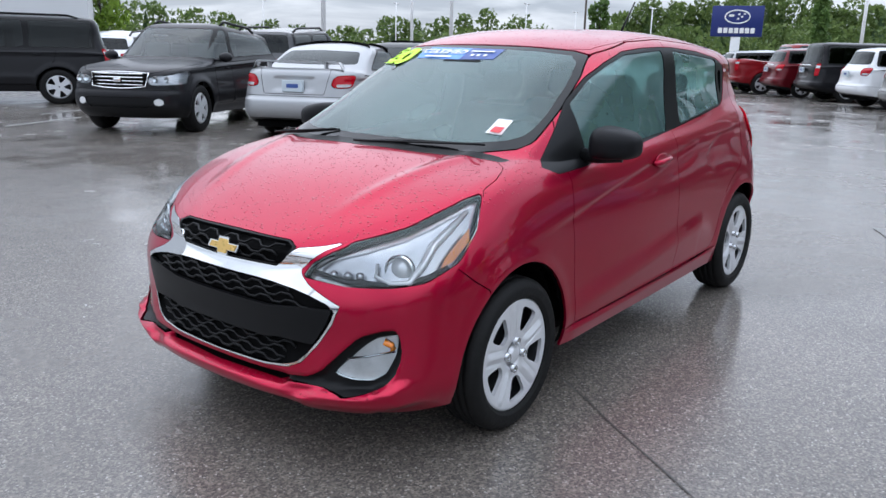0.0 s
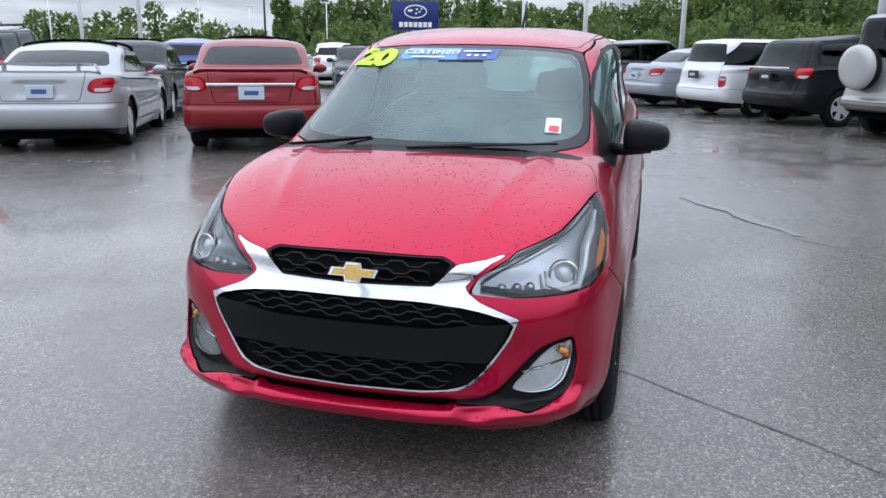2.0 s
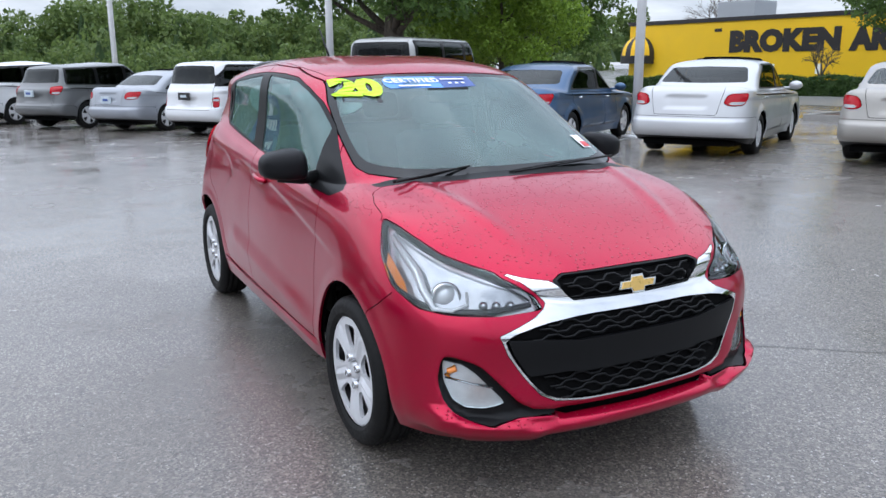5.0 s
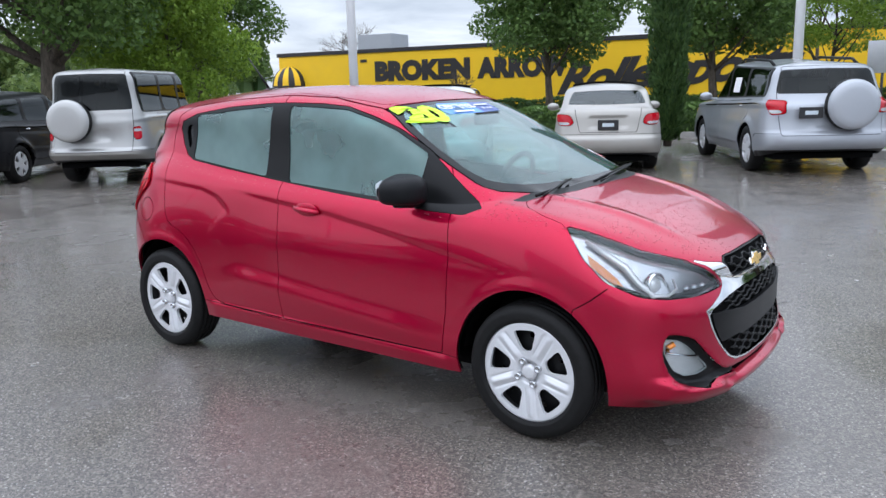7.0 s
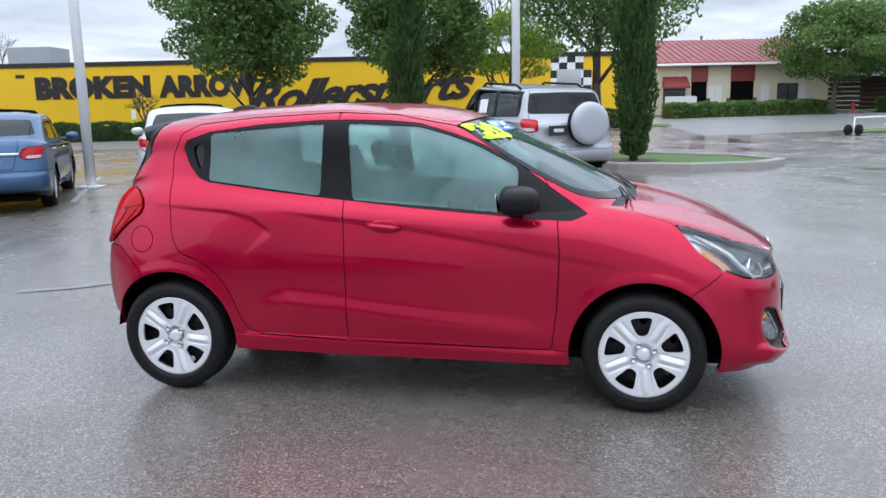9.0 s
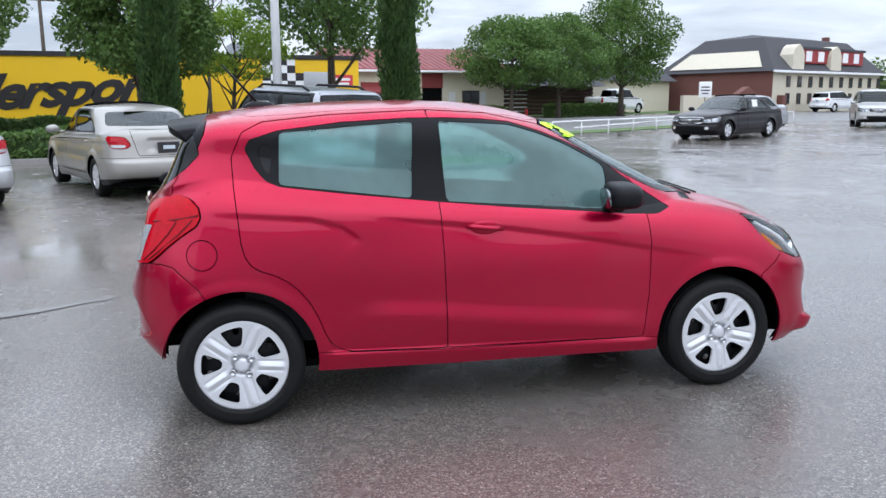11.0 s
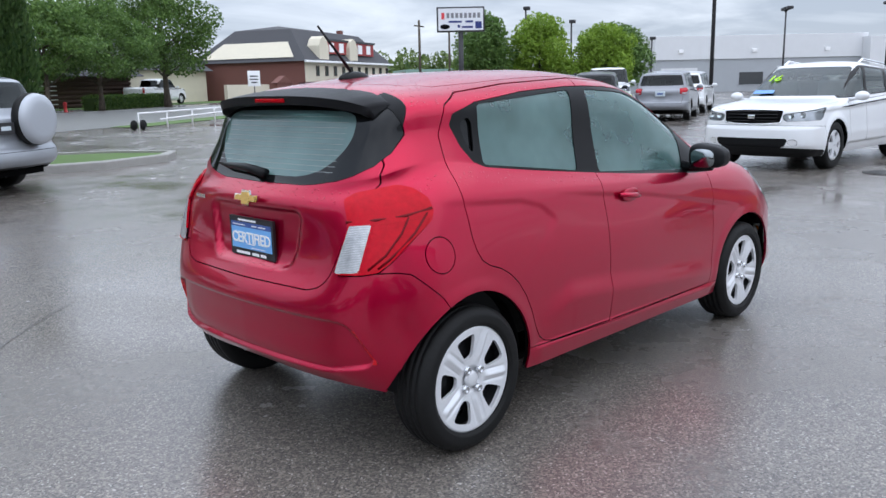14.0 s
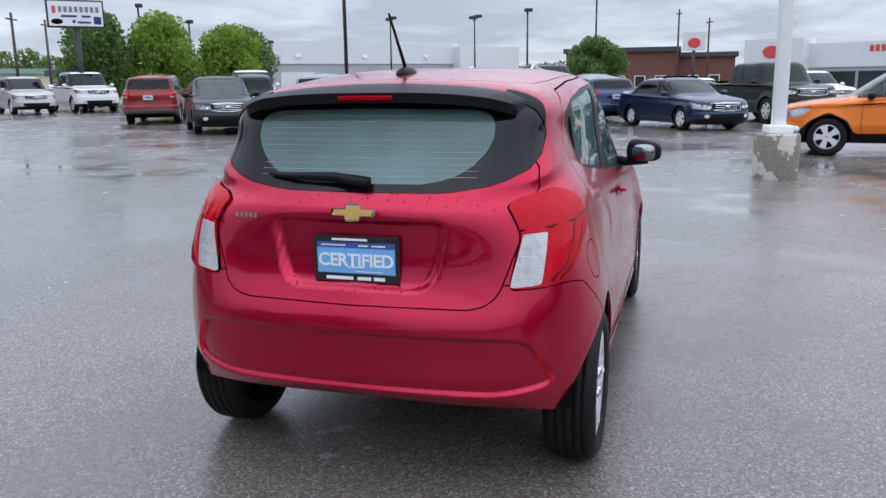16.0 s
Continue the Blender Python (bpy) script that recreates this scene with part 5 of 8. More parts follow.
def kerbed_bed(outline, name, label, top):
    """A planting bed inside a concrete kerb that steps up from the lot."""
    o = rounded(outline, 2)
    bm = bmesh.new()
    c = o.mean(0)
    rings = []
    for shrink, lift in ((0, -.1), (0, .13), (.02, .15), (.16, .15), (.16, .05)):
        ring = []
        for p in o:
            d = c - p
            q = p + d / np.linalg.norm(d) * shrink
            ring.append(bm.verts.new((q[0], q[1], ground_z(*q) + lift)))
        rings.append(ring)
    n = len(o)
    for a, b in zip(rings, rings[1:]):
        for k in range(n):
            bm.faces.new((a[k], a[(k + 1) % n], b[(k + 1) % n], b[k]))
    bmesh.ops.recalc_face_normals(bm, faces=bm.faces)
    k = tagged(part("kerb", bm, CONCRETE, None, "", False), "pale concrete kerb round " + name, "kerb", kind="structure")
    inner = [tuple(p + (c - p) / np.linalg.norm(c - p) * .15) for p in o]
    flat_patch(inner, .11, top, "planting_bed", label, "planting bed")
    return k


kerbed_bed([(.3, 12.5), (1.3, 11.75), (2.7, 11.55), (4.1, 12.0), (4.65, 12.7), (3.9, 13.8), (1.8, 14.8), (.2, 14.6)], "a grassed island", "lawn on a kerbed island with brown mulch", GRASSY)
kerbed_bed([(-9.5, 15.2), (-2.2, 16.6), (-1.6, 18.0), (-9.8, 17.2)], "a shrub bed", "brown mulch bed below shrubs and trees", MULCH)
flat_patch([(1.0, 12.2), (1.9, 12.1), (2.2, 12.8), (1.7, 13.4), (.9, 13.2)], .125, MULCH, "mulch_ring", "brown mulch round a cypress", "mulch")
flat_patch([(-40, 19.5), (-9, 21.5), (6, 24.5), (60, 50), (60, 62), (4, 41), (-10, 28), (-40, 24.5)], .006, STREET, "street", "pale wet street beside the lot", "road")
flat_patch([(6, 45), (60, 68), (70, 110), (-20, 110), (-2, 46)], .03, GRASSY, "verge", "green grass verge beyond the street", "grass")
flat_patch([(-40, 25.5), (-12, 28.6), (4, 31.5), (4, 33.5), (-40, 27)], .03, GRASSY, "verge", "grass strip below the yellow wall", "grass")
flat_patch([(9.5, 24.8), (27.5, 36.2), (27.0, 38.0), (9.0, 26.0)], .02, GRASSY, "verge", "grass strip behind the rail", "grass")
for i in range(6):
    a = Vector((-7.4 + 2.45 * i * .87, 7.0 + 2.45 * i * .49, 0))
    d = Vector((-.485, .875, 0))
    s = Vector((.875, .485, 0)) * .05
    flat_patch([tuple((a - s).xy), tuple((a + s).xy), tuple((a + s + 4.8 * d).xy), tuple((a - s + 4.8 * d).xy)], .004, LINEPAINT, "bay_line", "worn white parking line on wet asphalt", "line")
for p, q in (((-2.2, -10.9), (-6.8, -13.2)), ((-3.6, -12.6), (-8.0, -15.0))):
    a, b = Vector(p), Vector(q)
    s = (b - a).orthogonal().normalized() * .05
    flat_patch([tuple(a - s), tuple(a + s), tuple(b + s), tuple(b - s)], .004, LINEPAINT, "bay_line", "worn white parking line on wet asphalt", "line")


FAINTPAINT = plain("almost_worn_off_paint", (.20, .195, .185), .35, 0, .4, 25)
TAR = plain("tar_seam", (.055, .052, .048), .4, 0, .4, 30)
IRON = plain("wet_cast_iron", (.05, .048, .046), .4, .5, .4, 40)


def ground_strip(p, q, width, material, name, label, category, seed, lift=.003):
    """A narrow strip that wanders slightly from p to q over the lot."""
    rng = np.random.default_rng(seed)
    a, b = Vector(p), Vector(q)
    side = (b - a).orthogonal().normalized()
    n = max(6, int((b - a).length / .18))
    bm = bmesh.new()
    rows = []
    drift = 0.0
    for i in range(n + 1):
        drift = .85 * drift + rng.normal() * (.2 * width + .012)
        c = a.lerp(b, i / n) + side * drift
        half = width * rng.uniform(.25, .6)
        rows.append([bm.verts.new((*(c + side * s * half), ground_z(c.x, c.y) + lift)) for s in (-1, 1)])
    for u, v in zip(rows, rows[1:]):
        bm.faces.new((u[0], v[0], v[1], u[1]))
    bmesh.ops.recalc_face_normals(bm, faces=bm.faces)
    return tagged(part(name, bm, material, None, "", False), label, category, kind="structure")


for i, (p, q) in enumerate((((-2.2, 1.88), (-1.35, 2.75)), ((.25, .1), (1.6, 1.98)), ((-3.0, -4.6), (.4, -6.4)))):
    ground_strip(p, q, .009, TAR, "tar_seam", "thin dark crack in the wet asphalt", "crack", 70 + i)
for i, (p, q, wide) in enumerate((((-3.7, 1.1), (-2.2, 1.86), .13),)):
    ground_strip(p, q, wide, FAINTPAINT, "worn_line", "worn pale paint line on wet asphalt", "line", 90 + i)


def manhole(x, y):
    root = tagged(new("manhole_cover"), "round cast iron manhole cover set in the asphalt", "manhole cover")
    root.matrix_basis = pose(x, y, ground_z(x, y))
    part("ring", lathe([(.34, .002), (.34, .010), (.31, .012), (.305, .004)], 36, "z"), IRON, root)
    part("lid", lathe([(.30, .003), (.298, .008), (.0001, .008)], 36, "z"), IRON, root)
    for i in range(-4, 5):
        half = math.sqrt(.27 ** 2 - (.06 * i) ** 2)
        part("tread_bar", box(-half, half, .06 * i - .012, .06 * i + .012, .007, .013), IRON, root, "", False)


manhole(9.66, 0.75)


# ---- other vehicles ----
class Kind:
    """Proportions of a vehicle type: all in metres, x forward from the middle of the wheelbase."""

    def __init__(self, length, width, height, base, front, hood, cowl, roof_f, roof_r, glass_r, deck, belt, tyre=.34, clear=.22, windows=2, tail="block", droop=0.0):
        self.length, self.width, self.height, self.base, self.front = length, width, height, base, front
        self.hood, self.cowl, self.roof_f, self.roof_r, self.glass_r, self.deck, self.belt = hood, cowl, roof_f, roof_r, glass_r, deck, belt
        self.tyre, self.clear, self.windows, self.tail, self.droop = tyre, clear, windows, tail, droop


# length, width, height, wheelbase, front end x, hood edge z, cowl (x, z), roof front x, roof rear x, rear glass foot (x, z), deck edge (x, z), belt (front z, rear z)
SUV = Kind(4.65, 1.84, 1.72, 2.70, 2.26, .92, (1.0, 1.10), .25, -1.95, (-2.20, 1.15), (-2.33, .98), (1.02, 1.12), .355, .26, 3, "block", 0.07)
LONGSUV = Kind(4.76, 1.90, 1.70, 2.78, 2.32, .98, (1.08, 1.10), .12, -1.80, (-2.22, 1.18), (-2.38, 1.0), (1.02, 1.15), .37, .24, 3, "block", 0.1)
BIGSUV = Kind(5.1, 2.0, 1.93, 2.95, 2.45, 1.08, (1.15, 1.22), .45, -2.30, (-2.50, 1.24), (-2.58, 1.05), (1.16, 1.20), .39, .30, 3, "tall")
BOXSUV = Kind(4.5, 1.76, 2.02, 2.70, 2.15, 1.0, (.95, 1.22), .50, -2.10, (-2.26, 1.26), (-2.30, 1.06), (1.18, 1.22), .38, .34, 3, "low")
SEDAN = Kind(4.80, 1.80, 1.48, 2.72, 2.32, .80, (1.02, 1.0), .22, -1.05, (-1.72, 1.06), (-2.36, 1.02), (.92, 1.0), .325, .20, 2, "wrap")
SMALLSEDAN = Kind(4.42, 1.70, 1.42, 2.61, 2.10, .76, (.98, .97), .22, -1.0, (-1.58, 1.02), (-2.22, .99), (.89, .96), .305, .20, 2, "wrap")
COUPE = Kind(4.50, 1.76, 1.40, 2.62, 2.15, .76, (.95, .97), .15, -.85, (-1.65, 1.02), (-2.25, .98), (.88, .98), .325, .18, 1, "wrap")
CROSS = Kind(4.46, 1.80, 1.61, 2.66, 2.18, .90, (1.0, 1.05), .25, -1.70, (-2.02, 1.10), (-2.20, .95), (.98, 1.08), .345, .25, 2, "block", 0.09)
PANEL = Kind(4.47, 1.76, 1.66, 2.63, 2.1, .95, (.85, 1.08), .30, -2.05, (-2.24, 1.12), (-2.32, .95), (1.02, 1.08), .33, .22, 2, "low")
PICKUP = Kind(5.75, 2.03, 1.95, 3.65, 2.80, 1.12, (1.55, 1.25), .95, -.75, (-.98, 1.28), (-2.93, 1.27), (1.20, 1.24), .40, .32, 2, "tall")


def kind_lines(k):
    """Guide lines for a vehicle of that kind, like those of the hatchback but from its proportions."""
    f, r, w, h, c = k.front, k.front - k.length, k.width / 2, k.height, k.clear
    b0, b1 = k.belt
    dx, dz = k.deck
    gx, gz = k.glass_r
    cx, cz = k.cowl
    e = k.droop
    rows = [  # front (x, z), side (width share, front z, rear z), rear (x, z), corner size
        ((f - .12, c - .02), (.93, c - .01, c - .01), (r + .10, c + .10), 1.0),
        ((f - .015, c + .10), (.985, c + .10, c + .11), (r + .015, c + .20), 1.0),
        ((f, .55 * k.hood + .05), (1.0, .52, .54), (r, .56), 1.0),
        ((f - .03, k.hood - .12), (.99, .74, .78), (min(dx, r + .06) - .01, .80), 1.0),
        ((f - .14, k.hood), (.965, .93 * b0, .93 * b1), (dx, dz), 1.0),
        ((.45 * f + .55 * cx, .3 * k.hood + .7 * cz - .01), (.945, b0 - .045, b1 - .045), (.5 * dx + .5 * gx, .5 * dz + .5 * gz + .008), .9),
        ((cx, cz), (.915, b0, b1), (gx, gz), .75),
        ((.5 * cx + .5 * k.roof_f, .5 * cz + .5 * (h - .07) + .02), (.84, .5 * (b0 + h) - .02, .5 * (b1 + h - e) - .02), (.5 * gx + .5 * k.roof_r, .5 * gz + .5 * (h - e - .07) + .02), .6),
        ((k.roof_f, h - .07), (.75, h - .085, h - .085 - e), (k.roof_r, h - .07 - e), .5),
        ((k.roof_f - .2, h - .025), (.52, h - .025, h - .028 - e), (k.roof_r + .2, h - .025 - e), .4),
        ((k.roof_f - .5, h), (0, h, h - .9 * e), (k.roof_r + .4, h - .9 * e), .3)]
    out = []
    for (fx, fz), (ws, z0, z1), (rx, rz), corner in rows:
        span = fx - rx
        pts = []
        for share, back, mixz in ((0, 0, 0), (.5, .035, 0), (.8, .12, .12), (.955, .28, .5), (1.0, .60, .9)):
            pts.append((fx - min(back * corner, .14 * span), share * ws * w, fz + (z0 - fz) * mixz))
        x4 = pts[-1][0]
        x9 = rx + min(.54 * corner, .14 * span)
        for t in (.2, .4, .6, .8):
            pts.append((x4 + (x9 - x4) * t, ws * w, z0 + (z1 - z0) * t))
        for share, back, mixz in ((1.0, .54, .9), (.955, .24, .5), (.8, .09, .12), (.5, .025, 0), (0, 0, 0)):
            pts.append((rx + min(back * corner, .14 * span), share * ws * w, rz + (z1 - rz) * mixz))
        out.append(pts)
    return out


def kind_dents(k):
    """Pressed shapes of a parked vehicle: flared arches, a shoulder line, tucked sills, stepped bumpers, a plate's recess."""
    f, r, ax, arch = k.front, k.front - k.length, k.base / 2, k.tyre * 1.13

    def dent(v, n):
        out = np.zeros_like(v)
        x, y, z = v.T
        side = ease((n[:, 1] - .45) / .3)
        for a in (ax, -ax):
            d = np.hypot(x - a, z - k.tyre)
            out[:, 1] += .020 * ease(1 - np.abs(d - arch * 1.04) / .10) * side
        between = ease((ax - arch * .9 - np.abs(x)) / .12)
        out[:, 1] -= .035 * ease((k.clear + .17 - z) / .06) * side * between
        belt = k.belt[0] + (k.belt[1] - k.belt[0]) * np.clip((f - .5 - x) / (k.length - 1), 0, 1)
        drop = belt - .13 - z
        out[:, 1] -= .013 * np.where(drop > 0, np.exp(-drop / .12), ease(1 + drop / .04)) * side
        out[:, 1] += .014 * np.exp(-((z - k.clear - .30) / .07) ** 2) * side * between
        ends = ease((np.abs(x - (f + r) / 2) - (k.length / 2 - .55)) / .2)
        rear = ends * (x < 0)
        step = .66 if k.tail != "wrap" else .60
        out[:, 0] -= .035 * ease((step - z) / .03) * ease((z - k.clear - .10) / .06) * rear
        well = ease((.30 - y) / .05) * ease((z - (k.deck[1] - .28)) / .03) * ease((k.deck[1] - .07 - z) / .03)
        out[:, 0] += .022 * well * rear
        nose = ends * (x > 0)
        out[:, 0] += .025 * ease((k.hood - .28 - z) / .04) * ease((z - k.clear - .10) / .06) * nose
        return out

    return dent


WHEELS = {}


def road_wheel(radius, spokes, bright):
    """One wheel of a size and style, built once."""
    key = (radius, spokes, bright)
    if key not in WHEELS:
        rim = radius * .68
        tyre = lathe(tyre_profile(rim * .98, radius, .11, False), 36)
        d = disc_cover(rim, spoke_openings(spokes, rim * .36, rim * .88, rim * .5 / spokes, rim * 1.35 / spokes), lambda q, a: .01 - .035 * max(0, q - .9) / .1)
        v, f, n = d.panel("body", (1,), .03)
        meshes = []
        for name, bm, mat in (("tyre", tyre, RUBBER), ("rim_barrel", lathe([(rim, .08), (rim * .94, .05), (rim * .9, -.05), (.02, -.05)], 24), STEEL)):
            me = bpy.data.meshes.new(name)
            for q in bm.faces:
                q.smooth = True
            bm.to_mesh(me)
            bm.free()
            me.materials.append(mat)
            meshes.append((name, me))
        meshes.append(("rim", mesh_of("rim", [p + np.array((0, .085, 0)) for p in v], f, ALLOY if bright else STEEL, n)))
        WHEELS[key] = meshes
    return WHEELS[key]


FRAMEBLACK = plain("black_plate_frame", (.02, .02, .022), .4)
PLATEWHITE = plain("pale_number_plate", (.55, .62, .66), .4, 0, .1, 40)
PAINTS = {}


def paint_of(colour, metal):
    if (colour, metal) not in PAINTS:
        PAINTS[(colour, metal)] = car_paint("car_paint", colour, metal if max(colour) > .05 else 0.0, .32, False, .12)
    return PAINTS[(colour, metal)]


SHELLS = {}


def kind_shell(k, clad, lamp_low):
    """The cut body shell of a kind, made once for all vehicles of it, with some of its sizes."""
    key = (k.length, k.height, clad, lamp_low)
    if key in SHELLS:
        return SHELLS[key]
    f, r, w, h, b0, b1 = k.front, k.front - k.length, k.width / 2, k.height, k.belt[0], k.belt[1]
    sh = Shell(kind_lines(k), (5, 5, 6, 8, 8, 8, 8, 8, 8, 8, 6, 5, 5), (4, 9, 10, 9, 7, 5, 6, 6, 5, 4), (6,), kind_dents(k))
    ax = k.base / 2
    side = lambda c, n: (c[:, 1] > .4 * w) & (n[:, 1] > .3)
    front = lambda c, n: (c[:, 0] > ax) & (n[:, 0] > .15)
    back = lambda c, n: (c[:, 0] < -ax + .1) & (n[:, 0] < -.15)
    gap = .004
    cx, cz = k.cowl
    gx, gz = k.glass_r
    top = h - .115
    back_top = top - k.droop
    zb = lambda q: b0 + (b1 - b0) * min(1, max(0, (f - .5 - q) / (k.length - 1)))
    w0, w1 = cx - .30, (gx + .30 if k.windows == 3 else k.roof_r - .28)
    t0, t1 = k.roof_f + .0, (k.roof_r + .10 if k.windows == 3 else k.roof_r + .10)
    arch = k.tyre * 1.13
    # lower cladding and bumpers
    if clad:
        sh.cut("cladding", "side", [(f + .2, .1), (f + .2, k.clear + .22), (ax + arch + .05, k.clear + .24), (ax + arch * .8, k.tyre + arch * .75), (ax, k.tyre + arch + .06), (ax - arch * .8, k.tyre + arch * .75), (ax - arch - .05, k.clear + .16),
                                    (-ax + arch + .05, k.clear + .16), (-ax + arch * .8, k.tyre + arch * .75), (-ax, k.tyre + arch + .06), (-ax - arch * .8, k.tyre + arch * .75), (-ax - arch - .05, k.clear + .26), (r - .2, k.clear + .28), (r - .2, .1)],
               lambda c, n: c[:, 2] < .95, .001)
    seam = .18
    for tag, p, q in (("front_door", w0 + .08, seam), ("rear_door", seam, -ax + .12))[: 1 if k.windows == 1 else 2]:
        if tag == "rear_door":
            lo = [(q + .30, k.clear + .14), (q + .28, k.tyre + .22), (q - .06, k.tyre + arch + .1), (q - .12, zb(q))]
        else:
            lo = [(q, k.clear + .14), (q, zb(q))]
        sh.cut(tag, "side", [(p, zb(p) - .02), (p + .02, .6), (p - .02, k.clear + .14)] + lo, lambda c, n: side(c, n) & np.array([t in ("body",) for t in sh.tag]), gap)
    sh.cut("hood", "top", [(f + .2, -1), (f - .05, .40 * w), (f - .16, .66 * w), (f - .42, .86 * w), (cx + .02, .88 * w), (cx + .02, -1)], lambda c, n: (c[:, 2] > k.hood - .07) & (n[:, 2] > .35) & (c[:, 0] > cx - .1), gap)
    # glass
    sh.cut("trim", "side", rounded([(w0 + .22, zb(w0) + .03), (t0 + .02, top + .035), (t1 - .02 + (0 if k.windows == 3 else .24), back_top + .035), (w1 - .04, zb(w1) + .03)], 1), side, 0)
    zt = lambda q: top - k.droop * min(1, max(0, (t0 - q) / (t0 - t1)))
    posts = {1: (-.35,), 2: (.02, -.80), 3: (.02, -.92, gx + .42)}[k.windows]
    for i in range(len(posts)):
        lead_b = w0 + .16 if i == 0 else posts[i - 1] - .05
        lead_t = t0 - .06 if i == 0 else posts[i - 1] - .05
        end = posts[i] + .05
        lo_end, hi_end = end, end
        if i == len(posts) - 1:
            lo_end, hi_end = (w1 + .02, t1 + .02) if k.windows == 3 else (w1 + .06, t1 + .26)
        sh.cut("side_window", "side", rounded([(lead_b, zb(lead_b) + .055), (lead_t, zt(lead_t) + .008), (hi_end, zt(hi_end) + .008), (lo_end, zb(lo_end) + .055)], 1), side, 0)
    sh.cut("windshield", "front", rounded([(-.5, cz + .03), (.80 * w, cz + .03), (.67 * w, top + .01), (-.5, top + .025)], 1), lambda c, n: (c[:, 0] > k.roof_f - .1) & (c[:, 2] > cz) & (n[:, 0] > .2), 0)
    sh.cut("rear_glass", "front", rounded([(-.5, gz + .04), (.76 * w, gz + .06), (.66 * w, back_top - .02), (-.5, back_top + .01)], 1), lambda c, n: (c[:, 0] < k.roof_r + .12) & (c[:, 2] > gz) & (n[:, 0] < -.1), 0)
    # lamps, grille, tailgate or boot lid
    hz = k.hood - .10 + lamp_low
    nose0 = (.93 * w - (f - .62)) * .70711
    nose1 = (.52 * w - (f - .03)) * .70711
    sh.cut("headlamp", "nose", rounded([(nose0, hz + .10), (nose1, hz + .0), (nose1 + .02, hz - .11), (nose0 - .12, hz - .09)], 1), lambda c, n: (c[:, 0] > ax) & (c[:, 1] > .4 * w), .003)
    sh.cut("grille", "front", rounded([(-.5, hz + .07), (.50 * w, hz + .06), (.46 * w, hz - .14), (-.5, hz - .16)], 1), front, .002)
    sh.cut("lower_intake", "front", rounded([(-.6, k.clear + .27), (.62 * w, k.clear + .27), (.55 * w, k.clear + .13), (-.6, k.clear + .13)], 1), front, .002)
    for tag, e, top_z in (("rear_bumper", -1, .64), ("front_bumper", 1, k.hood - .26)):
        edge = r - .2 if e < 0 else f + .2
        sh.cut(tag, "side", [(edge, top_z), (e * (ax + arch + .02), top_z - .03), (e * (ax + arch * .96), k.tyre), (e * (ax + arch * .9), .1), (edge, .1)],
               lambda c, n: np.array([t == "body" for t in sh.tag]), .003)
        sh.cut(tag.replace("bumper", "valance"), "side", [(edge, k.clear + .15), (e * (ax + arch), k.clear + .09), (e * (ax + arch), .05), (edge, .05)], lambda c, n: c[:, 2] < .6, 0)
    upright = k.windows == 3 or (gx - k.deck[0]) < .35
    tz = k.deck[1]
    if upright:
        sh.cut("tailgate", "front", [(-.6, .60), (.76 * w, .60), (.80 * w, tz), (.78 * w, gz + .05), (.66 * w, back_top + .05), (-.6, back_top + .06)], lambda c, n: back(c, n), gap)
        sh.cut("rear_glass", "front", rounded([(-.5, gz + .03), (.79 * w, gz + .045), (.69 * w, back_top + .0), (-.5, back_top + .025)], 1), lambda c, n: (c[:, 0] < k.roof_r + .12) & (c[:, 2] > gz) & (n[:, 0] < -.1), 0)
    else:
        sh.cut("boot_lid", "front", [(-.6, .66), (.52 * w, .66), (.60 * w, tz - .04), (.62 * w, tz + .3), (-.6, tz + .3)], lambda c, n: (c[:, 0] < gx + .02) & (c[:, 2] < gz + .02), gap)
    if upright:
        for i, (x, t) in enumerate(zip(sh.f, sh.tag)):
            if t == "tailgate" and np.mean([sh.v[q][2] for q in x]) > back_top - .01:
                sh.tag[i] = "gate_top"
    tail0 = (r + .34 + .97 * w) * .70711
    tail1 = (r + .02 + .60 * w) * .70711
    lamp = {"block": [(tail0 - .02, gz - .03), (tail1 + .15, gz - .05), (tail1 + .11, gz - .24), (tail0 - .13, gz - .26), (tail0 - .03, gz - .13)],
            "tall": [(tail1 + .36, gz + .0), (tail1 + .19, gz - .01), (tail1 + .17, gz - .40), (tail1 + .33, gz - .39)],
            "low": [(tail1 + .36, gz - .24), (tail1 + .20, gz - .25), (tail1 + .20, gz - .47), (tail1 + .34, gz - .46)],
            "wrap": [(tail0 + .02, tz - .04), (tail1 + .16, tz - .05), (tail1 + .10, tz - .10), (tail1 + .06, tz - .20), (tail1 + .14, tz - .23), (tail0 - .10, tz - .22), (tail0 - .02, tz - .13)]}[k.tail]
    lamp = np.array(lamp)
    c = lamp.mean(0)
    corner = lambda q, n: (q[:, 0] < -ax) & (q[:, 1] > .42 * w) & (n[:, 0] < .5)
    sh.cut("tail_lamp", "tail", rounded(lamp, 1), corner, .003)
    sh.cut("tail_lens", "tail", rounded(c + (lamp - c) * .86, 1), corner, 0)
    low, mid = lamp[:, 1].min(), lamp[:, 1].max() - lamp[:, 1].min()
    band = (.10, .32) if k.tail in ("wrap", "block") else (.62, .82)
    sh.cut("tail_clear", "tail", [(c[0] - .14, low + band[0] * mid), (c[0] + .10, low + band[0] * mid), (c[0] + .14, low + band[1] * mid), (c[0] - .11, low + band[1] * mid)],
           lambda q, n: corner(q, n) & np.array([t == "tail_lens" for t in sh.tag]), 0)
    sh.cut("fog_lamp", "front", [(.68 * w + .07 * math.cos(q / 3), k.clear + .21 + .055 * math.sin(q / 3)) for q in range(19)], front, .002)
    bed = k is PICKUP
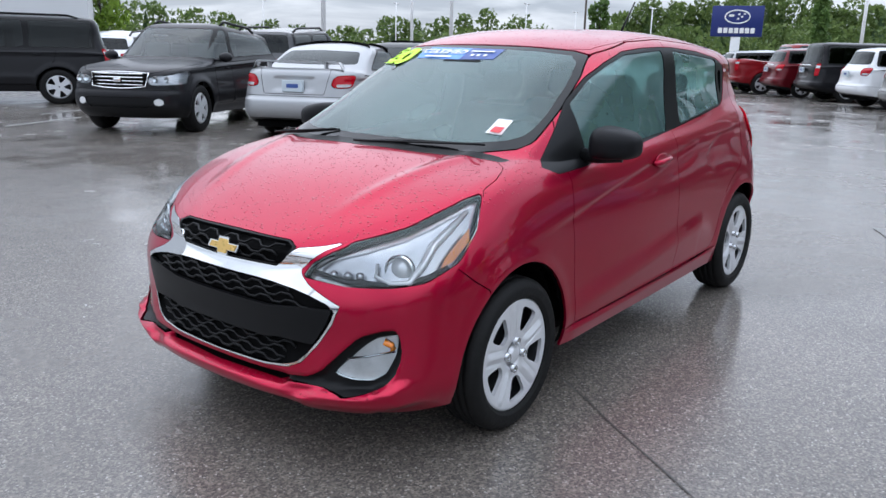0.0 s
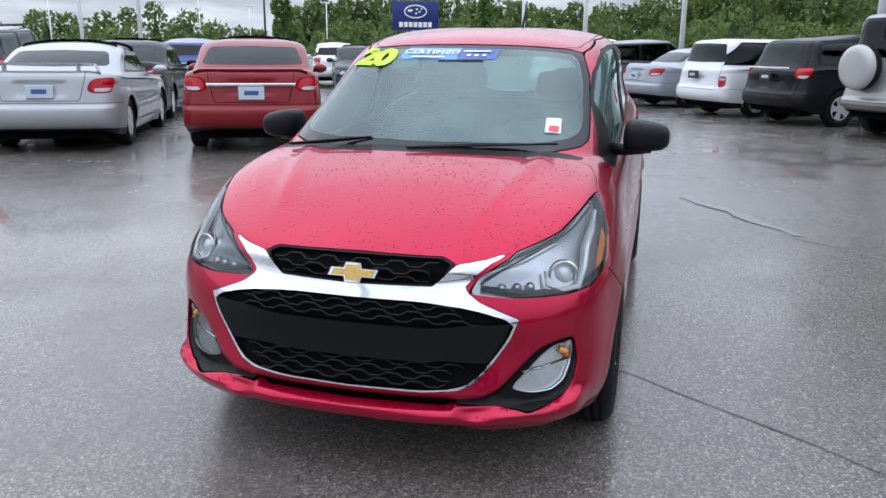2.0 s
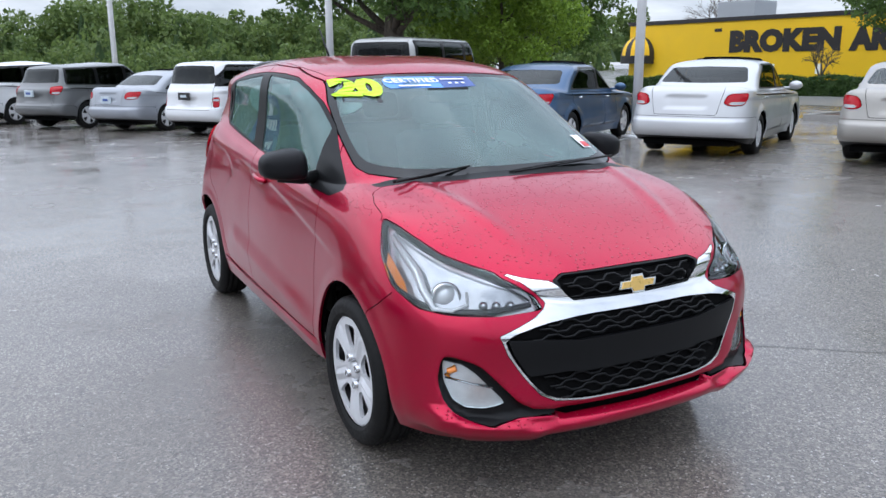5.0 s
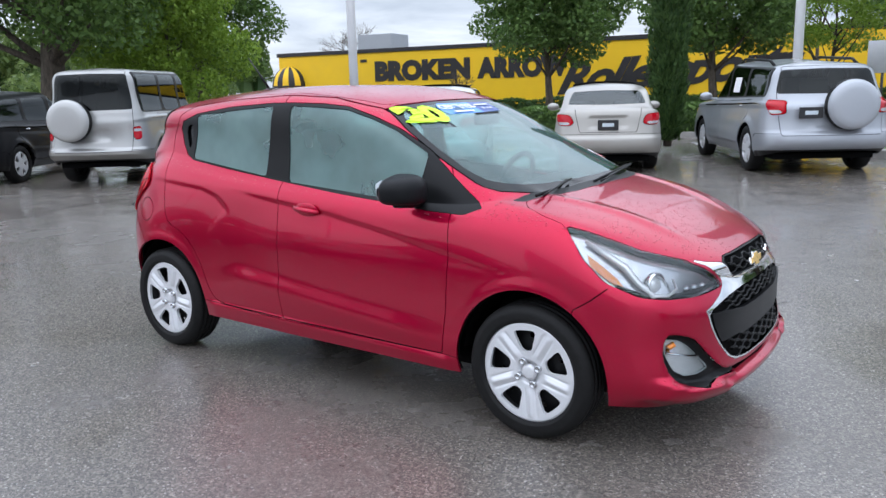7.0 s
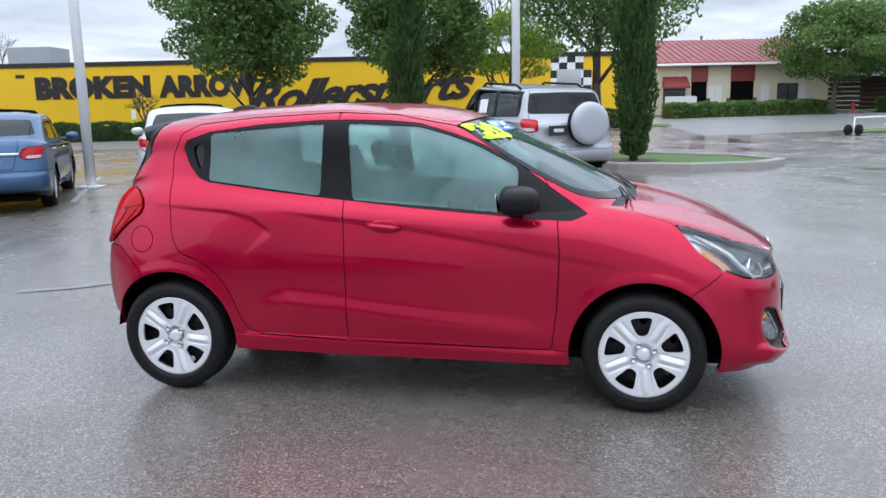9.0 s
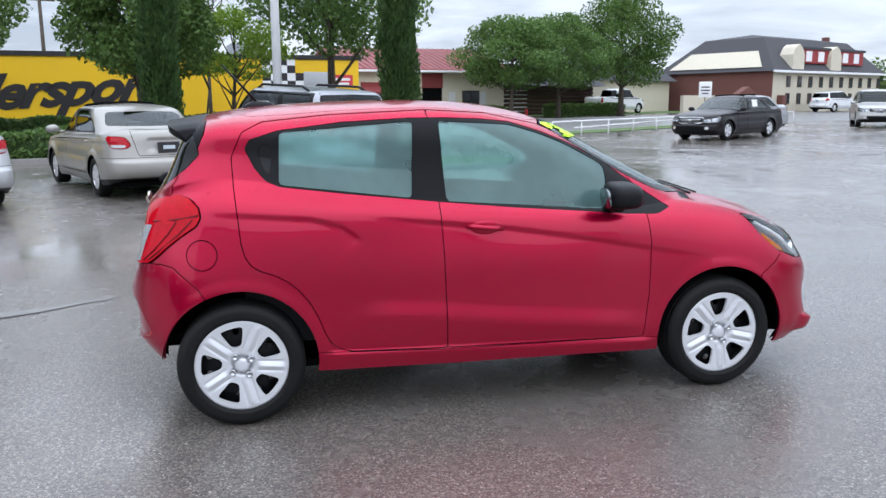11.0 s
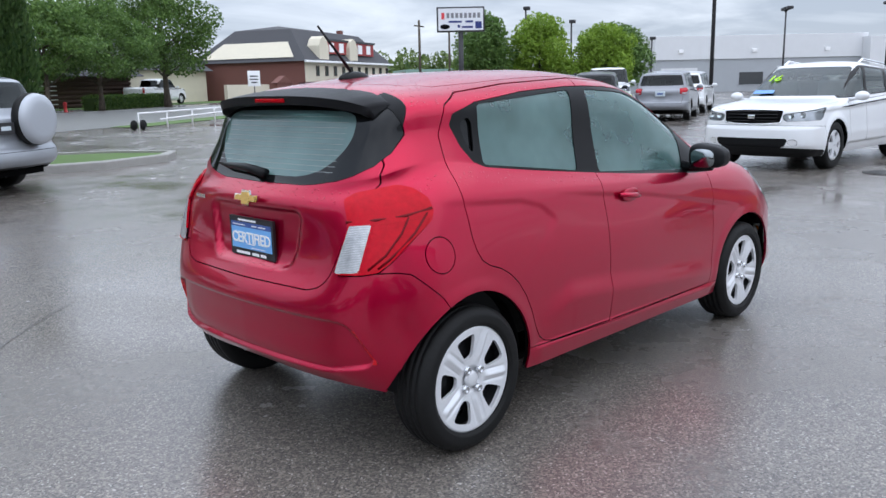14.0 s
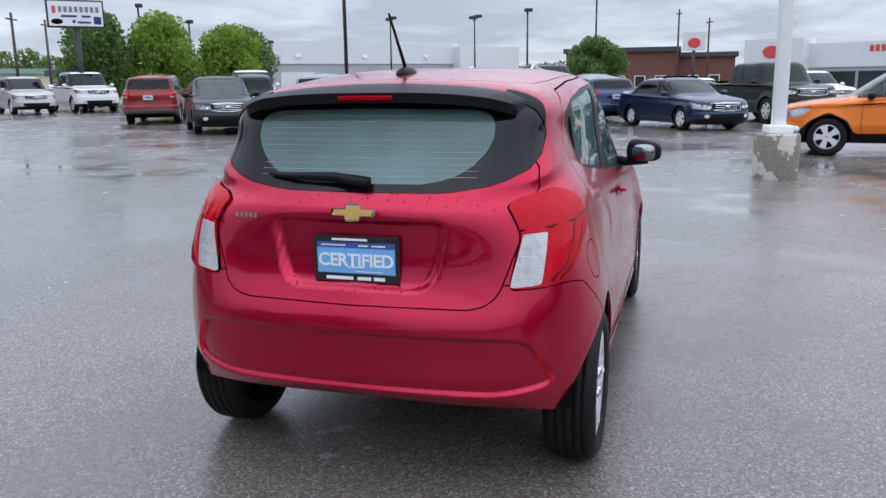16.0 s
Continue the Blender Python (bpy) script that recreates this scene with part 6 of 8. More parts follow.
    if bed:
        sh.cut("bed", "top", [(gx - .06, -1), (gx - .06, .80 * w), (r + .14, .80 * w), (r + .14, -1)], lambda c, n: (n[:, 2] > .6) & (c[:, 2] > 1.0) & (c[:, 2] < 1.4), .002)
    for a in (ax, -ax):
        sh.cut("hole", "side", [(a + arch * math.cos(q / 5), k.tyre + arch * math.sin(q / 5)) for q in range(31)], lambda c, n: c[:, 1] > .55 * w, 0)
    front_x = lambda q, z: float(sh.v[np.argmin((sh.v[:, 1] - abs(q)) ** 2 + (sh.v[:, 2] - z) ** 2 + np.where(sh.v[:, 0] < ax, 9, 0)), 0])
    sh.rim = [(front_x(q, z) + .004, q, z) for q, z in ((-.50 * w, hz + .055), (-.25 * w, hz + .065), (0, hz + .07), (.25 * w, hz + .065), (.50 * w, hz + .055), (.47 * w, hz - .13), (.24 * w, hz - .15), (0, hz - .155), (-.24 * w, hz - .15), (-.47 * w, hz - .13))]
    sh.bowls = []
    for share in (.62, .80):
        i = int(np.argmin((sh.v[:, 1] - share * w) ** 2 + (sh.v[:, 2] - hz + .02) ** 2 + np.where(sh.v[:, 0] < ax, 9, 0)))
        sh.bowls.append(sh.v[i] - .022 * sh.n[i])
    SHELLS[key] = (sh, seam, zb, w0, t0, t1, hz, upright, tz, gx, gz, ax, arch, bed)
    return SHELLS[key]


def vehicle(name, label, category, k, colour, x, y, heading, metal=.4, clad=None, spokes=5, bright=True, rails=False, spare=None, wing=False,
            plate_front=False, plate=PLATEWHITE, lamp_low=0.0, tall=1.0, glass=None, chrome_bar=False, sticker=False, bars_of=None, year=""):
    """A parked vehicle: body shell cut into doors, hood, windows and lamps, with wheels and fittings."""
    paint = paint_of(colour, metal)
    glass = glass or DARKGLASS
    root = tagged(new(name), label, category, "parked vehicles in the lot")
    f, r, w, h, b0, b1 = k.front, k.front - k.length, k.width / 2, k.height, k.belt[0], k.belt[1]
    sh, seam, zb, w0, t0, t1, hz, upright, tz, gx, gz, ax, arch, bed = kind_shell(k, clad is not None, lamp_low)
    sh.make("body", "body", paint, root)
    sh.make("hood", "hood", paint, root)
    for tag in ("front_valance", "rear_valance"):
        sh.make(tag, tag, BLACK, root, "black plastic lower valance")
    for tag, nm in (("tailgate", "tailgate"), ("gate_top", "roof_spoiler"), ("boot_lid", "boot_lid"), ("rear_bumper", "rear_bumper"), ("front_bumper", "front_bumper")):
        sh.make(nm, tag, paint, root)
    for s in (1, -1):
        for tag in ("front_door", "rear_door"):
            d = sh.make("door", tag, paint, root, sides=(s,))
            if d:
                dx0 = (seam + .12) if tag == "front_door" else (-ax + .30)
                zz = zb(dx0) - .10
                part("door_handle", tube([(dx0, s * (.955 * w), zz), (dx0 + .07, s * (.955 * w + .035), zz), (dx0 + .16, s * (.955 * w), zz)], .014, 6), CHROME if chrome_bar else paint, d)
        sh.make("window_trim", "trim", BLACK, root, sides=(s,), lip=0)
        sh.make("side_window", "side_window", glass, root, "dark side glass", sides=(s,), lip=0, inset=.004)
        lamp = sh.make("headlamp", "headlamp", LAMPGLASS, root, sides=(s,), lip=.006)
        if lamp:
            sh.make("lamp_housing", "headlamp", LAMPDARK, lamp, sides=(s,), lip=0, inset=.028)
            for p in sh.bowls:
                bowl = lathe([(.0001, .0), (.022, .006), (.040, .018), (.046, .018)], 14)
                bmesh.ops.transform(bowl, matrix=Matrix.Translation((p[0], s * p[1], p[2])) @ pose(0, 0, 0, 0, 0, -90), verts=bowl.verts)
                part("lamp_bowl", bowl, CHROME, lamp)
        lamp = sh.make("tail_lamp", "tail_lamp", TAILDARK, root, "dark red edged tail lamp", sides=(s,), inset=-.006)
        if lamp:
            sh.make("tail_lens", "tail_lens", TAILRED, lamp, sides=(s,), lip=.004, inset=-.009)
            sh.make("clear_lens", "tail_clear", RIBBED, lamp, sides=(s,), lip=.004, inset=-.010)
        sh.make("fog_lamp", "fog_lamp", LAMPWHITE, root, sides=(s,), lip=.01, inset=.006)
    sh.make("windshield", "windshield", GLASS if glass is GLASS else DARKGLASS, root, lip=0, inset=.003)
    sh.make("rear_window", "rear_glass", glass, root, lip=0, inset=.003)
    sh.make("cladding", "cladding", clad or BLACK, root)
    sh.make("grille", "grille", GAP, root, lip=.02, inset=.018)
    sh.make("lower_grille", "lower_intake", BLACK, root, inset=.012)
    if bed:
        sh.make("bed_floor", "bed", GAP, root, lip=0, inset=.34)
    skin_tags = [t for t in set(sh.tag) if t not in ("hole", "side_window", "windshield", "rear_glass", "bed")]
    sh.make("inner_skin", skin_tags, GAP, root, lip=0, inset=.035)
    part("floor_pan", box(r + .3, f - .3, -.78 * w, .78 * w, k.clear - .02, k.clear + .06), GAP, root, "", False)
    for a in (1, -1):
        part("wheel_housing", box(a * ax - arch, a * ax + arch, -.80 * w, .80 * w, k.tyre, k.tyre + arch * .99), GAP, root, "", False)
    for sx in (.32, -.55):
        for sy in (.38, -.38):
            part("seat", box(sx - .10, sx + .04, sy - .22, sy + .22, .6, h - .32, .05), SEAT, root)
    # bars of the grille, plate, mirrors
    bm = bmesh.new()
    for i in range(4):
        z = hz + .045 - .05 * i
        add_tube(bm, [(f - .035 - .10 * (abs(q) / w) ** 2, q, z) for q in np.linspace(-.42 * w, .42 * w, 9)], .010, 5)
    part("grille_bar", bm, bars_of or CHROME, root)
    part("grille_surround", tube(sh.rim, .011, 6, True), CHROME, root, "chrome grille surround")
    part("front_badge", box(f - .03, f + .004, -.055, .055, hz - .07, hz - .01, .008), CHROME, root, "plain oval badge")
    if plate:
        pz = .78 if not upright else max(.82, gz - .22)
        px = r - .005 if pz < .66 else (r + .04 if not upright else .5 * (r + k.deck[0]) - .03)
        py = .33 if spare else 0
        pl = part("number_plate", box(px - .035, px + .01, py - .16, py + .16, pz - .085, pz + .075, .004), FRAMEBLACK if plate is not PLATEWHITE else PLATEWHITE, root, "", False)
        part("plate_print", box(px - .038, px - .036, py - .09, py + .09, pz - .03, pz + .025), PLATEWHITE if plate is not PLATEWHITE else NAVYBANNER, pl, "", False)
    if plate_front:
        part("front_plate", box(f - .01, f + .02, -.16, .16, .46, .58, .004), plate or PLATEWHITE, root, "", False)
    for s in (1, -1):
        mx = w0 - .02
        bm = bmesh.new()
        bmesh.ops.create_uvsphere(bm, u_segments=14, v_segments=9, radius=1, matrix=Matrix.Translation((mx, s * (w + .10), b0 + .10)) @ Matrix.Diagonal((.075, .115, .075, 1)))
        add_tube(bm, [(mx, s * w * .86, b0 + .05), (mx, s * (w + .05), b0 + .06)], .025, 6)
        part("door_mirror", bm, BLACK if clad is BLACK else paint, root)
        if rails:
            zr = h + .015
            bm = tube([(t0 - .25, s * .66 * w, h - .05), (t0 - .40, s * .66 * w, zr), (t1 + .45, s * .66 * w, zr - .75 * k.droop), (t1 + .25, s * .66 * w, h - .05 - k.droop)], .022, 8)
            part("roof_rail", bm, rails if rails is not True else BLACK, root)
    if chrome_bar:
        zc = tz - .14 if not upright else gz - .06
        part("chrome_strip", box((k.deck[0] if upright else r + .095) - .045, (k.deck[0] if upright else r + .095) - .01, -.62 * w, .62 * w, zc - .018, zc + .018, .006), CHROME, root)
    if wing:
        rise = .13 if wing == "raised" else .035
        rows = []
        for q in np.linspace(-1, 1, 21):
            e = max(0, (abs(q) - .86) / .14)
            xb, zb_, yb = r + .13 + .16 * q * q * .5, tz + rise * (1 - e ** 2) - .01, .80 * w * q
            rows.append([(xb + .16, yb, zb_ + .012), (xb + .10, yb, zb_ + .026), (xb + .03, yb, zb_ + .026), (xb, yb, zb_ + .030), (xb, yb, zb_ + .012), (xb + .05, yb, zb_), (xb + .14, yb, zb_)])
        blade = part("rear_wing", loft(rows), paint, root, "body-coloured rear wing")
        for s in (1, -1):
            part("wing_post", box(r + .18, r + .28, s * .5 * w - .015, s * .5 * w + .015, tz - .04, tz + rise, .005), paint, blade)
    if spare:
        bm = lathe([(.0001, .13), (.22, .135), (.30, .12), (.345, .085), (.355, .03), (.355, -.05), (.33, -.07), (.0001, -.07)], 40)
        bmesh.ops.transform(bm, matrix=pose(k.deck[0] - .11, -.22 if spare == "right" else .30, gz - .12, 0, 0, 90), verts=bm.verts)
        part("spare_wheel_cover", bm, spare_paint(colour), root, "hard cover over the spare wheel")
        part("spare_wheel_tread", lathe_at(.362, .075, pose(k.deck[0] - .085, -.22 if spare == "right" else .30, gz - .12, 0, 0, 90)), RUBBER, root)
    if year:
        on_screen = lambda q, z: Vector((sh.v[np.argmin((sh.v[:, 1] - abs(q)) ** 2 + (sh.v[:, 2] - z) ** 2 + np.where(sh.v[:, 0] < k.roof_f - .1, 9, 0)), 0] + .02, q, z))
        lo, hi = on_screen(-.5 * w, h - .36), on_screen(-.5 * w, h - .20)
        up = (hi - lo).normalized()
        bm = letters(year, .24, .001, .1, .95, .008)
        for v in bm.verts:
            v.co = (lo + hi) / 2 + Vector((.015 - .10 * abs(v.co.x), v.co.x, 0)) + up * v.co.y
        part("year_sticker", bm, LIME, root, "lime green year numerals on the windshield", False)
        bm = bmesh.new()
        lo = on_screen(-.5 * w, h - .50)
        bm.faces.new([bm.verts.new(lo + Vector((.02, q, 0)) + up * z) for q, z in ((-.17, -.05), (.17, -.05), (.17, .05), (-.17, .05))])
        part("windshield_banner", bm, BLUEBANNER, root, "blue banner film", False)
    if sticker:
        sheet = bmesh.new()
        rows = [[sheet.verts.new((x, sh.v[np.argmin((sh.v[:, 0] - x) ** 2 + (sh.v[:, 2] - z) ** 2 + np.where(sh.v[:, 1] < .3, 9, 0)), 1] + .008, z)) for x in (-.58, -.24)] for z in (zb(-.4) + .12, zb(-.4) + .36)]
        sheet.faces.new((rows[0][0], rows[0][1], rows[1][1], rows[1][0]))
        part("window_sheet", sheet, WHITE, root, "white price sheet in the side window", False)
    for a in (ax, -ax):
        for s in (1, -1):
            wheel = put("wheel", None, root)
            wheel.matrix_basis = pose(a, s * (w - .125), k.tyre, 0, 0, 0 if s > 0 else 180)
            for nm, me in road_wheel(k.tyre, spokes, bright):
                put(nm, me, wheel)
    zf, zr = [ground_z(x + e * ax * math.cos(radians(heading)), y + e * ax * math.sin(radians(heading))) for e in (1, -1)]
    root.matrix_basis = pose(x, y, (zf + zr) / 2, 0, -math.degrees(math.atan2(zf - zr, k.base)), heading) @ Matrix.Diagonal((1, 1, tall, 1))
    return root


def spare_paint(colour):
    return paint_of(tuple(min(1, c * 1.15) for c in colour), .2)


def lathe_at(radius, half, m):
    bm = lathe([(radius - .02, half), (radius, half * .6), (radius, -half * .6), (radius - .02, -half)], 36)
    bmesh.ops.transform(bm, matrix=m, verts=bm.verts)
    return bm


SILVER, WHITEP, BLACKP, GREYP, REDP, MAROON = (.40, .41, .42), (.75, .76, .77), (.010, .010, .012), (.10, .105, .11), (.21, .006, .010), (.12, .006, .011)
vehicle("parked_car", "silver two-door coupe with a rear wing, parked nose in", "car", COUPE, SILVER, -6.45, -7.6, 205, wing="raised")
vehicle("parked_car", "red sedan with a chrome boot strip, parked nose in", "car", SEDAN, REDP, -7.45, -5.25, 206, .1, chrome_bar=True, wing=True)
vehicle("parked_car", "black sedan parked nose in beside a red one", "car", SEDAN, BLACKP, -10.5, -9.6, 205)
vehicle("parked_suv", "blue crossover parked at the back of the row", "car", CROSS, (.02, .05, .20), -17.2, -12.5, 205)
vehicle("parked_car", "dark grey sedan facing out of its bay", "car", SEDAN, (.03, .033, .037), -21.2, -8.8, 24, plate_front=True)
vehicle("parked_suv", "white crossover behind a dark sedan", "car", CROSS, WHITEP, -25.5, -11.5, 205, .1)
vehicle("parked_suv", "black wagon with roof rails facing out of its bay", "car", CROSS, BLACKP, -4.83, -9.78, 27.6, rails=True, tall=1.04, glass=GLASS)
vehicle("parked_suv", "large black crossover standing side on", "car", BIGSUV, BLACKP, -4.2, -16.3, 333, rails=True, tall=.95)
vehicle("parked_suv", "white crossover with roof rails behind a black one", "car", CROSS, WHITEP, -8.3, -17.6, 222, .1, rails=True)
vehicle("parked_suv", "dark grey wagon with roof rails, rear to the lane", "car", SUV, (.06, .062, .065), -9.0, -11.7, 205, rails=True)
vehicle("parked_suv", "silver boxy off-roader with a covered spare wheel", "car", BOXSUV, (.40, .40, .39), -11.45, 6.05, 125, .5, clad=paint_of((.26, .25, .23), .3), spare="left", plate=FRAMEBLACK)
vehicle("parked_car", "steel blue sedan parked nose in", "car", SEDAN, (.05, .105, .20), -8.92, 7.45, 120.7, .5, chrome_bar=True, plate=None)
vehicle("parked_car", "white silver sedan parked nose in with no plate", "car", SEDAN, (.56, .57, .58), -6.4, 9.25, 119, .3, plate=None)
vehicle("parked_car", "champagne silver small sedan parked nose in", "car", SMALLSEDAN, (.37, .355, .325), -3.55, 10.4, 116, .4, plate=FRAMEBLACK, glass=GLASS)
vehicle("parked_suv", "silver compact off-roader with roof rails and a covered spare wheel", "car", SUV, (.36, .38, .41), -.71, 11.17, 122, .4, rails=True, spare="right", plate=FRAMEBLACK, sticker=True)
vehicle("parked_suv", "black crossover with a chrome tailgate bar", "car", SUV, BLACKP, -14.05, 4.8, 123, chrome_bar=True, plate=FRAMEBLACK)
vehicle("parked_car", "white retro panel wagon parked nose in", "car", PANEL, WHITEP, -15.9, 3.5, 123, .1, plate=FRAMEBLACK)
vehicle("parked_car", "silver grey sedan between two taller cars", "car", SEDAN, (.33, .35, .38), -18.6, 2.2, 123)
vehicle("parked_suv", "grey crossover parked nose in", "car", SUV, (.16, .165, .165), -20.9, .5, 125)
vehicle("parked_suv", "white off-roader parked nose in", "car", SUV, WHITEP, -24.0, -1.2, 125, .1, tall=1.05)
vehicle("parked_suv", "large black off-roader parked nose in", "car", BIGSUV, BLACKP, -27.2, -3.0, 125, chrome_bar=True)
vehicle("parked_suv", "dark red crossover parked nose in", "car", SUV, MAROON, -28.8, -4.9, 125, chrome_bar=True, tall=1.05)
vehicle("pickup_truck", "red pickup truck with an open bed", "truck", PICKUP, REDP, -30.6, -6.4, 125, .1)
vehicle("parked_suv", "silver crossover at the end of the row", "car", SUV, SILVER, -34.3, -8.6, 125)
vehicle("parked_suv", "pale silver wagon at the end of the row", "car", CROSS, SILVER, -37.6, -10.4, 125)
vehicle("parked_car", "dark brown sedan facing the lane", "car", SEDAN, (.02, .018, .02), 14.7, 21.4, 208, plate=None, glass=GLASS, sticker=True)
vehicle("parked_car", "silver sedan behind a dark one", "car", SEDAN, SILVER, 17.6, 25.2, 208)
vehicle("parked_suv", "silver off-roader with a slotted grille facing the lane", "car", SUV, (.45, .45, .43), 26.9, 28.8, 236, .3)
vehicle("pickup_truck", "white pickup truck with a black grille", "truck", PICKUP, WHITEP, 29.8, 28.0, 236, .1)
vehicle("parked_suv", "red crossover with grey lower cladding, rear to the lane", "car", SUV, (.21, .009, .010), 21.6, 17.6, 28, .1, clad=plain("grey_cladding", (.13, .12, .11), .6))
vehicle("parked_suv", "dark grey crossover with roof rails facing the lane", "car", CROSS, (.035, .04, .045), 17.2, 12.3, 218, clad=BLACK, rails=True, glass=GLASS)
vehicle("parked_suv", "black crossover with red tail lamps, rear to the lane", "car", SUV, (.02, .022, .025), 22.3, 14.2, 30)
vehicle("parked_suv", "silver crossover with rear to the lane", "car", SUV, (.25, .26, .28), 23.5, 11.9, 22)
vehicle("pickup_truck", "white pickup truck far down the lane", "truck", PICKUP, WHITEP, 29.0, 18.0, 212, .1)
vehicle("parked_suv", "white crossover far down the lane", "car", SUV, WHITEP, 29.0, 14.0, 20, .1)
vehicle("parked_suv", "pearl white crossover with a mesh grille facing the lane", "car", LONGSUV, (.78, .79, .80), 11.32, 2.45, 177, .1, clad=None, rails=CHROME, glass=GLASS, tall=.99, bars_of=GLOSSBLACK, year="16")
vehicle("pickup_truck", "black pickup truck parked beyond a white crossover", "truck", PICKUP, BLACKP, 23.4, 3.6, 190)
vehicle("parked_car", "dark blue sedan facing the lane", "car", SEDAN, (.016, .024, .065), 21.2, -.9, 213)
vehicle("pickup_truck", "dark green pickup truck facing the lane", "truck", PICKUP, (.018, .020, .017), 25.4, -3.6, 205, spokes=6)
vehicle("parked_suv", "blue crossover with rear to the lane", "car", CROSS, (.014, .03, .085), 25.5, 2.1, 25)
vehicle("parked_suv", "bright orange crossover with black cladding", "car", CROSS, (.72, .17, .012), 12.63, -4.95, 84, .1, clad=BLACK, rails=True, glass=GLASS)
vehicle("parked_car", "white sedan in a far row", "car", SEDAN, WHITEP, 31.5, -1.5, 205, .1)
vehicle("parked_suv", "grey crossover in a far row", "car", SUV, GREYP, 33.5, 3.0, 205)
vehicle("parked_suv", "white crossover in a far row", "car", SUV, WHITEP, 36.0, -6.5, 205, .1)
vehicle("pickup_truck", "white pickup truck parked across the street", "truck", PICKUP, WHITEP, 25.8, 55.9, 30, .1)
vehicle("parked_suv", "white crossover parked below a far building", "car", SUV, WHITEP, 45.0, 55.0, 20, .1)


# ---- trees and shrubs ----
def leaves_at(points, size, rng):
    """One bent leaf clump at each point, with a random turn and size."""
    n = len(points)
    a = rng.normal(size=(n, 3))
    a /= np.linalg.norm(a, axis=1, keepdims=True)
    b = np.cross(a, rng.normal(size=(n, 3)))
    b /= np.linalg.norm(b, axis=1, keepdims=True)
    c = np.cross(a, b)
    s = np.broadcast_to(size, (n,))[:, None] * rng.uniform(.6, 1.35, (n, 1))
    v = np.stack((points - a * s, points + b * s * .55 + c * s * .18, points + a * s, points - b * s * .55 + c * s * .18), 1).reshape(-1, 3)
    return v, np.arange(4 * n).reshape(n, 4)


def quads(name, v, f, material):
    """A mesh of loose quads from arrays."""
    me = bpy.data.meshes.new(name)
    me.vertices.add(len(v))
    me.vertices.foreach_set("co", np.asarray(v, np.float32).ravel())
    me.loops.add(len(f) * 4)
    me.loops.foreach_set("vertex_index", np.asarray(f, np.int32).ravel())
    me.polygons.add(len(f))
    me.polygons.foreach_set("loop_start", np.arange(0, 4 * len(f), 4, dtype=np.int32))
    me.update(calc_edges=True)
    me.materials.append(material)
    return me


def crown_mesh(blobs, count, size, rng, material, hollow=.55):
    """Leaves spread over overlapping clumps, denser towards their outsides."""
    b = np.array(blobs)
    vol = b[:, 3] * b[:, 4]
    k = b[rng.choice(len(b), count, p=vol / vol.sum())]
    d = rng.normal(size=(count, 3))
    d /= np.linalg.norm(d, axis=1, keepdims=True)
    d *= hollow + (1.06 - hollow) * rng.random((count, 1)) ** .6
    p = k[:, :3] + d * k[:, [3, 3, 4]]
    return quads("crown", *leaves_at(p, size, rng), material)


def tree(label, x, y, height, radius, low, leaves, size, material, seed, lobes=14, trunk=.16, lean=0.0, category="tree"):
    """A broad-leaved tree: tapered trunk, forking limbs and a ragged crown of leaf clumps."""
    rng = np.random.default_rng(seed)
    z0 = ground_z(x, y)
    root = tagged(new("tree"), label, category)
    root.matrix_basis = pose(x, y, z0)
    bm = bmesh.new()
    top = Vector((lean, 0, height * .8))
    spine = [Vector((lean * t ** 2 + .08 * math.sin(4 * t + seed), .08 * math.sin(5 * t + seed), height * .8 * t)) for t in np.linspace(0, 1, 8)]
    add_tube(bm, spine, [trunk * (1.35 - .35 * min(1, t * 6)) * (1 - .85 * t) for t in np.linspace(0, 1, 8)], 9)
    blobs = []
    for i in range(lobes):
        a = 2 * math.pi * (i * .618 + rng.random() * .15)
        t = (i + .5) / lobes
        zc = low + (height - low) * (.12 + .80 * t)
        env = math.sin(math.pi * min(.97, .16 + .84 * t)) ** .7
        reach = radius * env * rng.uniform(.45, .78)
        p = Vector((lean * t + reach * math.cos(a), reach * math.sin(a), zc))
        blobs.append((p.x, p.y, p.z, radius * rng.uniform(.28, .44), (height - low) * rng.uniform(.11, .19)))
        start = spine[min(7, 2 + int(5 * t))]
        mid = start.lerp(p, .5) + Vector((0, 0, -.05 * reach))
        add_tube(bm, [start, mid, p], [trunk * .34, trunk * .2, trunk * .07], 6)
    part("trunk", bm, BARK, root)
    put("crown", crown_mesh(blobs, leaves, size, rng, material, .35), root)
    return root


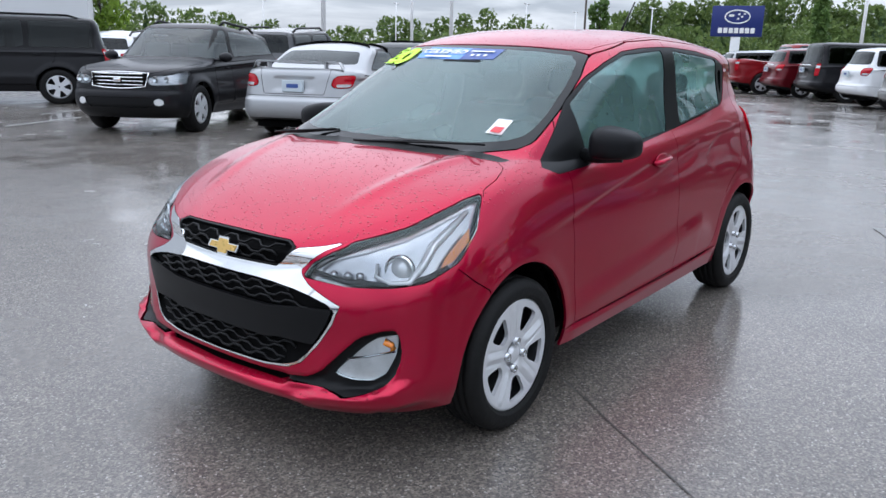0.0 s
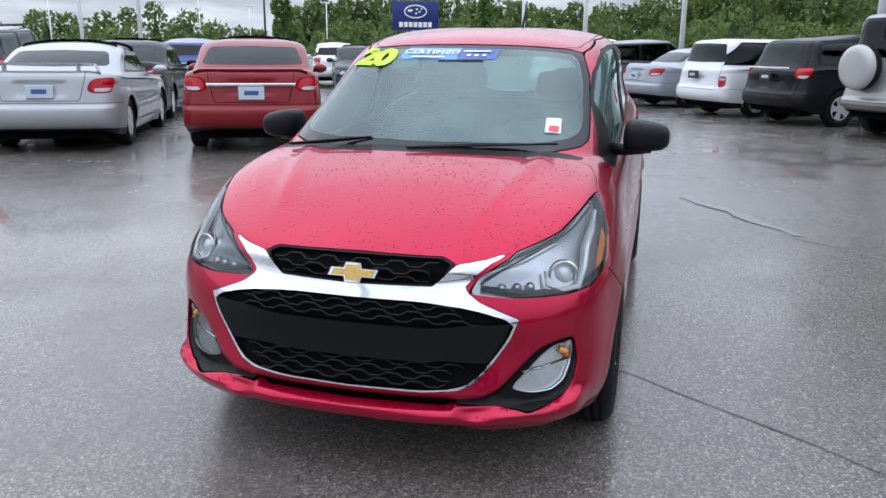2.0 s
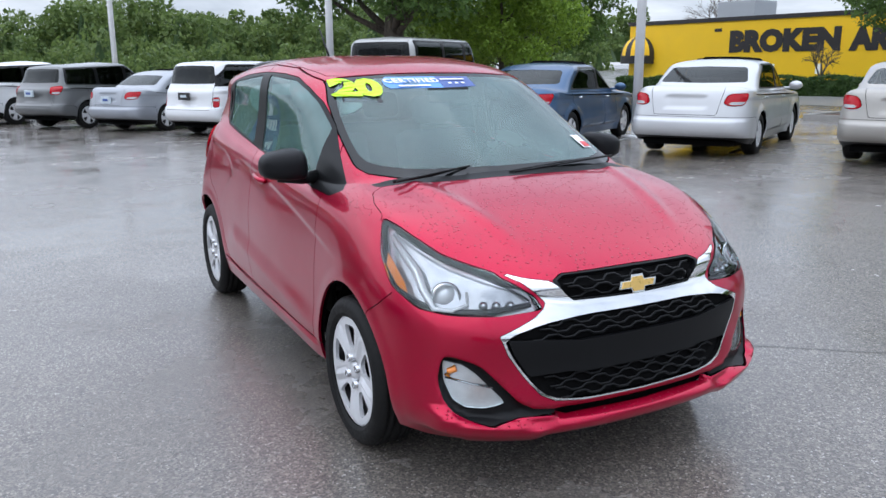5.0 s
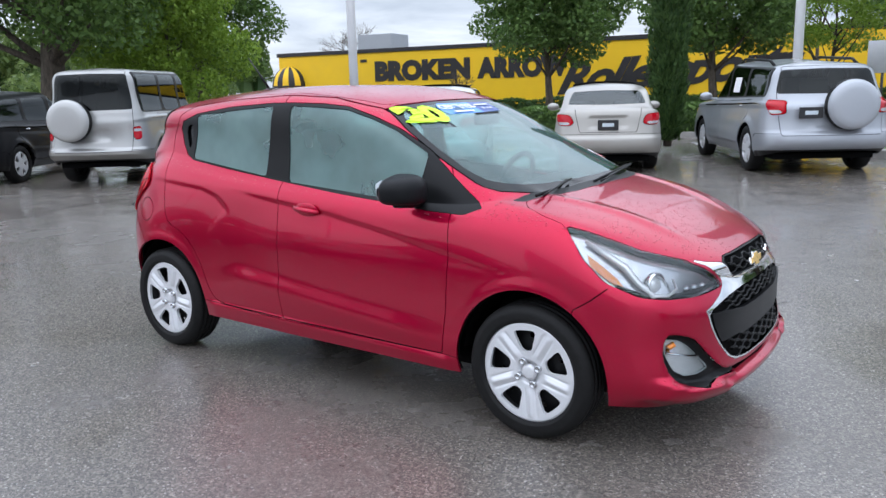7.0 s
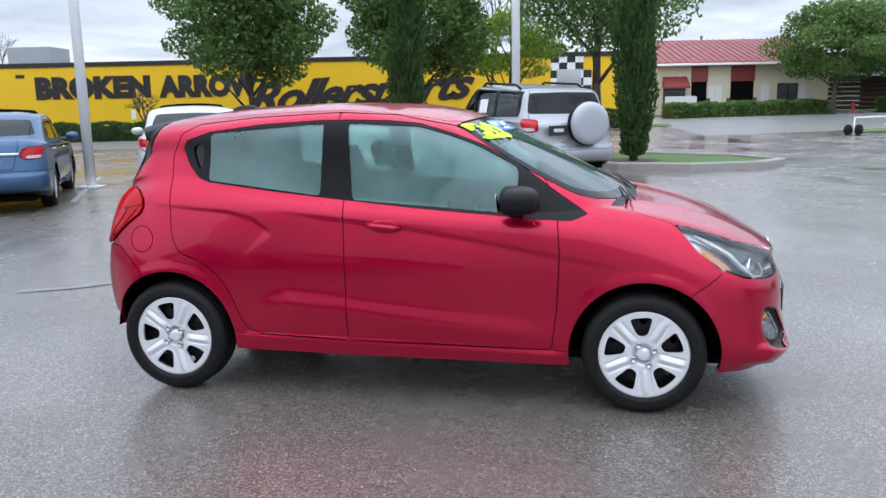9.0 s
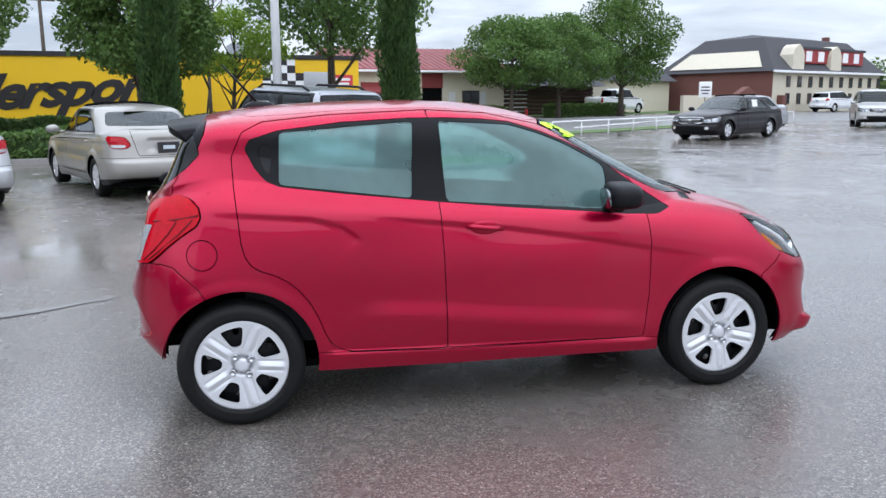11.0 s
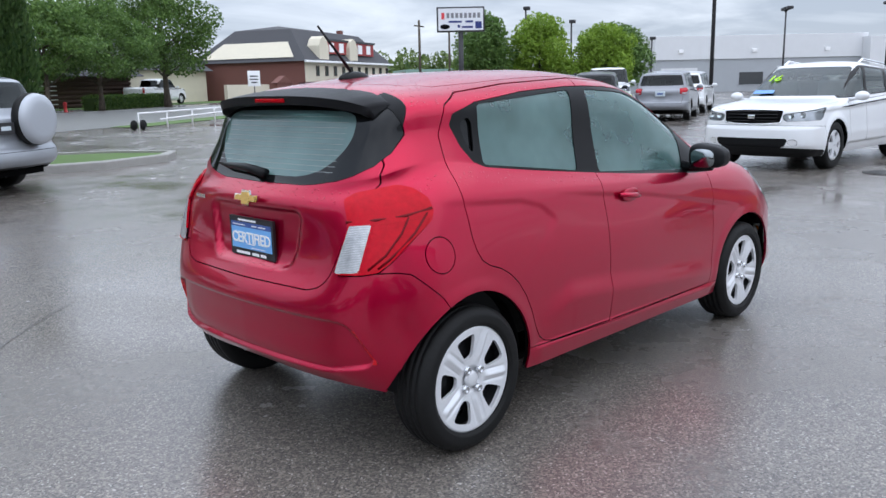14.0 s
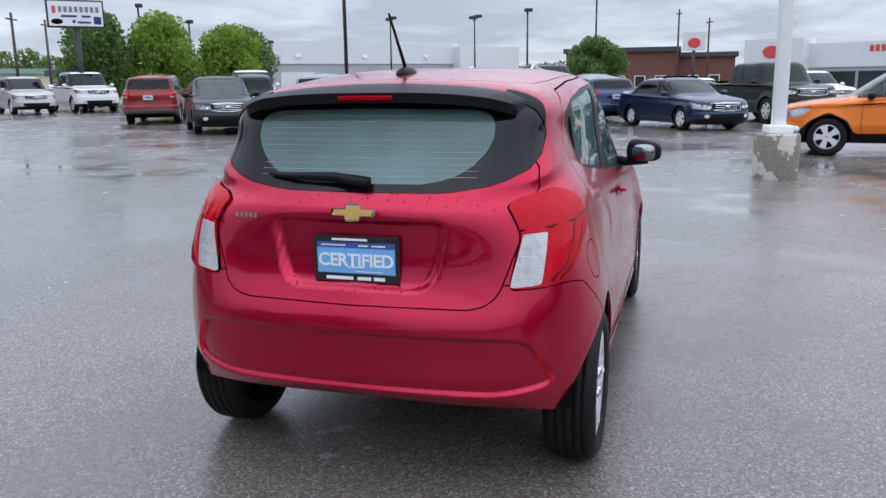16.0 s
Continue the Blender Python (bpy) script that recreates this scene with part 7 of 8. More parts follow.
def cypress(label, x, y, height, radius, seed):
    rng = np.random.default_rng(seed)
    root = tagged(new("cypress"), label, "tree")
    root.matrix_basis = pose(x, y, ground_z(x, y) + .1)
    part("trunk", tube([(0, 0, 0), (.02, 0, height * .5), (0, 0, height * .96)], [.09, .06, .015], 8), BARK, root)
    n = 17000
    t, a = rng.random(n) ** .9, rng.uniform(0, 2 * math.pi, n)
    prof = np.minimum(1, .55 + 2.2 * t) * (1 - t ** 3.2) ** .8
    wob = 1 + .16 * np.sin(3 * a + 9 * t * height / 4) + .10 * np.sin(7 * a - 23 * t)
    r = radius * prof * wob * (.55 + .5 * rng.random(n) ** .5)
    p = np.stack((r * np.cos(a), r * np.sin(a), .12 + t * height), 1)
    up = np.stack((.35 * np.cos(a), .35 * np.sin(a), np.ones(n)), 1) + rng.normal(size=(n, 3)) * .25
    up /= np.linalg.norm(up, axis=1, keepdims=True)
    sd = np.cross(up, rng.normal(size=(n, 3)))
    sd /= np.linalg.norm(sd, axis=1, keepdims=True)
    core = [(max(.05, radius * .62 * min(1, .55 + 2.2 * q) * max(0, 1 - q ** 3.2) ** .8), q * height) for q in (.02, .1, .25, .5, .7, .85, .94)]
    part("inner_foliage", tube([(0, 0, z) for _, z in core], [r for r, _ in core], 10), LEAF_CYPRESS, root)
    s = rng.uniform(.04, .10, (n, 1))
    v = np.stack((p, p + up * s * .6 + sd * s * .3, p + up * s * 1.5, p + up * s * .6 - sd * s * .3), 1).reshape(-1, 3)
    put("crown", quads("crown", v, np.arange(4 * n).reshape(n, 4), LEAF_CYPRESS), root)
    return root


def hedge(label, pts, width, height, seed, material, size=.07, per=900, bare=False):
    """A clipped hedge along a line, of small leaves."""
    rng = np.random.default_rng(seed)
    spots = []
    for (x0, y0), (x1, y1) in zip(pts, pts[1:]):
        ln = math.hypot(x1 - x0, y1 - y0)
        n = int(per * ln)
        t, face = rng.random(n), rng.random(n)
        off = np.where(face > .55, rng.uniform(-.5, .5, n), np.where(face > .27, .5, -.5) * rng.uniform(.85, 1.05, n))
        z = height * np.where(face > .55, rng.uniform(.92, 1.05, n), rng.random(n)) + .06 * np.sin(3 * t * ln)
        x = x0 + t * (x1 - x0) - (y1 - y0) / ln * off * width
        y = y0 + t * (y1 - y0) + (x1 - x0) / ln * off * width
        spots.append(np.stack((x, y, z + np.array([ground_z(p, q) for p, q in zip(x, y)])), 1))
    ob = tagged(put("hedge", quads("hedge", *leaves_at(np.concatenate(spots), size, rng), material)), label, "hedge")
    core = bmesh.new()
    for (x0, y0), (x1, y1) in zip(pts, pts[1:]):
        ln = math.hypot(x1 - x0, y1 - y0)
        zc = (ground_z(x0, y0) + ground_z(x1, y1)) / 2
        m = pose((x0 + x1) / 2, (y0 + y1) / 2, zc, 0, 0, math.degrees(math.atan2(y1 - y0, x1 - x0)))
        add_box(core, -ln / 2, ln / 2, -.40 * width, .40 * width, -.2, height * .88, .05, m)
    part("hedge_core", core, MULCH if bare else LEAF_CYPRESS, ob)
    return ob


tree("tall oak with a thick dark trunk and dense crown", -19.6, 8.9, 10.5, 4.6, 2.5, 30000, .10, LEAF_OAK, 11, 26, .42)
tree("young tree with bright yellow-green leaves", -20.5, 13.3, 6.3, 2.7, 1.0, 26000, .075, LEAF_LIME, 12, 18, .12)
tree("dark green oak beside the yellow building", -24.9, 17.9, 8.8, 3.3, 1.9, 24000, .095, LEAF_OAK, 13, 18, .22)
tree("round-headed pear tree in the shrub bed", -11.2, 22.4, 7.2, 2.9, 2.2, 30000, .085, LEAF_DARK, 14, 22, .15)
tree("round-headed pear tree in the shrub bed", -4.6, 20.2, 6.9, 2.5, 1.9, 28000, .078, LEAF_DARK, 15, 20, .14)
tree("open-crowned tree with thin foliage", .9, 20.5, 7.4, 3.2, 2.6, 16000, .075, LEAF_DARK, 16, 20, .17)
tree("low spreading tree with thin foliage", -2.2, 24.0, 4.4, 2.3, 2.0, 8000, .06, LEAF_LIME, 17, 12, .10)
cypress("slim dark green cypress in the shrub bed", -3.1, 12.5, 6.0, .34, 18)
cypress("slim dark green cypress on the grassed island", 1.65, 12.6, 6.4, .37, 19)
hedge("low shrubs behind parked cars", [(-8.5, 15.9), (-2.2, 17.2)], .9, .75, 20, LEAF_DARK, .07, 700)
hedge("clipped hedge below the yellow wall", [(-29, 25.9), (-12, 28.8), (2.0, 31.3)], .8, .75, 21, LEAF_CYPRESS, .09, 420)
hedge("clipped hedge across the street", [(4.5, 41.0), (8.6, 43.6), (13.8, 46.6)], 1.0, .75, 22, LEAF_DARK, .10, 420)
hedge("clipped hedge below roadside trees", [(17.5, 48.2), (24.5, 52.0)], 1.0, .8, 23, LEAF_DARK, .11, 380)
hedge("low hedge below a sign", [(-55.5, -20.5), (-53.5, -14.5)], 1.4, .8, 24, LEAF_LIME, .13, 300)
tree("broad green roadside tree beyond the street", 13.8, 44.6, 6.2, 3.8, 1.8, 16000, .10, LEAF_DARK, 31, 18, .16)
tree("broad green roadside tree beyond the street", 17.6, 46.6, 6.6, 3.6, 1.8, 15000, .10, LEAF_DARK, 32, 18, .16)
tree("dark broad tree beside a cream building", 23.4, 49.6, 8.6, 4.2, 2.0, 16000, .11, LEAF_OAK, 33, 20, .22)
for (tx, ty, th, tr, mat, sd) in ((39.8, 35.2, 6.0, 2.7, LEAF_DARK, 34), (43.0, 32.6, 5.6, 2.9, LEAF_LIME, 35), (47.0, 30.0, 5.2, 2.7, LEAF_LIME, 36), (51.0, 31.5, 5.4, 3.2, LEAF_DARK, 37)):
    tree("round clipped tree at the edge of the lot", tx, ty, th, tr, .5, 13000, .12, mat, sd, 26, .14)
tree("bright green tree far beyond the lot", 56.0, 5.4, 4.4, 2.5, .6, 9000, .11, LEAF_DARK, 38, 14, .14)
tree("slim poplar on the hillside", -60, -30.5, 6.0, 1.2, .4, 1800, .18, LEAF_DARK, 39, 8, .1)
tree("slim poplar on the hillside", -62, -13.5, 6.0, 1.0, .3, 1800, .18, LEAF_DARK, 40, 8, .1)
tree("young street tree above the parked cars", -16.5, -33.0, 4.6, 1.5, 1.2, 2000, .13, LEAF_LIME, 41, 8, .09)


def bare_tree(x, y, height, seed):
    """A leafless tree: branches that fork three times."""
    rng = np.random.default_rng(seed)
    bm = bmesh.new()

    def grow(p, d, ln, r, depth):
        q = p + d * ln
        add_tube(bm, [p, q], [r, r * .6], 5)
        if depth:
            for _ in range(4 if depth > 1 else 5):
                e = (d + Vector(rng.normal(size=3)) * .42).normalized()
                grow(q if rng.random() > .4 else p.lerp(q, .7), e, ln * rng.uniform(.55, .8), r * .55, depth - 1)

    grow(Vector((0, 0, 0)), Vector((0, 0, 1)), height * .36, .09, 4)
    ob = part("bare_tree", bm, BARK, None)
    ob.matrix_basis = pose(x, y, ground_z(x, y))
    return tagged(ob, "leafless grey-brown tree beside the yellow wall", "tree")


bare_tree(-3.2, 27.0, 7.0, 5)
bare_tree(-18.5, 27.6, 2.3, 6)
bare_tree(-38, 42, 7.5, 7)


def far_woods():
    """The wooded hills and far tree lines round the lot, as countless leaf clumps round dark shade cones."""
    rng = np.random.default_rng(50)
    pts, sizes = [], []
    core_v, core_f = [], []

    def line(a0, a1, dist, base, top, trees, size, clumps):
        for i in range(trees):
            a = radians(a0 + (a1 - a0) * (i + rng.random()) / trees)
            d = dist * rng.uniform(.93, 1.07)
            x, y = d * math.cos(a), d * math.sin(a)
            h = (top - base) * rng.uniform(.75, 1.1) * (1 + .18 * math.sin(a * 17))
            r = rng.uniform(2.0, 3.6) * dist / 130
            q = rng.normal(size=(clumps, 3))
            q /= np.linalg.norm(q, axis=1, keepdims=True)
            t = rng.random(clumps)
            fat = r * (1 - .5 * t ** 2)
            pts.append(np.stack((x + q[:, 0] * fat, y + q[:, 1] * fat, base + h * (.08 + .9 * t) + q[:, 2] * .4), 1))
            sizes.append(size * rng.uniform(.7, 1.4, clumps))
            # a dark cone in each tree stands in for the shade between its leaves
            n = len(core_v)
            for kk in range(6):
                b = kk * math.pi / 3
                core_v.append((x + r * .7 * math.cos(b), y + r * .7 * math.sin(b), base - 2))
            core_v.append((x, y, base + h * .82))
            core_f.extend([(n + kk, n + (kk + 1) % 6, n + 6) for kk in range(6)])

    line(150, 245, 105, -3, 2.6, 70, .30, 380)
    line(140, 250, 150, -2, 6.2, 90, .42, 380)
    line(150, 206, 200, 2, 13.0, 80, .55, 380)
    line(138, 178, 210, 4, 17.0, 60, .6, 380)
    line(20, 60, 150, 0, 6.4, 70, .42, 260)
    line(-20, 20, 210, 0, 5.5, 60, .5, 200)
    line(60, 110, 170, 0, 6.5, 60, .5, 160)
    ob = tagged(put("far_woods", quads("far_woods", *leaves_at(np.concatenate(pts), np.concatenate(sizes), rng), LEAF_FAR)), "wooded hills and far tree lines in fresh green", "woods", kind="stuff")
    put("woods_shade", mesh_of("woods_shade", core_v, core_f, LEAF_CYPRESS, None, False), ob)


far_woods()


# ---- lamp posts, signs, fences ----
def lamp_post(x, y, height, label, material=POLEWHITE, radius=.09, arms=0, base=True, turn=0):
    root = tagged(new("lamp_post"), label, "lamp post")
    root.matrix_basis = pose(x, y, ground_z(x, y), 0, 0, turn)
    part("pole", tube([(0, 0, 0), (0, 0, height * .5), (0, 0, height)], [radius, radius * .9, radius * .75], 12), material, root)
    if base:
        part("base_plate", box(-.2, .2, -.2, .2, 0, .04, .006), material, root)
    if arms:
        part("cross_arm", tube([(-.9, 0, height), (.9, 0, height)], .04, 8), material, root)
        for s in (-1, 1)[:arms]:
            part("lamp_head", box(s * 1.0 - .35, s * 1.0 + .35, -.18, .18, height - .05, height + .12, .03), material, root)
    return root


for x, y in ((-8.47, 9.05), (-.85, 13.2), (-15.6, 5.3), (-26.4, 1.4), (-38.7, -3.2), (-55, -9.2), (-27.5, -21.5), (-18.0, -20.2), (-43, -37)):
    lamp_post(x, y, 9.5, "tall white lamp post in the lot", radius=.095 if x > -30 else .12)
for x, y, t in ((-95, -60, 20), (-88, -78, 30), (-110, -48, 10), (-75, -92, 40), (-120, -66, 15)):
    lamp_post(x, y, 7.6, "far lamp post with twin heads", radius=.10, arms=2, base=False, turn=t)


def big_base_post():
    """The white post on its tall worn concrete drum."""
    x, y = 8.28, -2.33
    root = tagged(new("lamp_post"), "white square lamp post on a worn round concrete base", "lamp post")
    root.matrix_basis = pose(x, y, 0, 0, 0, 10)
    s = Shader("worn_painted_concrete")
    f = s.noise(2.6, 5, .6)
    g = s.noise(40, 4)
    c = s.mix(s.ramp(f, [(.50, (0, 0, 0)), (.52, (1, 1, 1))]), s.ramp(g, [(.3, (.16, .14, .115)), (.7, (.27, .245, .205))]), (.52, .50, .44))
    s.set(Base_Color=c, Roughness=.8)
    s.link(s.bump(g, .3, .01), s.p.inputs["Normal"])
    part("concrete_base", lathe([(.305, -.05), (.31, .02), (.31, .60), (.295, .635), (.0001, .635)], 40, "z"), s.m, root, "worn concrete drum with peeling pale paint")
    part("foot_cover", box(-.17, .17, -.17, .17, .635, .75, .015), POLEWHITE, root)
    part("pole", box(-.085, .085, -.085, .085, .75, 9.0, .012), POLEWHITE, root)
    bag = bmesh.new()
    rng = np.random.default_rng(3)
    bmesh.ops.create_icosphere(bag, subdivisions=3, radius=.06)
    for v in bag.verts:
        v.co *= 1 + .35 * noise.noise(v.co * 40)
        v.co.z = v.co.z * .8 + .69
        v.co += Vector((.0, -.23, 0))
    part("crumpled_bag", bag, plain("pale_plastic", (.6, .66, .75), .3), root, "crumpled pale plastic bag")


big_base_post()


def twin_flood(x, y, h, heads):
    root = tagged(new("flood_lamp"), "dark lamp post with flood lamps", "lamp post")
    root.matrix_basis = pose(x, y, ground_z(x, y), 0, 0, 35)
    part("pole", tube([(0, 0, 0), (0, 0, h)], [.10, .07], 8), POLEDARK, root)
    for i in range(heads):
        o = (i - (heads - 1) / 2) * .9
        part("lamp_head", box(o - .28, o + .28, -.35, .2, h - .05, h + .22, .05, pose(0, 0, 0, 0, 0, 0)), POLEDARK, root)
        part("lamp_arm", tube([(0, 0, h - .3), (o, 0, h - .02)], .035, 6), POLEDARK, root)


for x, y, h, n in ((49.5, 39.0, 7.0, 1), (53, 37, 6.0, 1), (60, 36.5, 5.8, 1), (66, 37, 5.0, 1), (62, 11.5, 6.9, 1), (62, 6.0, 8.0, 2), (72, 27, 7.3, 3), (74, 19, 7.4, 3)):
    twin_flood(x, y, h, n)
pole = tagged(part("utility_pole", tube([(0, 0, 0), (0, 0, 12)], [.10, .075], 10), POLEDARK, None), "tall dark utility pole", "pole")
pole.matrix_basis = pose(34.0, 15.4, .2)
part("cross_arm", box(-1.2, 1.2, -.05, .05, 6.75, 6.85, .01), POLEDARK, pole)
for x, y, h in ((-13.5, 46, 7.4), (52.0, 50.0, 6.5), (8.5, 62, 5.6), (41.5, 43.2, 6.1), (84, -3, 7.5), (86, 0, 8.6), (-75, -40, 9.5)):
    p = tagged(part("utility_pole", tube([(0, 0, 0), (0, 0, h)], [.13, .09], 8), BARK, None), "wooden utility pole with a cross arm", "pole")
    p.matrix_basis = pose(x, y, ground_z(x, y), 0, 0, 20)
    part("cross_arm", box(-.8, .8, -.05, .05, h - .5, h - .4, .01), BARK, p)

SIGNBLUE = plain("blue_sign_face", (.012, .025, .16), .35, 0, .08, 8)


def lot_sign():
    """The blue pylon sign of the dealer next door: an oval mark and a row of plain bars."""
    root = tagged(new("pylon_sign"), "blue dealer sign on a white post, mark drawn plain", "sign")
    root.matrix_basis = pose(-55.3, -17.4, -.5, 0, 0, 107.5)

    def face(u, v, t):
        return (u, -.22 - t, 3.95 + v)

    part("sign_box", box(-1.72, 1.72, -.2, .2, 2.85, 4.95, .03), SIGNBLUE, root)
    part("post", box(-.32, .32, -.16, .16, 0, 2.85, .02), POLEWHITE, root)
    oval = [(math.cos(a), math.sin(a)) for a in (k * math.pi / 18 for k in range(36))]
    part("oval_mark", tube([face(.82 * c, .25 + .44 * s, 0) for c, s in oval], .05, 6, True), WHITE, root)
    bar_parts("star_bar", [(-.4, .33, .34, .16), (.1, .42, .14, .12), (.3, .25, .14, .12), (.05, .12, .14, .12), (.45, .45, .12, .1)], .03, face, WHITE, root)
    bar_parts("name_bar", [(-1.08 + .36 * k, -.68, .28, .36) for k in range(7)], .03, face, WHITE, root)


lot_sign()


def tall_sign():
    """The white pylon sign by the far trees; its names are plain bars."""
    root = tagged(new("pylon_sign"), "white framed sign on a tall dark post", "sign")
    root.matrix_basis = pose(29.2, 27.4, .2, 0, 0, -44)
    part("post", tube([(0, 0, 0), (0, 0, 4.2)], [.14, .13], 12), POLEDARK, root)
    part("sign_box", box(-1.28, 1.28, -.14, .14, 4.05, 5.35, .02), POLEDARK, root)

    def face(u, v, t):
        return (u, -.15 - t, 4.70 + v)

    part("sign_face", slab([(-1.2, -.57), (1.2, -.57), (1.2, .57), (-1.2, .57)], .01, face), plain("sign_white", (.72, .73, .76), .4, 0, .05, 5), root, "", False)
    bar_parts("name_bar", [(-.95, .18, .16, .34)], .02, face, REDPRINT, root)
    bar_parts("name_bar", [(-.68 + .235 * k, .2, .15, .26) for k in range(8)], .02, face, plain("sign_grey", (.2, .2, .22), .5), root)
    bar_parts("small_bar", [(-.3, -.12, .7, .1), (.45, -.12, .4, .1), (-.1, -.36, .14, .14), (.35, -.4, .6, .1), (.95, -.3, .34, .36)], .02, face, SIGNBLUE, root)
    part("oval_mark", slab([(-.85 + .26 * math.cos(a), -.37 + .13 * math.sin(a)) for a in (k * math.pi / 10 for k in range(20))], .02, face), GAP, root)


tall_sign()


def white_rail():
    """The low white rolling barrier at the lot's edge, on two small wheels."""
    root = tagged(new("barrier"), "low white steel barrier with small wheels", "barrier")
    pts = [Vector((8.9, 23.3, 0)), Vector((16.5, 28.3, 0)), Vector((27.2, 35.3, 0))]
    z = lambda p, h: Vector((p.x, p.y, ground_z(p.x, p.y) + h))
    part("top_rail", tube([z(p, .55) for p in pts], .03, 8), POLEWHITE, root)
    part("low_rail", tube([z(pts[0].lerp(pts[1], .15), .30), z(pts[1], .42)], .03, 8), POLEWHITE, root)
    for i in range(11):
        p = pts[0].lerp(pts[1], i / 5) if i <= 5 else pts[1].lerp(pts[2], (i - 5) / 5)
        part("post", tube([z(p, 0), z(p, .56)], .03 if i else .025, 8), POLEWHITE, root)
    for o in (-.16, .16):
        bm = lathe([(.0001, .05), (.14, .05), (.17, .02), (.17, -.02), (.14, -.05), (.0001, -.05)], 20)
        p = z(pts[0], .17)
        bmesh.ops.transform(bm, matrix=pose(p.x + o, p.y + .05, p.z, 0, 0, 30), verts=bm.verts)
        part("wheel", bm, RUBBER, root)


white_rail()
hyd = tagged(part("fire_hydrant", lathe([(.11, 0), (.11, .05), (.09, .07), (.09, .42), (.12, .44), (.12, .48), (.08, .56), (.0001, .62)], 20, "z"), REDPRINT, None), "red fire hydrant on the verge", "hydrant")
hyd.matrix_basis = pose(15.3, 46.2, ground_z(15.3, 46.2))
post = tagged(part("road_sign", box(-.32, .32, -.01, .01, 1.45, 2.15, .005), plain("grey_sign_back", (.42, .43, .44), .4, .5, .1, 10), None), "square grey sign seen from behind", "sign")
post.matrix_basis = pose(.15, 16.8, .1, 0, 0, 15)
part("post", tube([(0, .02, 0), (0, .02, 2.1)], .03, 8), POLEDARK, post)
sgn = tagged(part("road_sign", box(-.4, .4, -.01, .01, 1.3, 2.3, .005), WHITE, None), "white sign board on a thin post", "sign")
sgn.matrix_basis = pose(26.5, 43.5, ground_z(26.5, 43.5), 0, 0, -35)
part("post", tube([(0, .03, 0), (0, .03, 2.2)], .03, 8), POLEDARK, sgn)
part("sign_print", bars([(0, 1.95, .5, .08), (0, 1.75, .55, .08), (0, 1.55, .4, .08)], .015, lambda u, v, t: (u, -t, v)), POLEDARK, sgn)


# ---- buildings ----
YELLOW = plain("yellow_painted_block", (.86, .52, .004), .6, 0, .07, 1.2)
SIGNBLACK = plain("black_wall_paint", (.02, .017, .018), .6, 0, .2, 3)
CREAM = plain("cream_stucco", (.62, .57, .45), .8, 0, .08, 2)
BRICKBROWN = plain("brown_brick", (.16, .065, .052), .85, 0, .25, 12)
ROOFDARK = plain("dark_shingles", (.055, .055, .06), .85, 0, .3, 6)
ROOFRED = plain("red_metal_roof", (.22, .035, .035), .5, 0, .12, 2)
WALLWHITE = plain("white_metal_cladding", (.66, .67, .68), .5, 0, .05, 1.5)
WALLGREY = plain("grey_metal_cladding", (.36, .38, .40), .5, 0, .08, 1.5)
PANE = plain("dark_window_glass", (.03, .035, .04), .08, 0, .2, 3)
TIMBER = plain("dark_timber", (.07, .04, .028), .8, 0, .3, 8)


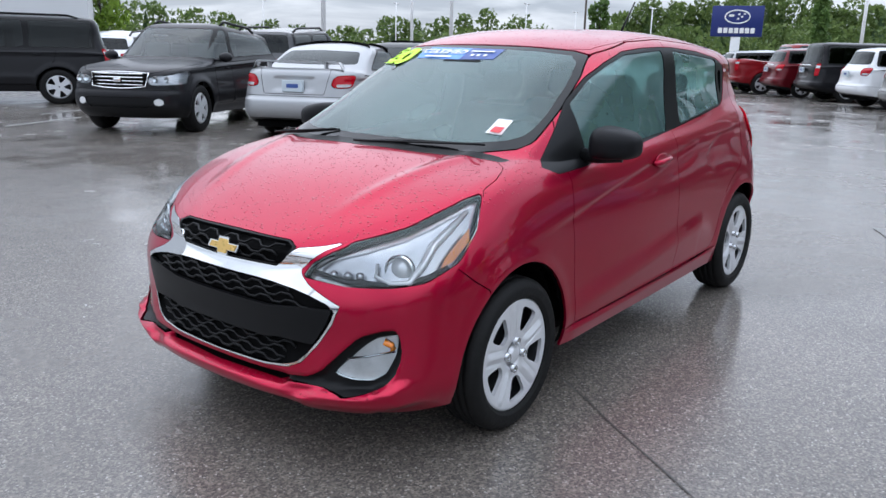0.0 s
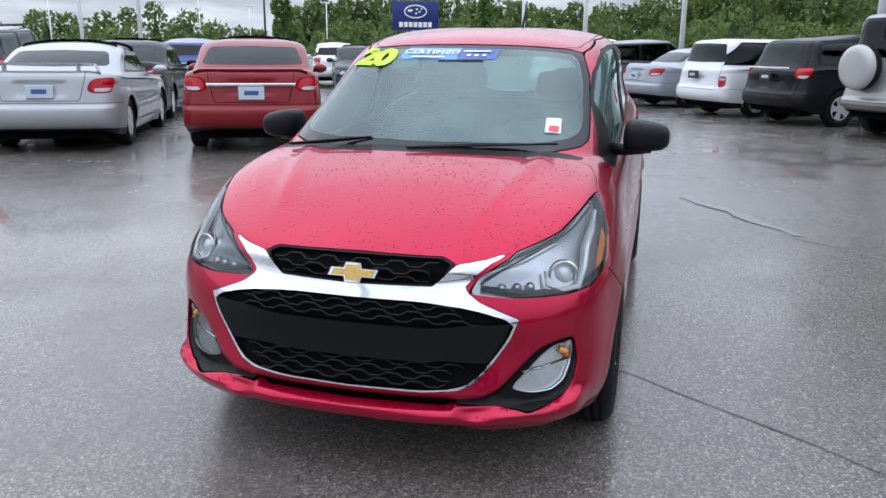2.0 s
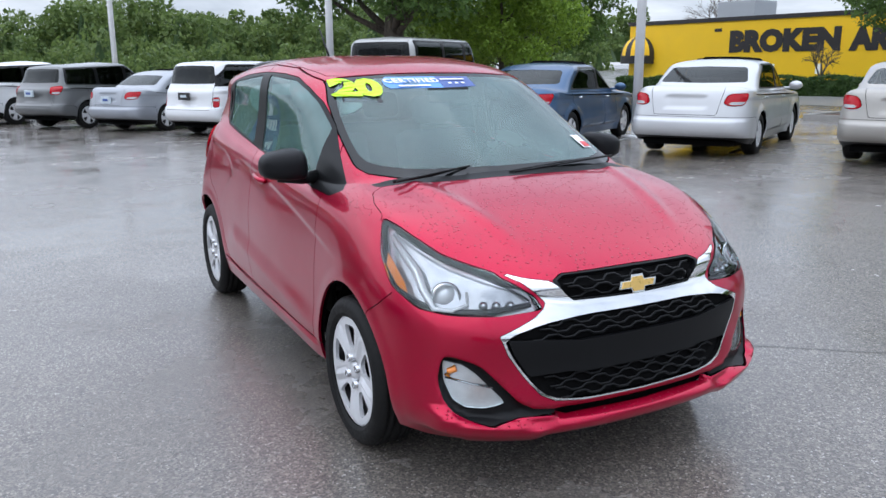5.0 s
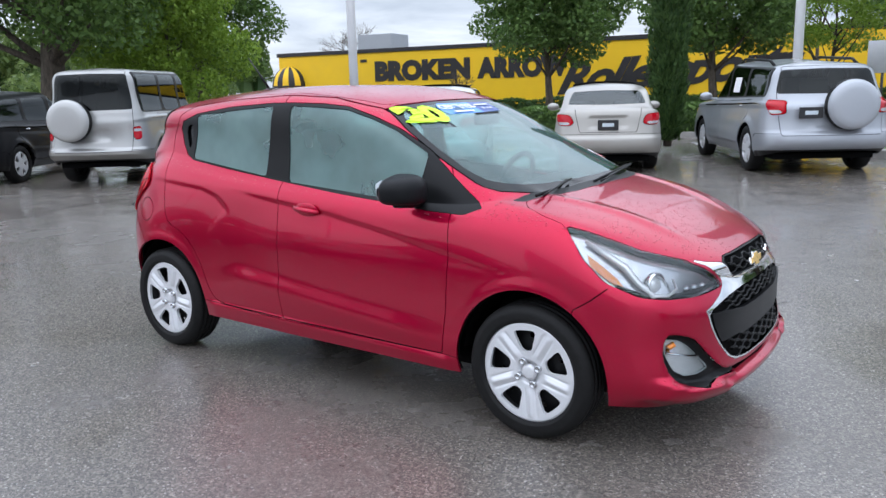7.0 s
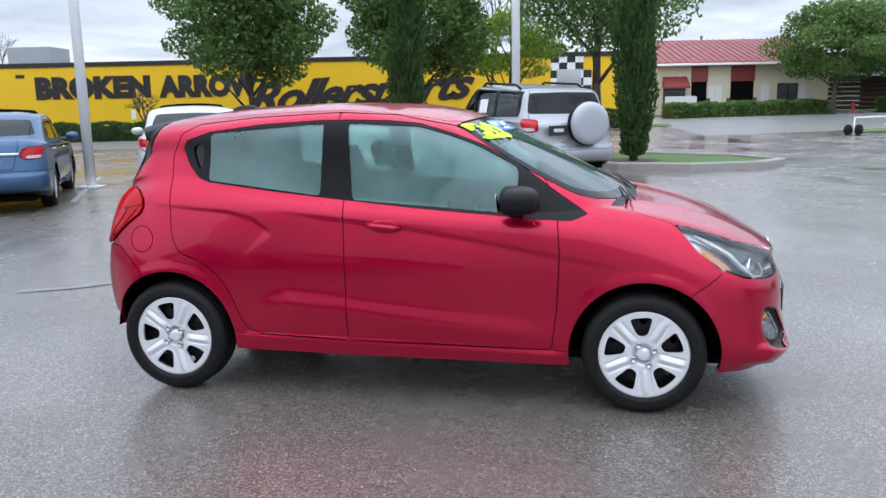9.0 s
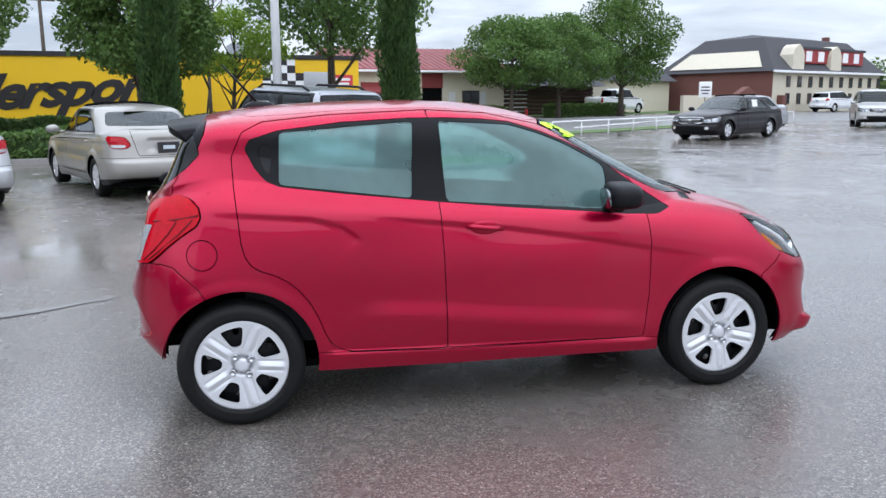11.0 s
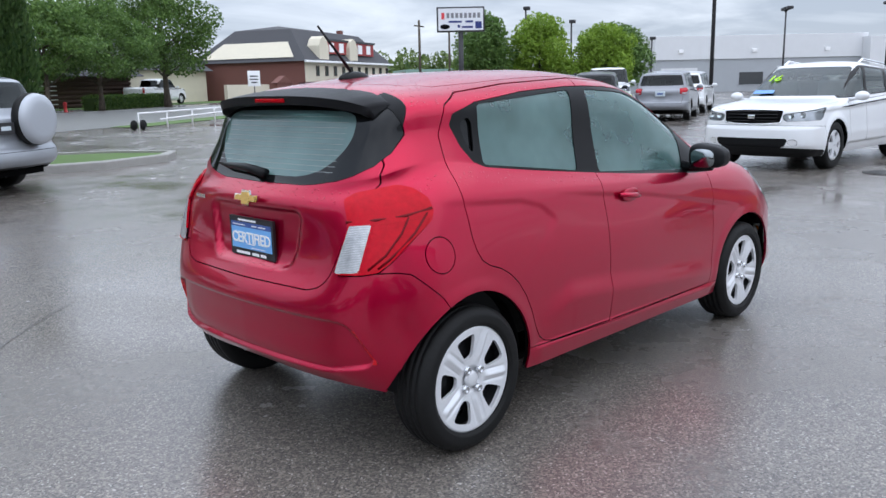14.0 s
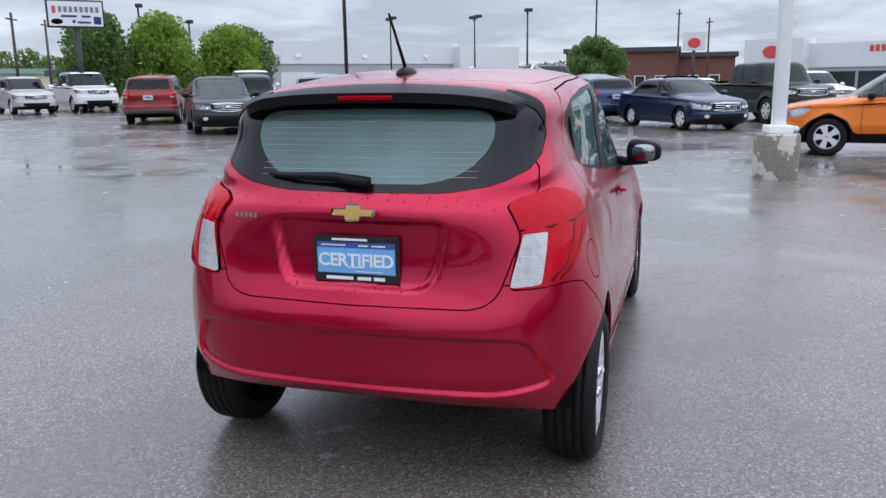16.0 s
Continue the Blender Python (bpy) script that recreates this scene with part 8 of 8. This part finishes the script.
def yellow_hall():
    """The long yellow hall with its painted lettering, awning, chequers and roof plant."""
    d = Vector((24.35, 4.0, 0)).normalized()
    a = math.degrees(math.atan2(d.y, d.x))
    root = tagged(new("yellow_building"), "long yellow painted hall with black lettering", "building")
    root.matrix_basis = pose(-24.95, 29.2, 0, 0, 0, a)
    part("wall", box(-6.2, 28.4, 0, 14, -1, 3.42), YELLOW, root, "", False)
    part("roof_edge", box(-6.3, 28.5, -.06, 14.1, 3.42, 3.62, .01), SIGNBLACK, root, "black roof edge", False)

    def place(bm, u, v):
        bmesh.ops.transform(bm, matrix=Matrix(((1, 0, 0, u), (0, 0, -1, -.02), (0, 1, 0, v), (0, 0, 0, 1))), verts=bm.verts)

    for word, u, wide, high, v in (("BROKEN", 2.7, 5.45, 1.06, 2.46), ("ARROW", 8.15, 4.7, 1.04, 2.44)):
        bm = letters(word, 1.4, .01, 0, 1.04, .105)
        xs = [q.co.x for q in bm.verts]
        ys = [q.co.y for q in bm.verts]
        cx, cy = (max(xs) + min(xs)) / 2, (max(ys) + min(ys)) / 2
        for q in bm.verts:
            q.co.x = (q.co.x - cx) * wide / (max(xs) - min(xs))
            q.co.y = (q.co.y - cy) * high / (max(ys) - min(ys))
        place(bm, u, v)
        part("wall_lettering", bm, SIGNBLACK, root, "black block lettering", False)
    bm = letters("Rollersports", 1.9, .01, .45, .92, .07)
    xs = [q.co.x for q in bm.verts]
    for q in bm.verts:
        q.co.x = (q.co.x - (max(xs) + min(xs)) / 2) * 10.6 / (max(xs) - min(xs))
        q.co.y = q.co.y * 1.0 + .055 * q.co.x
    place(bm, 15.2, 2.0)
    part("wall_lettering", bm, SIGNBLACK, root, "black slanting lettering", False)
    for i in range(5):
        for j in range(11):
            low = j * .34 + .05
            if i > 3 and j > 8:
                continue
            part("chequer", box(23.95 + i * .37, 24.32 + i * .37, -.03, -.004, low - .3, low + .04), WHITE if (i + j) % 2 else SIGNBLACK, root, "", False)
    for k in range(9):
        a0, a1 = math.pi * k / 9, math.pi * (k + 1) / 9
        bm = bmesh.new()
        rows = []
        for t in (a0, a1):
            rows.append([bm.verts.new((-5.5 - 1.0 * math.cos(t) * math.sin(q), -.02 - .95 * math.sin(t) * math.sin(q), 1.85 + 1.05 * math.cos(q))) for q in (i * math.pi / 16 for i in range(9))])
        for i in range(8):
            bm.faces.new((rows[0][i], rows[1][i], rows[1][i + 1], rows[0][i + 1]))
        bmesh.ops.remove_doubles(bm, verts=bm.verts, dist=.001)
        part("awning_gore", bm, YELLOW if k % 2 else SIGNBLACK, root)
    part("awning_valance", lathe_at_z(-5.5, -.02, 1.45, 1.87, 1.0), SIGNBLACK, root)
    part("roof_unit", box(-2.9, -.7, 3, 5, 3.6, 4.6, .03), WALLGREY, root, "grey roof plant", False)
    part("roof_unit", box(23.0, 24.4, 3, 5, 3.6, 4.3, .03), WALLGREY, root, "grey roof plant", False)
    part("red_notice", box(26.9, 28.1, -.03, -.004, 2.2, 2.75), REDPRINT, root, "red painted notice", False)
    part("notice_print", bars([(27.5, 2.55, .95, .12), (27.5, 2.35, .85, .1)], .04, lambda u, v, t: (u, -t, v)), WHITE, root, "", False)
    for u in (2.2, 4.4, 9.4):
        part("small_notice", box(u, u + .22, -.02, -.004, .95, 1.4), WHITE, root, "", False)
    part("wall_vent", box(-.9, -.5, -.03, -.004, 2.95, 3.1), SIGNBLACK, root, "", False)
    part("blue_bin", box(22.3, 23.1, -1.2, -.5, -.2, 1.05, .05), SIGNBLUE, root, "dark blue bin", False)


def lathe_at_z(x, y, z0, z1, r):
    bm = bmesh.new()
    rows = [[bm.verts.new((x - r * math.cos(t), y - .95 * r * math.sin(t), z)) for t in (k * math.pi / 14 for k in range(15))] for z in (z0, z1)]
    for i in range(14):
        bm.faces.new((rows[0][i], rows[0][i + 1], rows[1][i + 1], rows[1][i]))
    return bm


yellow_hall()


def gabled(root, x0, x1, y0, y1, eave, ridge, wall, roof, over=.5):
    """Walls and a pitched roof with its ridge along x."""
    part("wall", box(x0, x1, y0, y1, -.8, eave), wall, root, "", False)
    bm = bmesh.new()
    ym = (y0 + y1) / 2
    for s in (y0 - over, y1 + over):
        a = [bm.verts.new(p) for p in ((x0 - over, s, eave - .1), (x1 + over, s, eave - .1), (x1 + over, ym, ridge), (x0 - over, ym, ridge), (x0 - over, s, eave + .08), (x1 + over, s, eave + .08), (x1 + over, ym, ridge + .18), (x0 - over, ym, ridge + .18))]
        for q in ((0, 1, 2, 3), (4, 7, 6, 5), (0, 4, 5, 1), (1, 5, 6, 2), (0, 3, 7, 4)):
            bm.faces.new([a[i] for i in q])
    for x in (x0 + .02, x1 - .02):
        bm.faces.new([bm.verts.new(p) for p in ((x, y0, eave), (x, y1, eave), (x, ym, ridge))])
    bmesh.ops.recalc_face_normals(bm, faces=bm.faces)
    part("roof", bm, roof, root, "", False)


def window(root, x0, x1, z0, z1, y=-.02, frame=WHITE, sill=True):
    """A window in a wall that faces -y: frame, pane and sill."""
    w = part("window", box(x0 - .08, x1 + .08, y - .04, y + .06, z0 - .08, z1 + .08, .01), frame, root, "", False)
    part("pane", box(x0, x1, y - .045, y + .02, z0, z1), PANE, w, "", False)
    if sill:
        part("sill", box(x0 - .12, x1 + .12, y - .10, y, z0 - .14, z0 - .08), frame, w, "", False)


def garage():
    root = tagged(new("garage_building"), "cream workshop with a red metal roof and open bays", "building")
    root.matrix_basis = pose(4.6, 47.5, .42, 0, 0, 12)
    gabled(root, -.3, 10.4, 0, 12, 3.1, 4.75, CREAM, ROOFRED, .5)
    for k in range(29):
        part("roof_seam", slab([(-.5, 3.19), (6.0, 4.95), (6.0, 4.98), (-.5, 3.23)], .03, lambda a, b, t: (-.6 + .41 * k + t, a, b)), ROOFRED, root, "", False)
    part("gutter", box(-.8, 10.9, -.62, -.5, 2.98, 3.12, .02), WHITE, root, "", False)
    part("awning", slab([(-.03, 2.35), (-.8, 1.75), (-.8, 1.62), (-.03, 1.75)], 1.5, lambda a, b, t: (.05 + t, a, b)), ROOFRED, root, "red awning", False)
    window(root, .2, 1.4, .3, 1.55, -.03, POLEDARK)
    for u, wide in ((1.86, .95), (4.3, 1.42)):
        # flat near-black panel on the solid wall paints the shade of a bay
        d = part("bay_shade", box(u, u + wide, -.03, .02, -.8, 2.95), GAP, root, "near-black panel for the shade inside an open bay", False)
        part("shutter", box(u - .03, u + wide + .03, -.10, -.035, 2.0, 2.95, .01), ROOFRED, d, "half-raised red shutter", False)
        for k in range(5):
            part("slat", box(u - .03, u + wide + .03, -.115, -.105, 2.06 + .18 * k, 2.2 + .18 * k, .004), ROOFRED, d, "", False)
        for e in (u - .22, u + wide + .02):
            part("brick_pier", box(e, e + .2, -.09, .0, -.8, 1.0), BRICKBROWN, root, "", False)
    for u, wide in ((2.92, .4), (3.36, .4), (6.2, .5), (8.5, .5)):
        part("white_door", box(u, u + wide, -.05, .0, -.6, 1.75, .01), WALLWHITE, root, "white panel door", False)
    window(root, 7.3, 7.82, -.4, 1.75, -.03, POLEDARK, False)
    window(root, 7.9, 8.4, -.4, 1.75, -.03, POLEDARK, False)
    part("white_fence", box(-.2, 1.7, -1.6, -1.5, -.4, 1.15), WALLWHITE, root, "white fence panel", False)


garage()


def hotel():
    """The cream and brick hotel under a dark mansard roof with red dormers."""
    root = tagged(new("hotel"), "cream and brick hotel with dark mansard roof and red dormers", "building")
    c, r = Vector((39.1, 55.1, 0)), Vector((55.8, 62.9, 0))
    root.matrix_basis = pose(c.x, c.y, .9, 0, 0, math.degrees(math.atan2(r.y - c.y, r.x - c.x)))
    ln, dp, ev, top = 18.4, 11.0, 2.95, 6.1
    part("cream_wall", box(.02, ln, 0, dp, -.8, ev), CREAM, root, "", False)
    part("brick_end", box(-.06, .04, -.05, dp, -.8, ev), BRICKBROWN, root, "brown brick gable end", False)
    bm = bmesh.new()
    lo = [bm.verts.new(p) for p in ((-.4, -.4, ev), (ln + .4, -.4, ev), (ln + .4, dp + .4, ev), (-.4, dp + .4, ev))]
    hi = [bm.verts.new(p) for p in ((2.6, 2.6, top - .2), (ln - 1.5, 2.6, top - .2), (ln - 1.5, dp - 2.6, top - .2), (2.6, dp - 2.6, top - .2))]
    rd = [bm.verts.new((5.5, dp / 2, top + .3)), bm.verts.new((ln - 4, dp / 2, top + .3))]
    for i in range(4):
        bm.faces.new((lo[i], lo[(i + 1) % 4], hi[(i + 1) % 4], hi[i]))
    bm.faces.new((hi[0], hi[1], rd[1], rd[0]))
    bm.faces.new((hi[1], hi[2], rd[1]))
    bm.faces.new((hi[2], hi[3], rd[0], rd[1]))
    bm.faces.new((hi[3], hi[0], rd[0]))
    part("mansard_roof", bm, ROOFDARK, root, "", False)
    part("white_panel", slab([(.9, ev + .35), (dp - .9, ev + .35), (dp - 2.2, ev + 1.75), (2.2, ev + 1.75)], .05, lambda u, v, t: (-.47 + (v - ev) * 1.017 - t, u, v)), CREAM, root, "pale panel on the end slope", False)
    part("eaves_gutter", box(-.5, ln + .5, -.55, -.35, ev - .12, ev + .06, .02), WHITE, root, "", False)
    for u in (4.6, 10.8):
        d = part("dormer", box(u, u + 4.4, .15, 2.2, ev + .75, ev + 1.9), plain("red_dormer", (.30, .03, .03), .6), root, "red dormer", False)
        part("dormer_roof", box(u - .2, u + 4.6, .05, 2.8, ev + 1.9, ev + 2.1), ROOFDARK, d, "", False)
        for k in (.6, 2.6):
            part("dormer_window", box(u + k, u + k + .9, .08, .15, ev + .9, ev + 1.75), WHITE, d, "", False)
        part("gable_front", slab([(u - 2.0, ev - .1), (u - .2, ev - .1), (u - .2, ev + 1.4), (u - .6, ev + 2.0), (u - 1.1, ev + 2.25), (u - 1.6, ev + 2.0), (u - 2.0, ev + 1.4)], 1.2, lambda a, b, t: (a, -.2 + t, b)), CREAM, root, "curved cream gable", False)
    for u in np.arange(2.2, 18.0, 1.75):
        for z in (.35, 1.75):
            window(root, u, u + .45, z, z + .75, -.02, TIMBER, False)
    part("porch", box(.9, 1.5, -.5, 0, -.8, 1.0), BRICKBROWN, root, "", False)
    part("chimney", box(16.6, 17.2, 4.5, 5.0, top - .8, top + .5), BRICKBROWN, root, "", False)
    part("garden_wall", box(-9.5, -3.4, 1.5, 1.8, -.8, 1.0), CREAM, root, "low cream wall", False)
    arch = part("brick_arch", box(-3.3, -.9, .8, 1.2, -.8, 1.1), BRICKBROWN, root, "small brick gatehouse", False)
    part("gatehouse_roof", slab([(-3.5, 1.1), (-.7, 1.1), (-2.1, 1.7)], .6, lambda a, b, t: (a, .7 + t, b)), BRICKBROWN, arch, "", False)
    wing = put("wing", None, root)
    part("wing_wall", box(-12, -1.5, 9, 18, -.8, 2.3), CREAM, wing, "", False)
    part("wing_roof", slab([(8.5, 2.3), (18.5, 2.3), (13.5, 5.2)], 11.5, lambda a, b, t: (-12.5 + t, a, b)), ROOFDARK, wing, "", False)


hotel()


def log_cabin():
    root = tagged(new("log_cabin"), "dark log cabin behind roadside trees", "building")
    root.matrix_basis = pose(13.0, 52.0, .45, 0, 0, 22)
    part("core", box(0, 12, .1, 5, -.6, 2.2), TIMBER, root, "", False)
    for i in range(9):
        part("log", tube([(0, .05, -.4 + .3 * i), (12, .05, -.4 + .3 * i)], .125, 8), TIMBER, root)
    for i in range(8):
        part("chinking", box(0, 5.2, -.03, .08, -.28 + .3 * i, -.22 + .3 * i), WHITE, root, "", False)
    part("roof", slab([(-1, 2.2), (6, 2.2), (2.5, 3.9)], 13, lambda a, b, t: (-.5 + t, a, b)), ROOFDARK, root, "", False)


log_cabin()


def long_shed(name, label, x, y, turn, ln, dp, h, material, band):
    root = tagged(new(name), label, "building")
    root.matrix_basis = pose(x, y, ground_z(x, y), 0, 0, turn)
    part("wall", box(0, ln, 0, dp, -1, h), material, root, "", False)
    part("parapet", box(-.1, ln + .1, -.12, dp, h - band, h + .05, .02), WALLWHITE, root, "", False)
    return root


d = long_shed("dealer_building", "long low white and grey dealer building", 68.5, 38.0, -43, 21, 14, 5.3, WALLGREY, 2.2)
part("annex", box(20.6, 28.5, -1.5, 10, -1, 4.95), WALLWHITE, d, "", False)
for u in (2.2, 9.5, 16.8):
    lampbox = part("wall_lamp", box(u, u + .5, -.3, -.1, 3.7, 4.05, .04), WHITE, d, "round white wall lamp", False)
for u in (.6, 12.2):
    part("roller_door", box(u, u + 3.6, -.06, .1, -.5, 2.3), WALLWHITE, d, "", False)
for u in (8.4, 16.6):
    window(d, u, u + 2.4, .6, 1.8, -.02, WALLGREY, False)
dealer_house = long_shed("dealer_building", "white and grey showroom with a red oval mark", 71.6, -6.7, -120, 26, 12, 4.1, WALLGREY, 1.9)
part("entrance_block", box(-.4, 4.6, -1.4, 1, -1, 4.6), WALLWHITE, dealer_house, "", False)
part("oval_mark", slab([(2.0 + .75 * math.cos(a), 3.55 + .5 * math.sin(a)) for a in (k * math.pi / 12 for k in range(24))], .08, lambda u, v, t: (u, -1.4 - t, v)), REDPRINT, dealer_house, "red oval mark", False)
bar_parts("name_bar", [(9.4 + .42 * k, 3.6, .3, .5) for k in range(8)], .16, lambda u, v, t: (u, -t, v), REDPRINT, dealer_house)
for u in range(7):
    window(dealer_house, 6 + 2.6 * u, 8.2 + 2.6 * u, -.2, 1.8, -.02, POLEDARK, False)
white_hall = long_shed("showroom", "tall white showroom wall", -18.6, -37.2, -30, 34, 16, 9.5, WALLWHITE, .6)
for u in (3, 9, 15):
    part("wall_lamp", box(u, u + .4, -.28, -.05, 3.6, 4.0, .04), LAMPDARK, white_hall, "", False)
for x, y, t, ln, h, lab in ((58, 62, -30, 16, 3.0, "low green-roofed shop far off"), (50, 47, -38, 8, 2.6, "low tan building far off"), (88, 12, -90, 12, 4.6, "low brick building far off"), (90, 2, -90, 8, 4.0, "low brick building far off")):
    b = tagged(new("far_building"), lab, "building")
    b.matrix_basis = pose(x, y, .3, 0, 0, t)
    part("wall", box(0, ln, 0, 6, -1, h - .5), CREAM if "brick" not in lab else BRICKBROWN, b, "", False)
    part("roof", box(-.3, ln + .3, -.4, 6.4, h - .5, h, .02), plain("green_metal_roof", (.2, .32, .27), .5) if "green" in lab else ROOFDARK, b, "", False)
    for u in np.arange(1, ln - 1.5, 2.2):
        window(b, u, u + 1.0, .4, 1.5, -.02, WHITE, False)
fs = tagged(new("pylon_sign"), "far white and red pylon sign", "sign")
fs.matrix_basis = pose(66, -1.5, .2, 0, 0, -90)
part("post", tube([(0, 0, 0), (0, 0, 3.6)], .12, 8), POLEDARK, fs)
part("sign_box", box(-.9, .9, -.15, .15, 3.5, 5.0, .03), WALLWHITE, fs, "", False)
part("oval_mark", slab([(.5 * math.cos(a), 4.1 + .4 * math.sin(a)) for a in (k * math.pi / 10 for k in range(20))], .05, lambda u, v, t: (u, -.15 - t, v)), REDPRINT, fs, "", False)
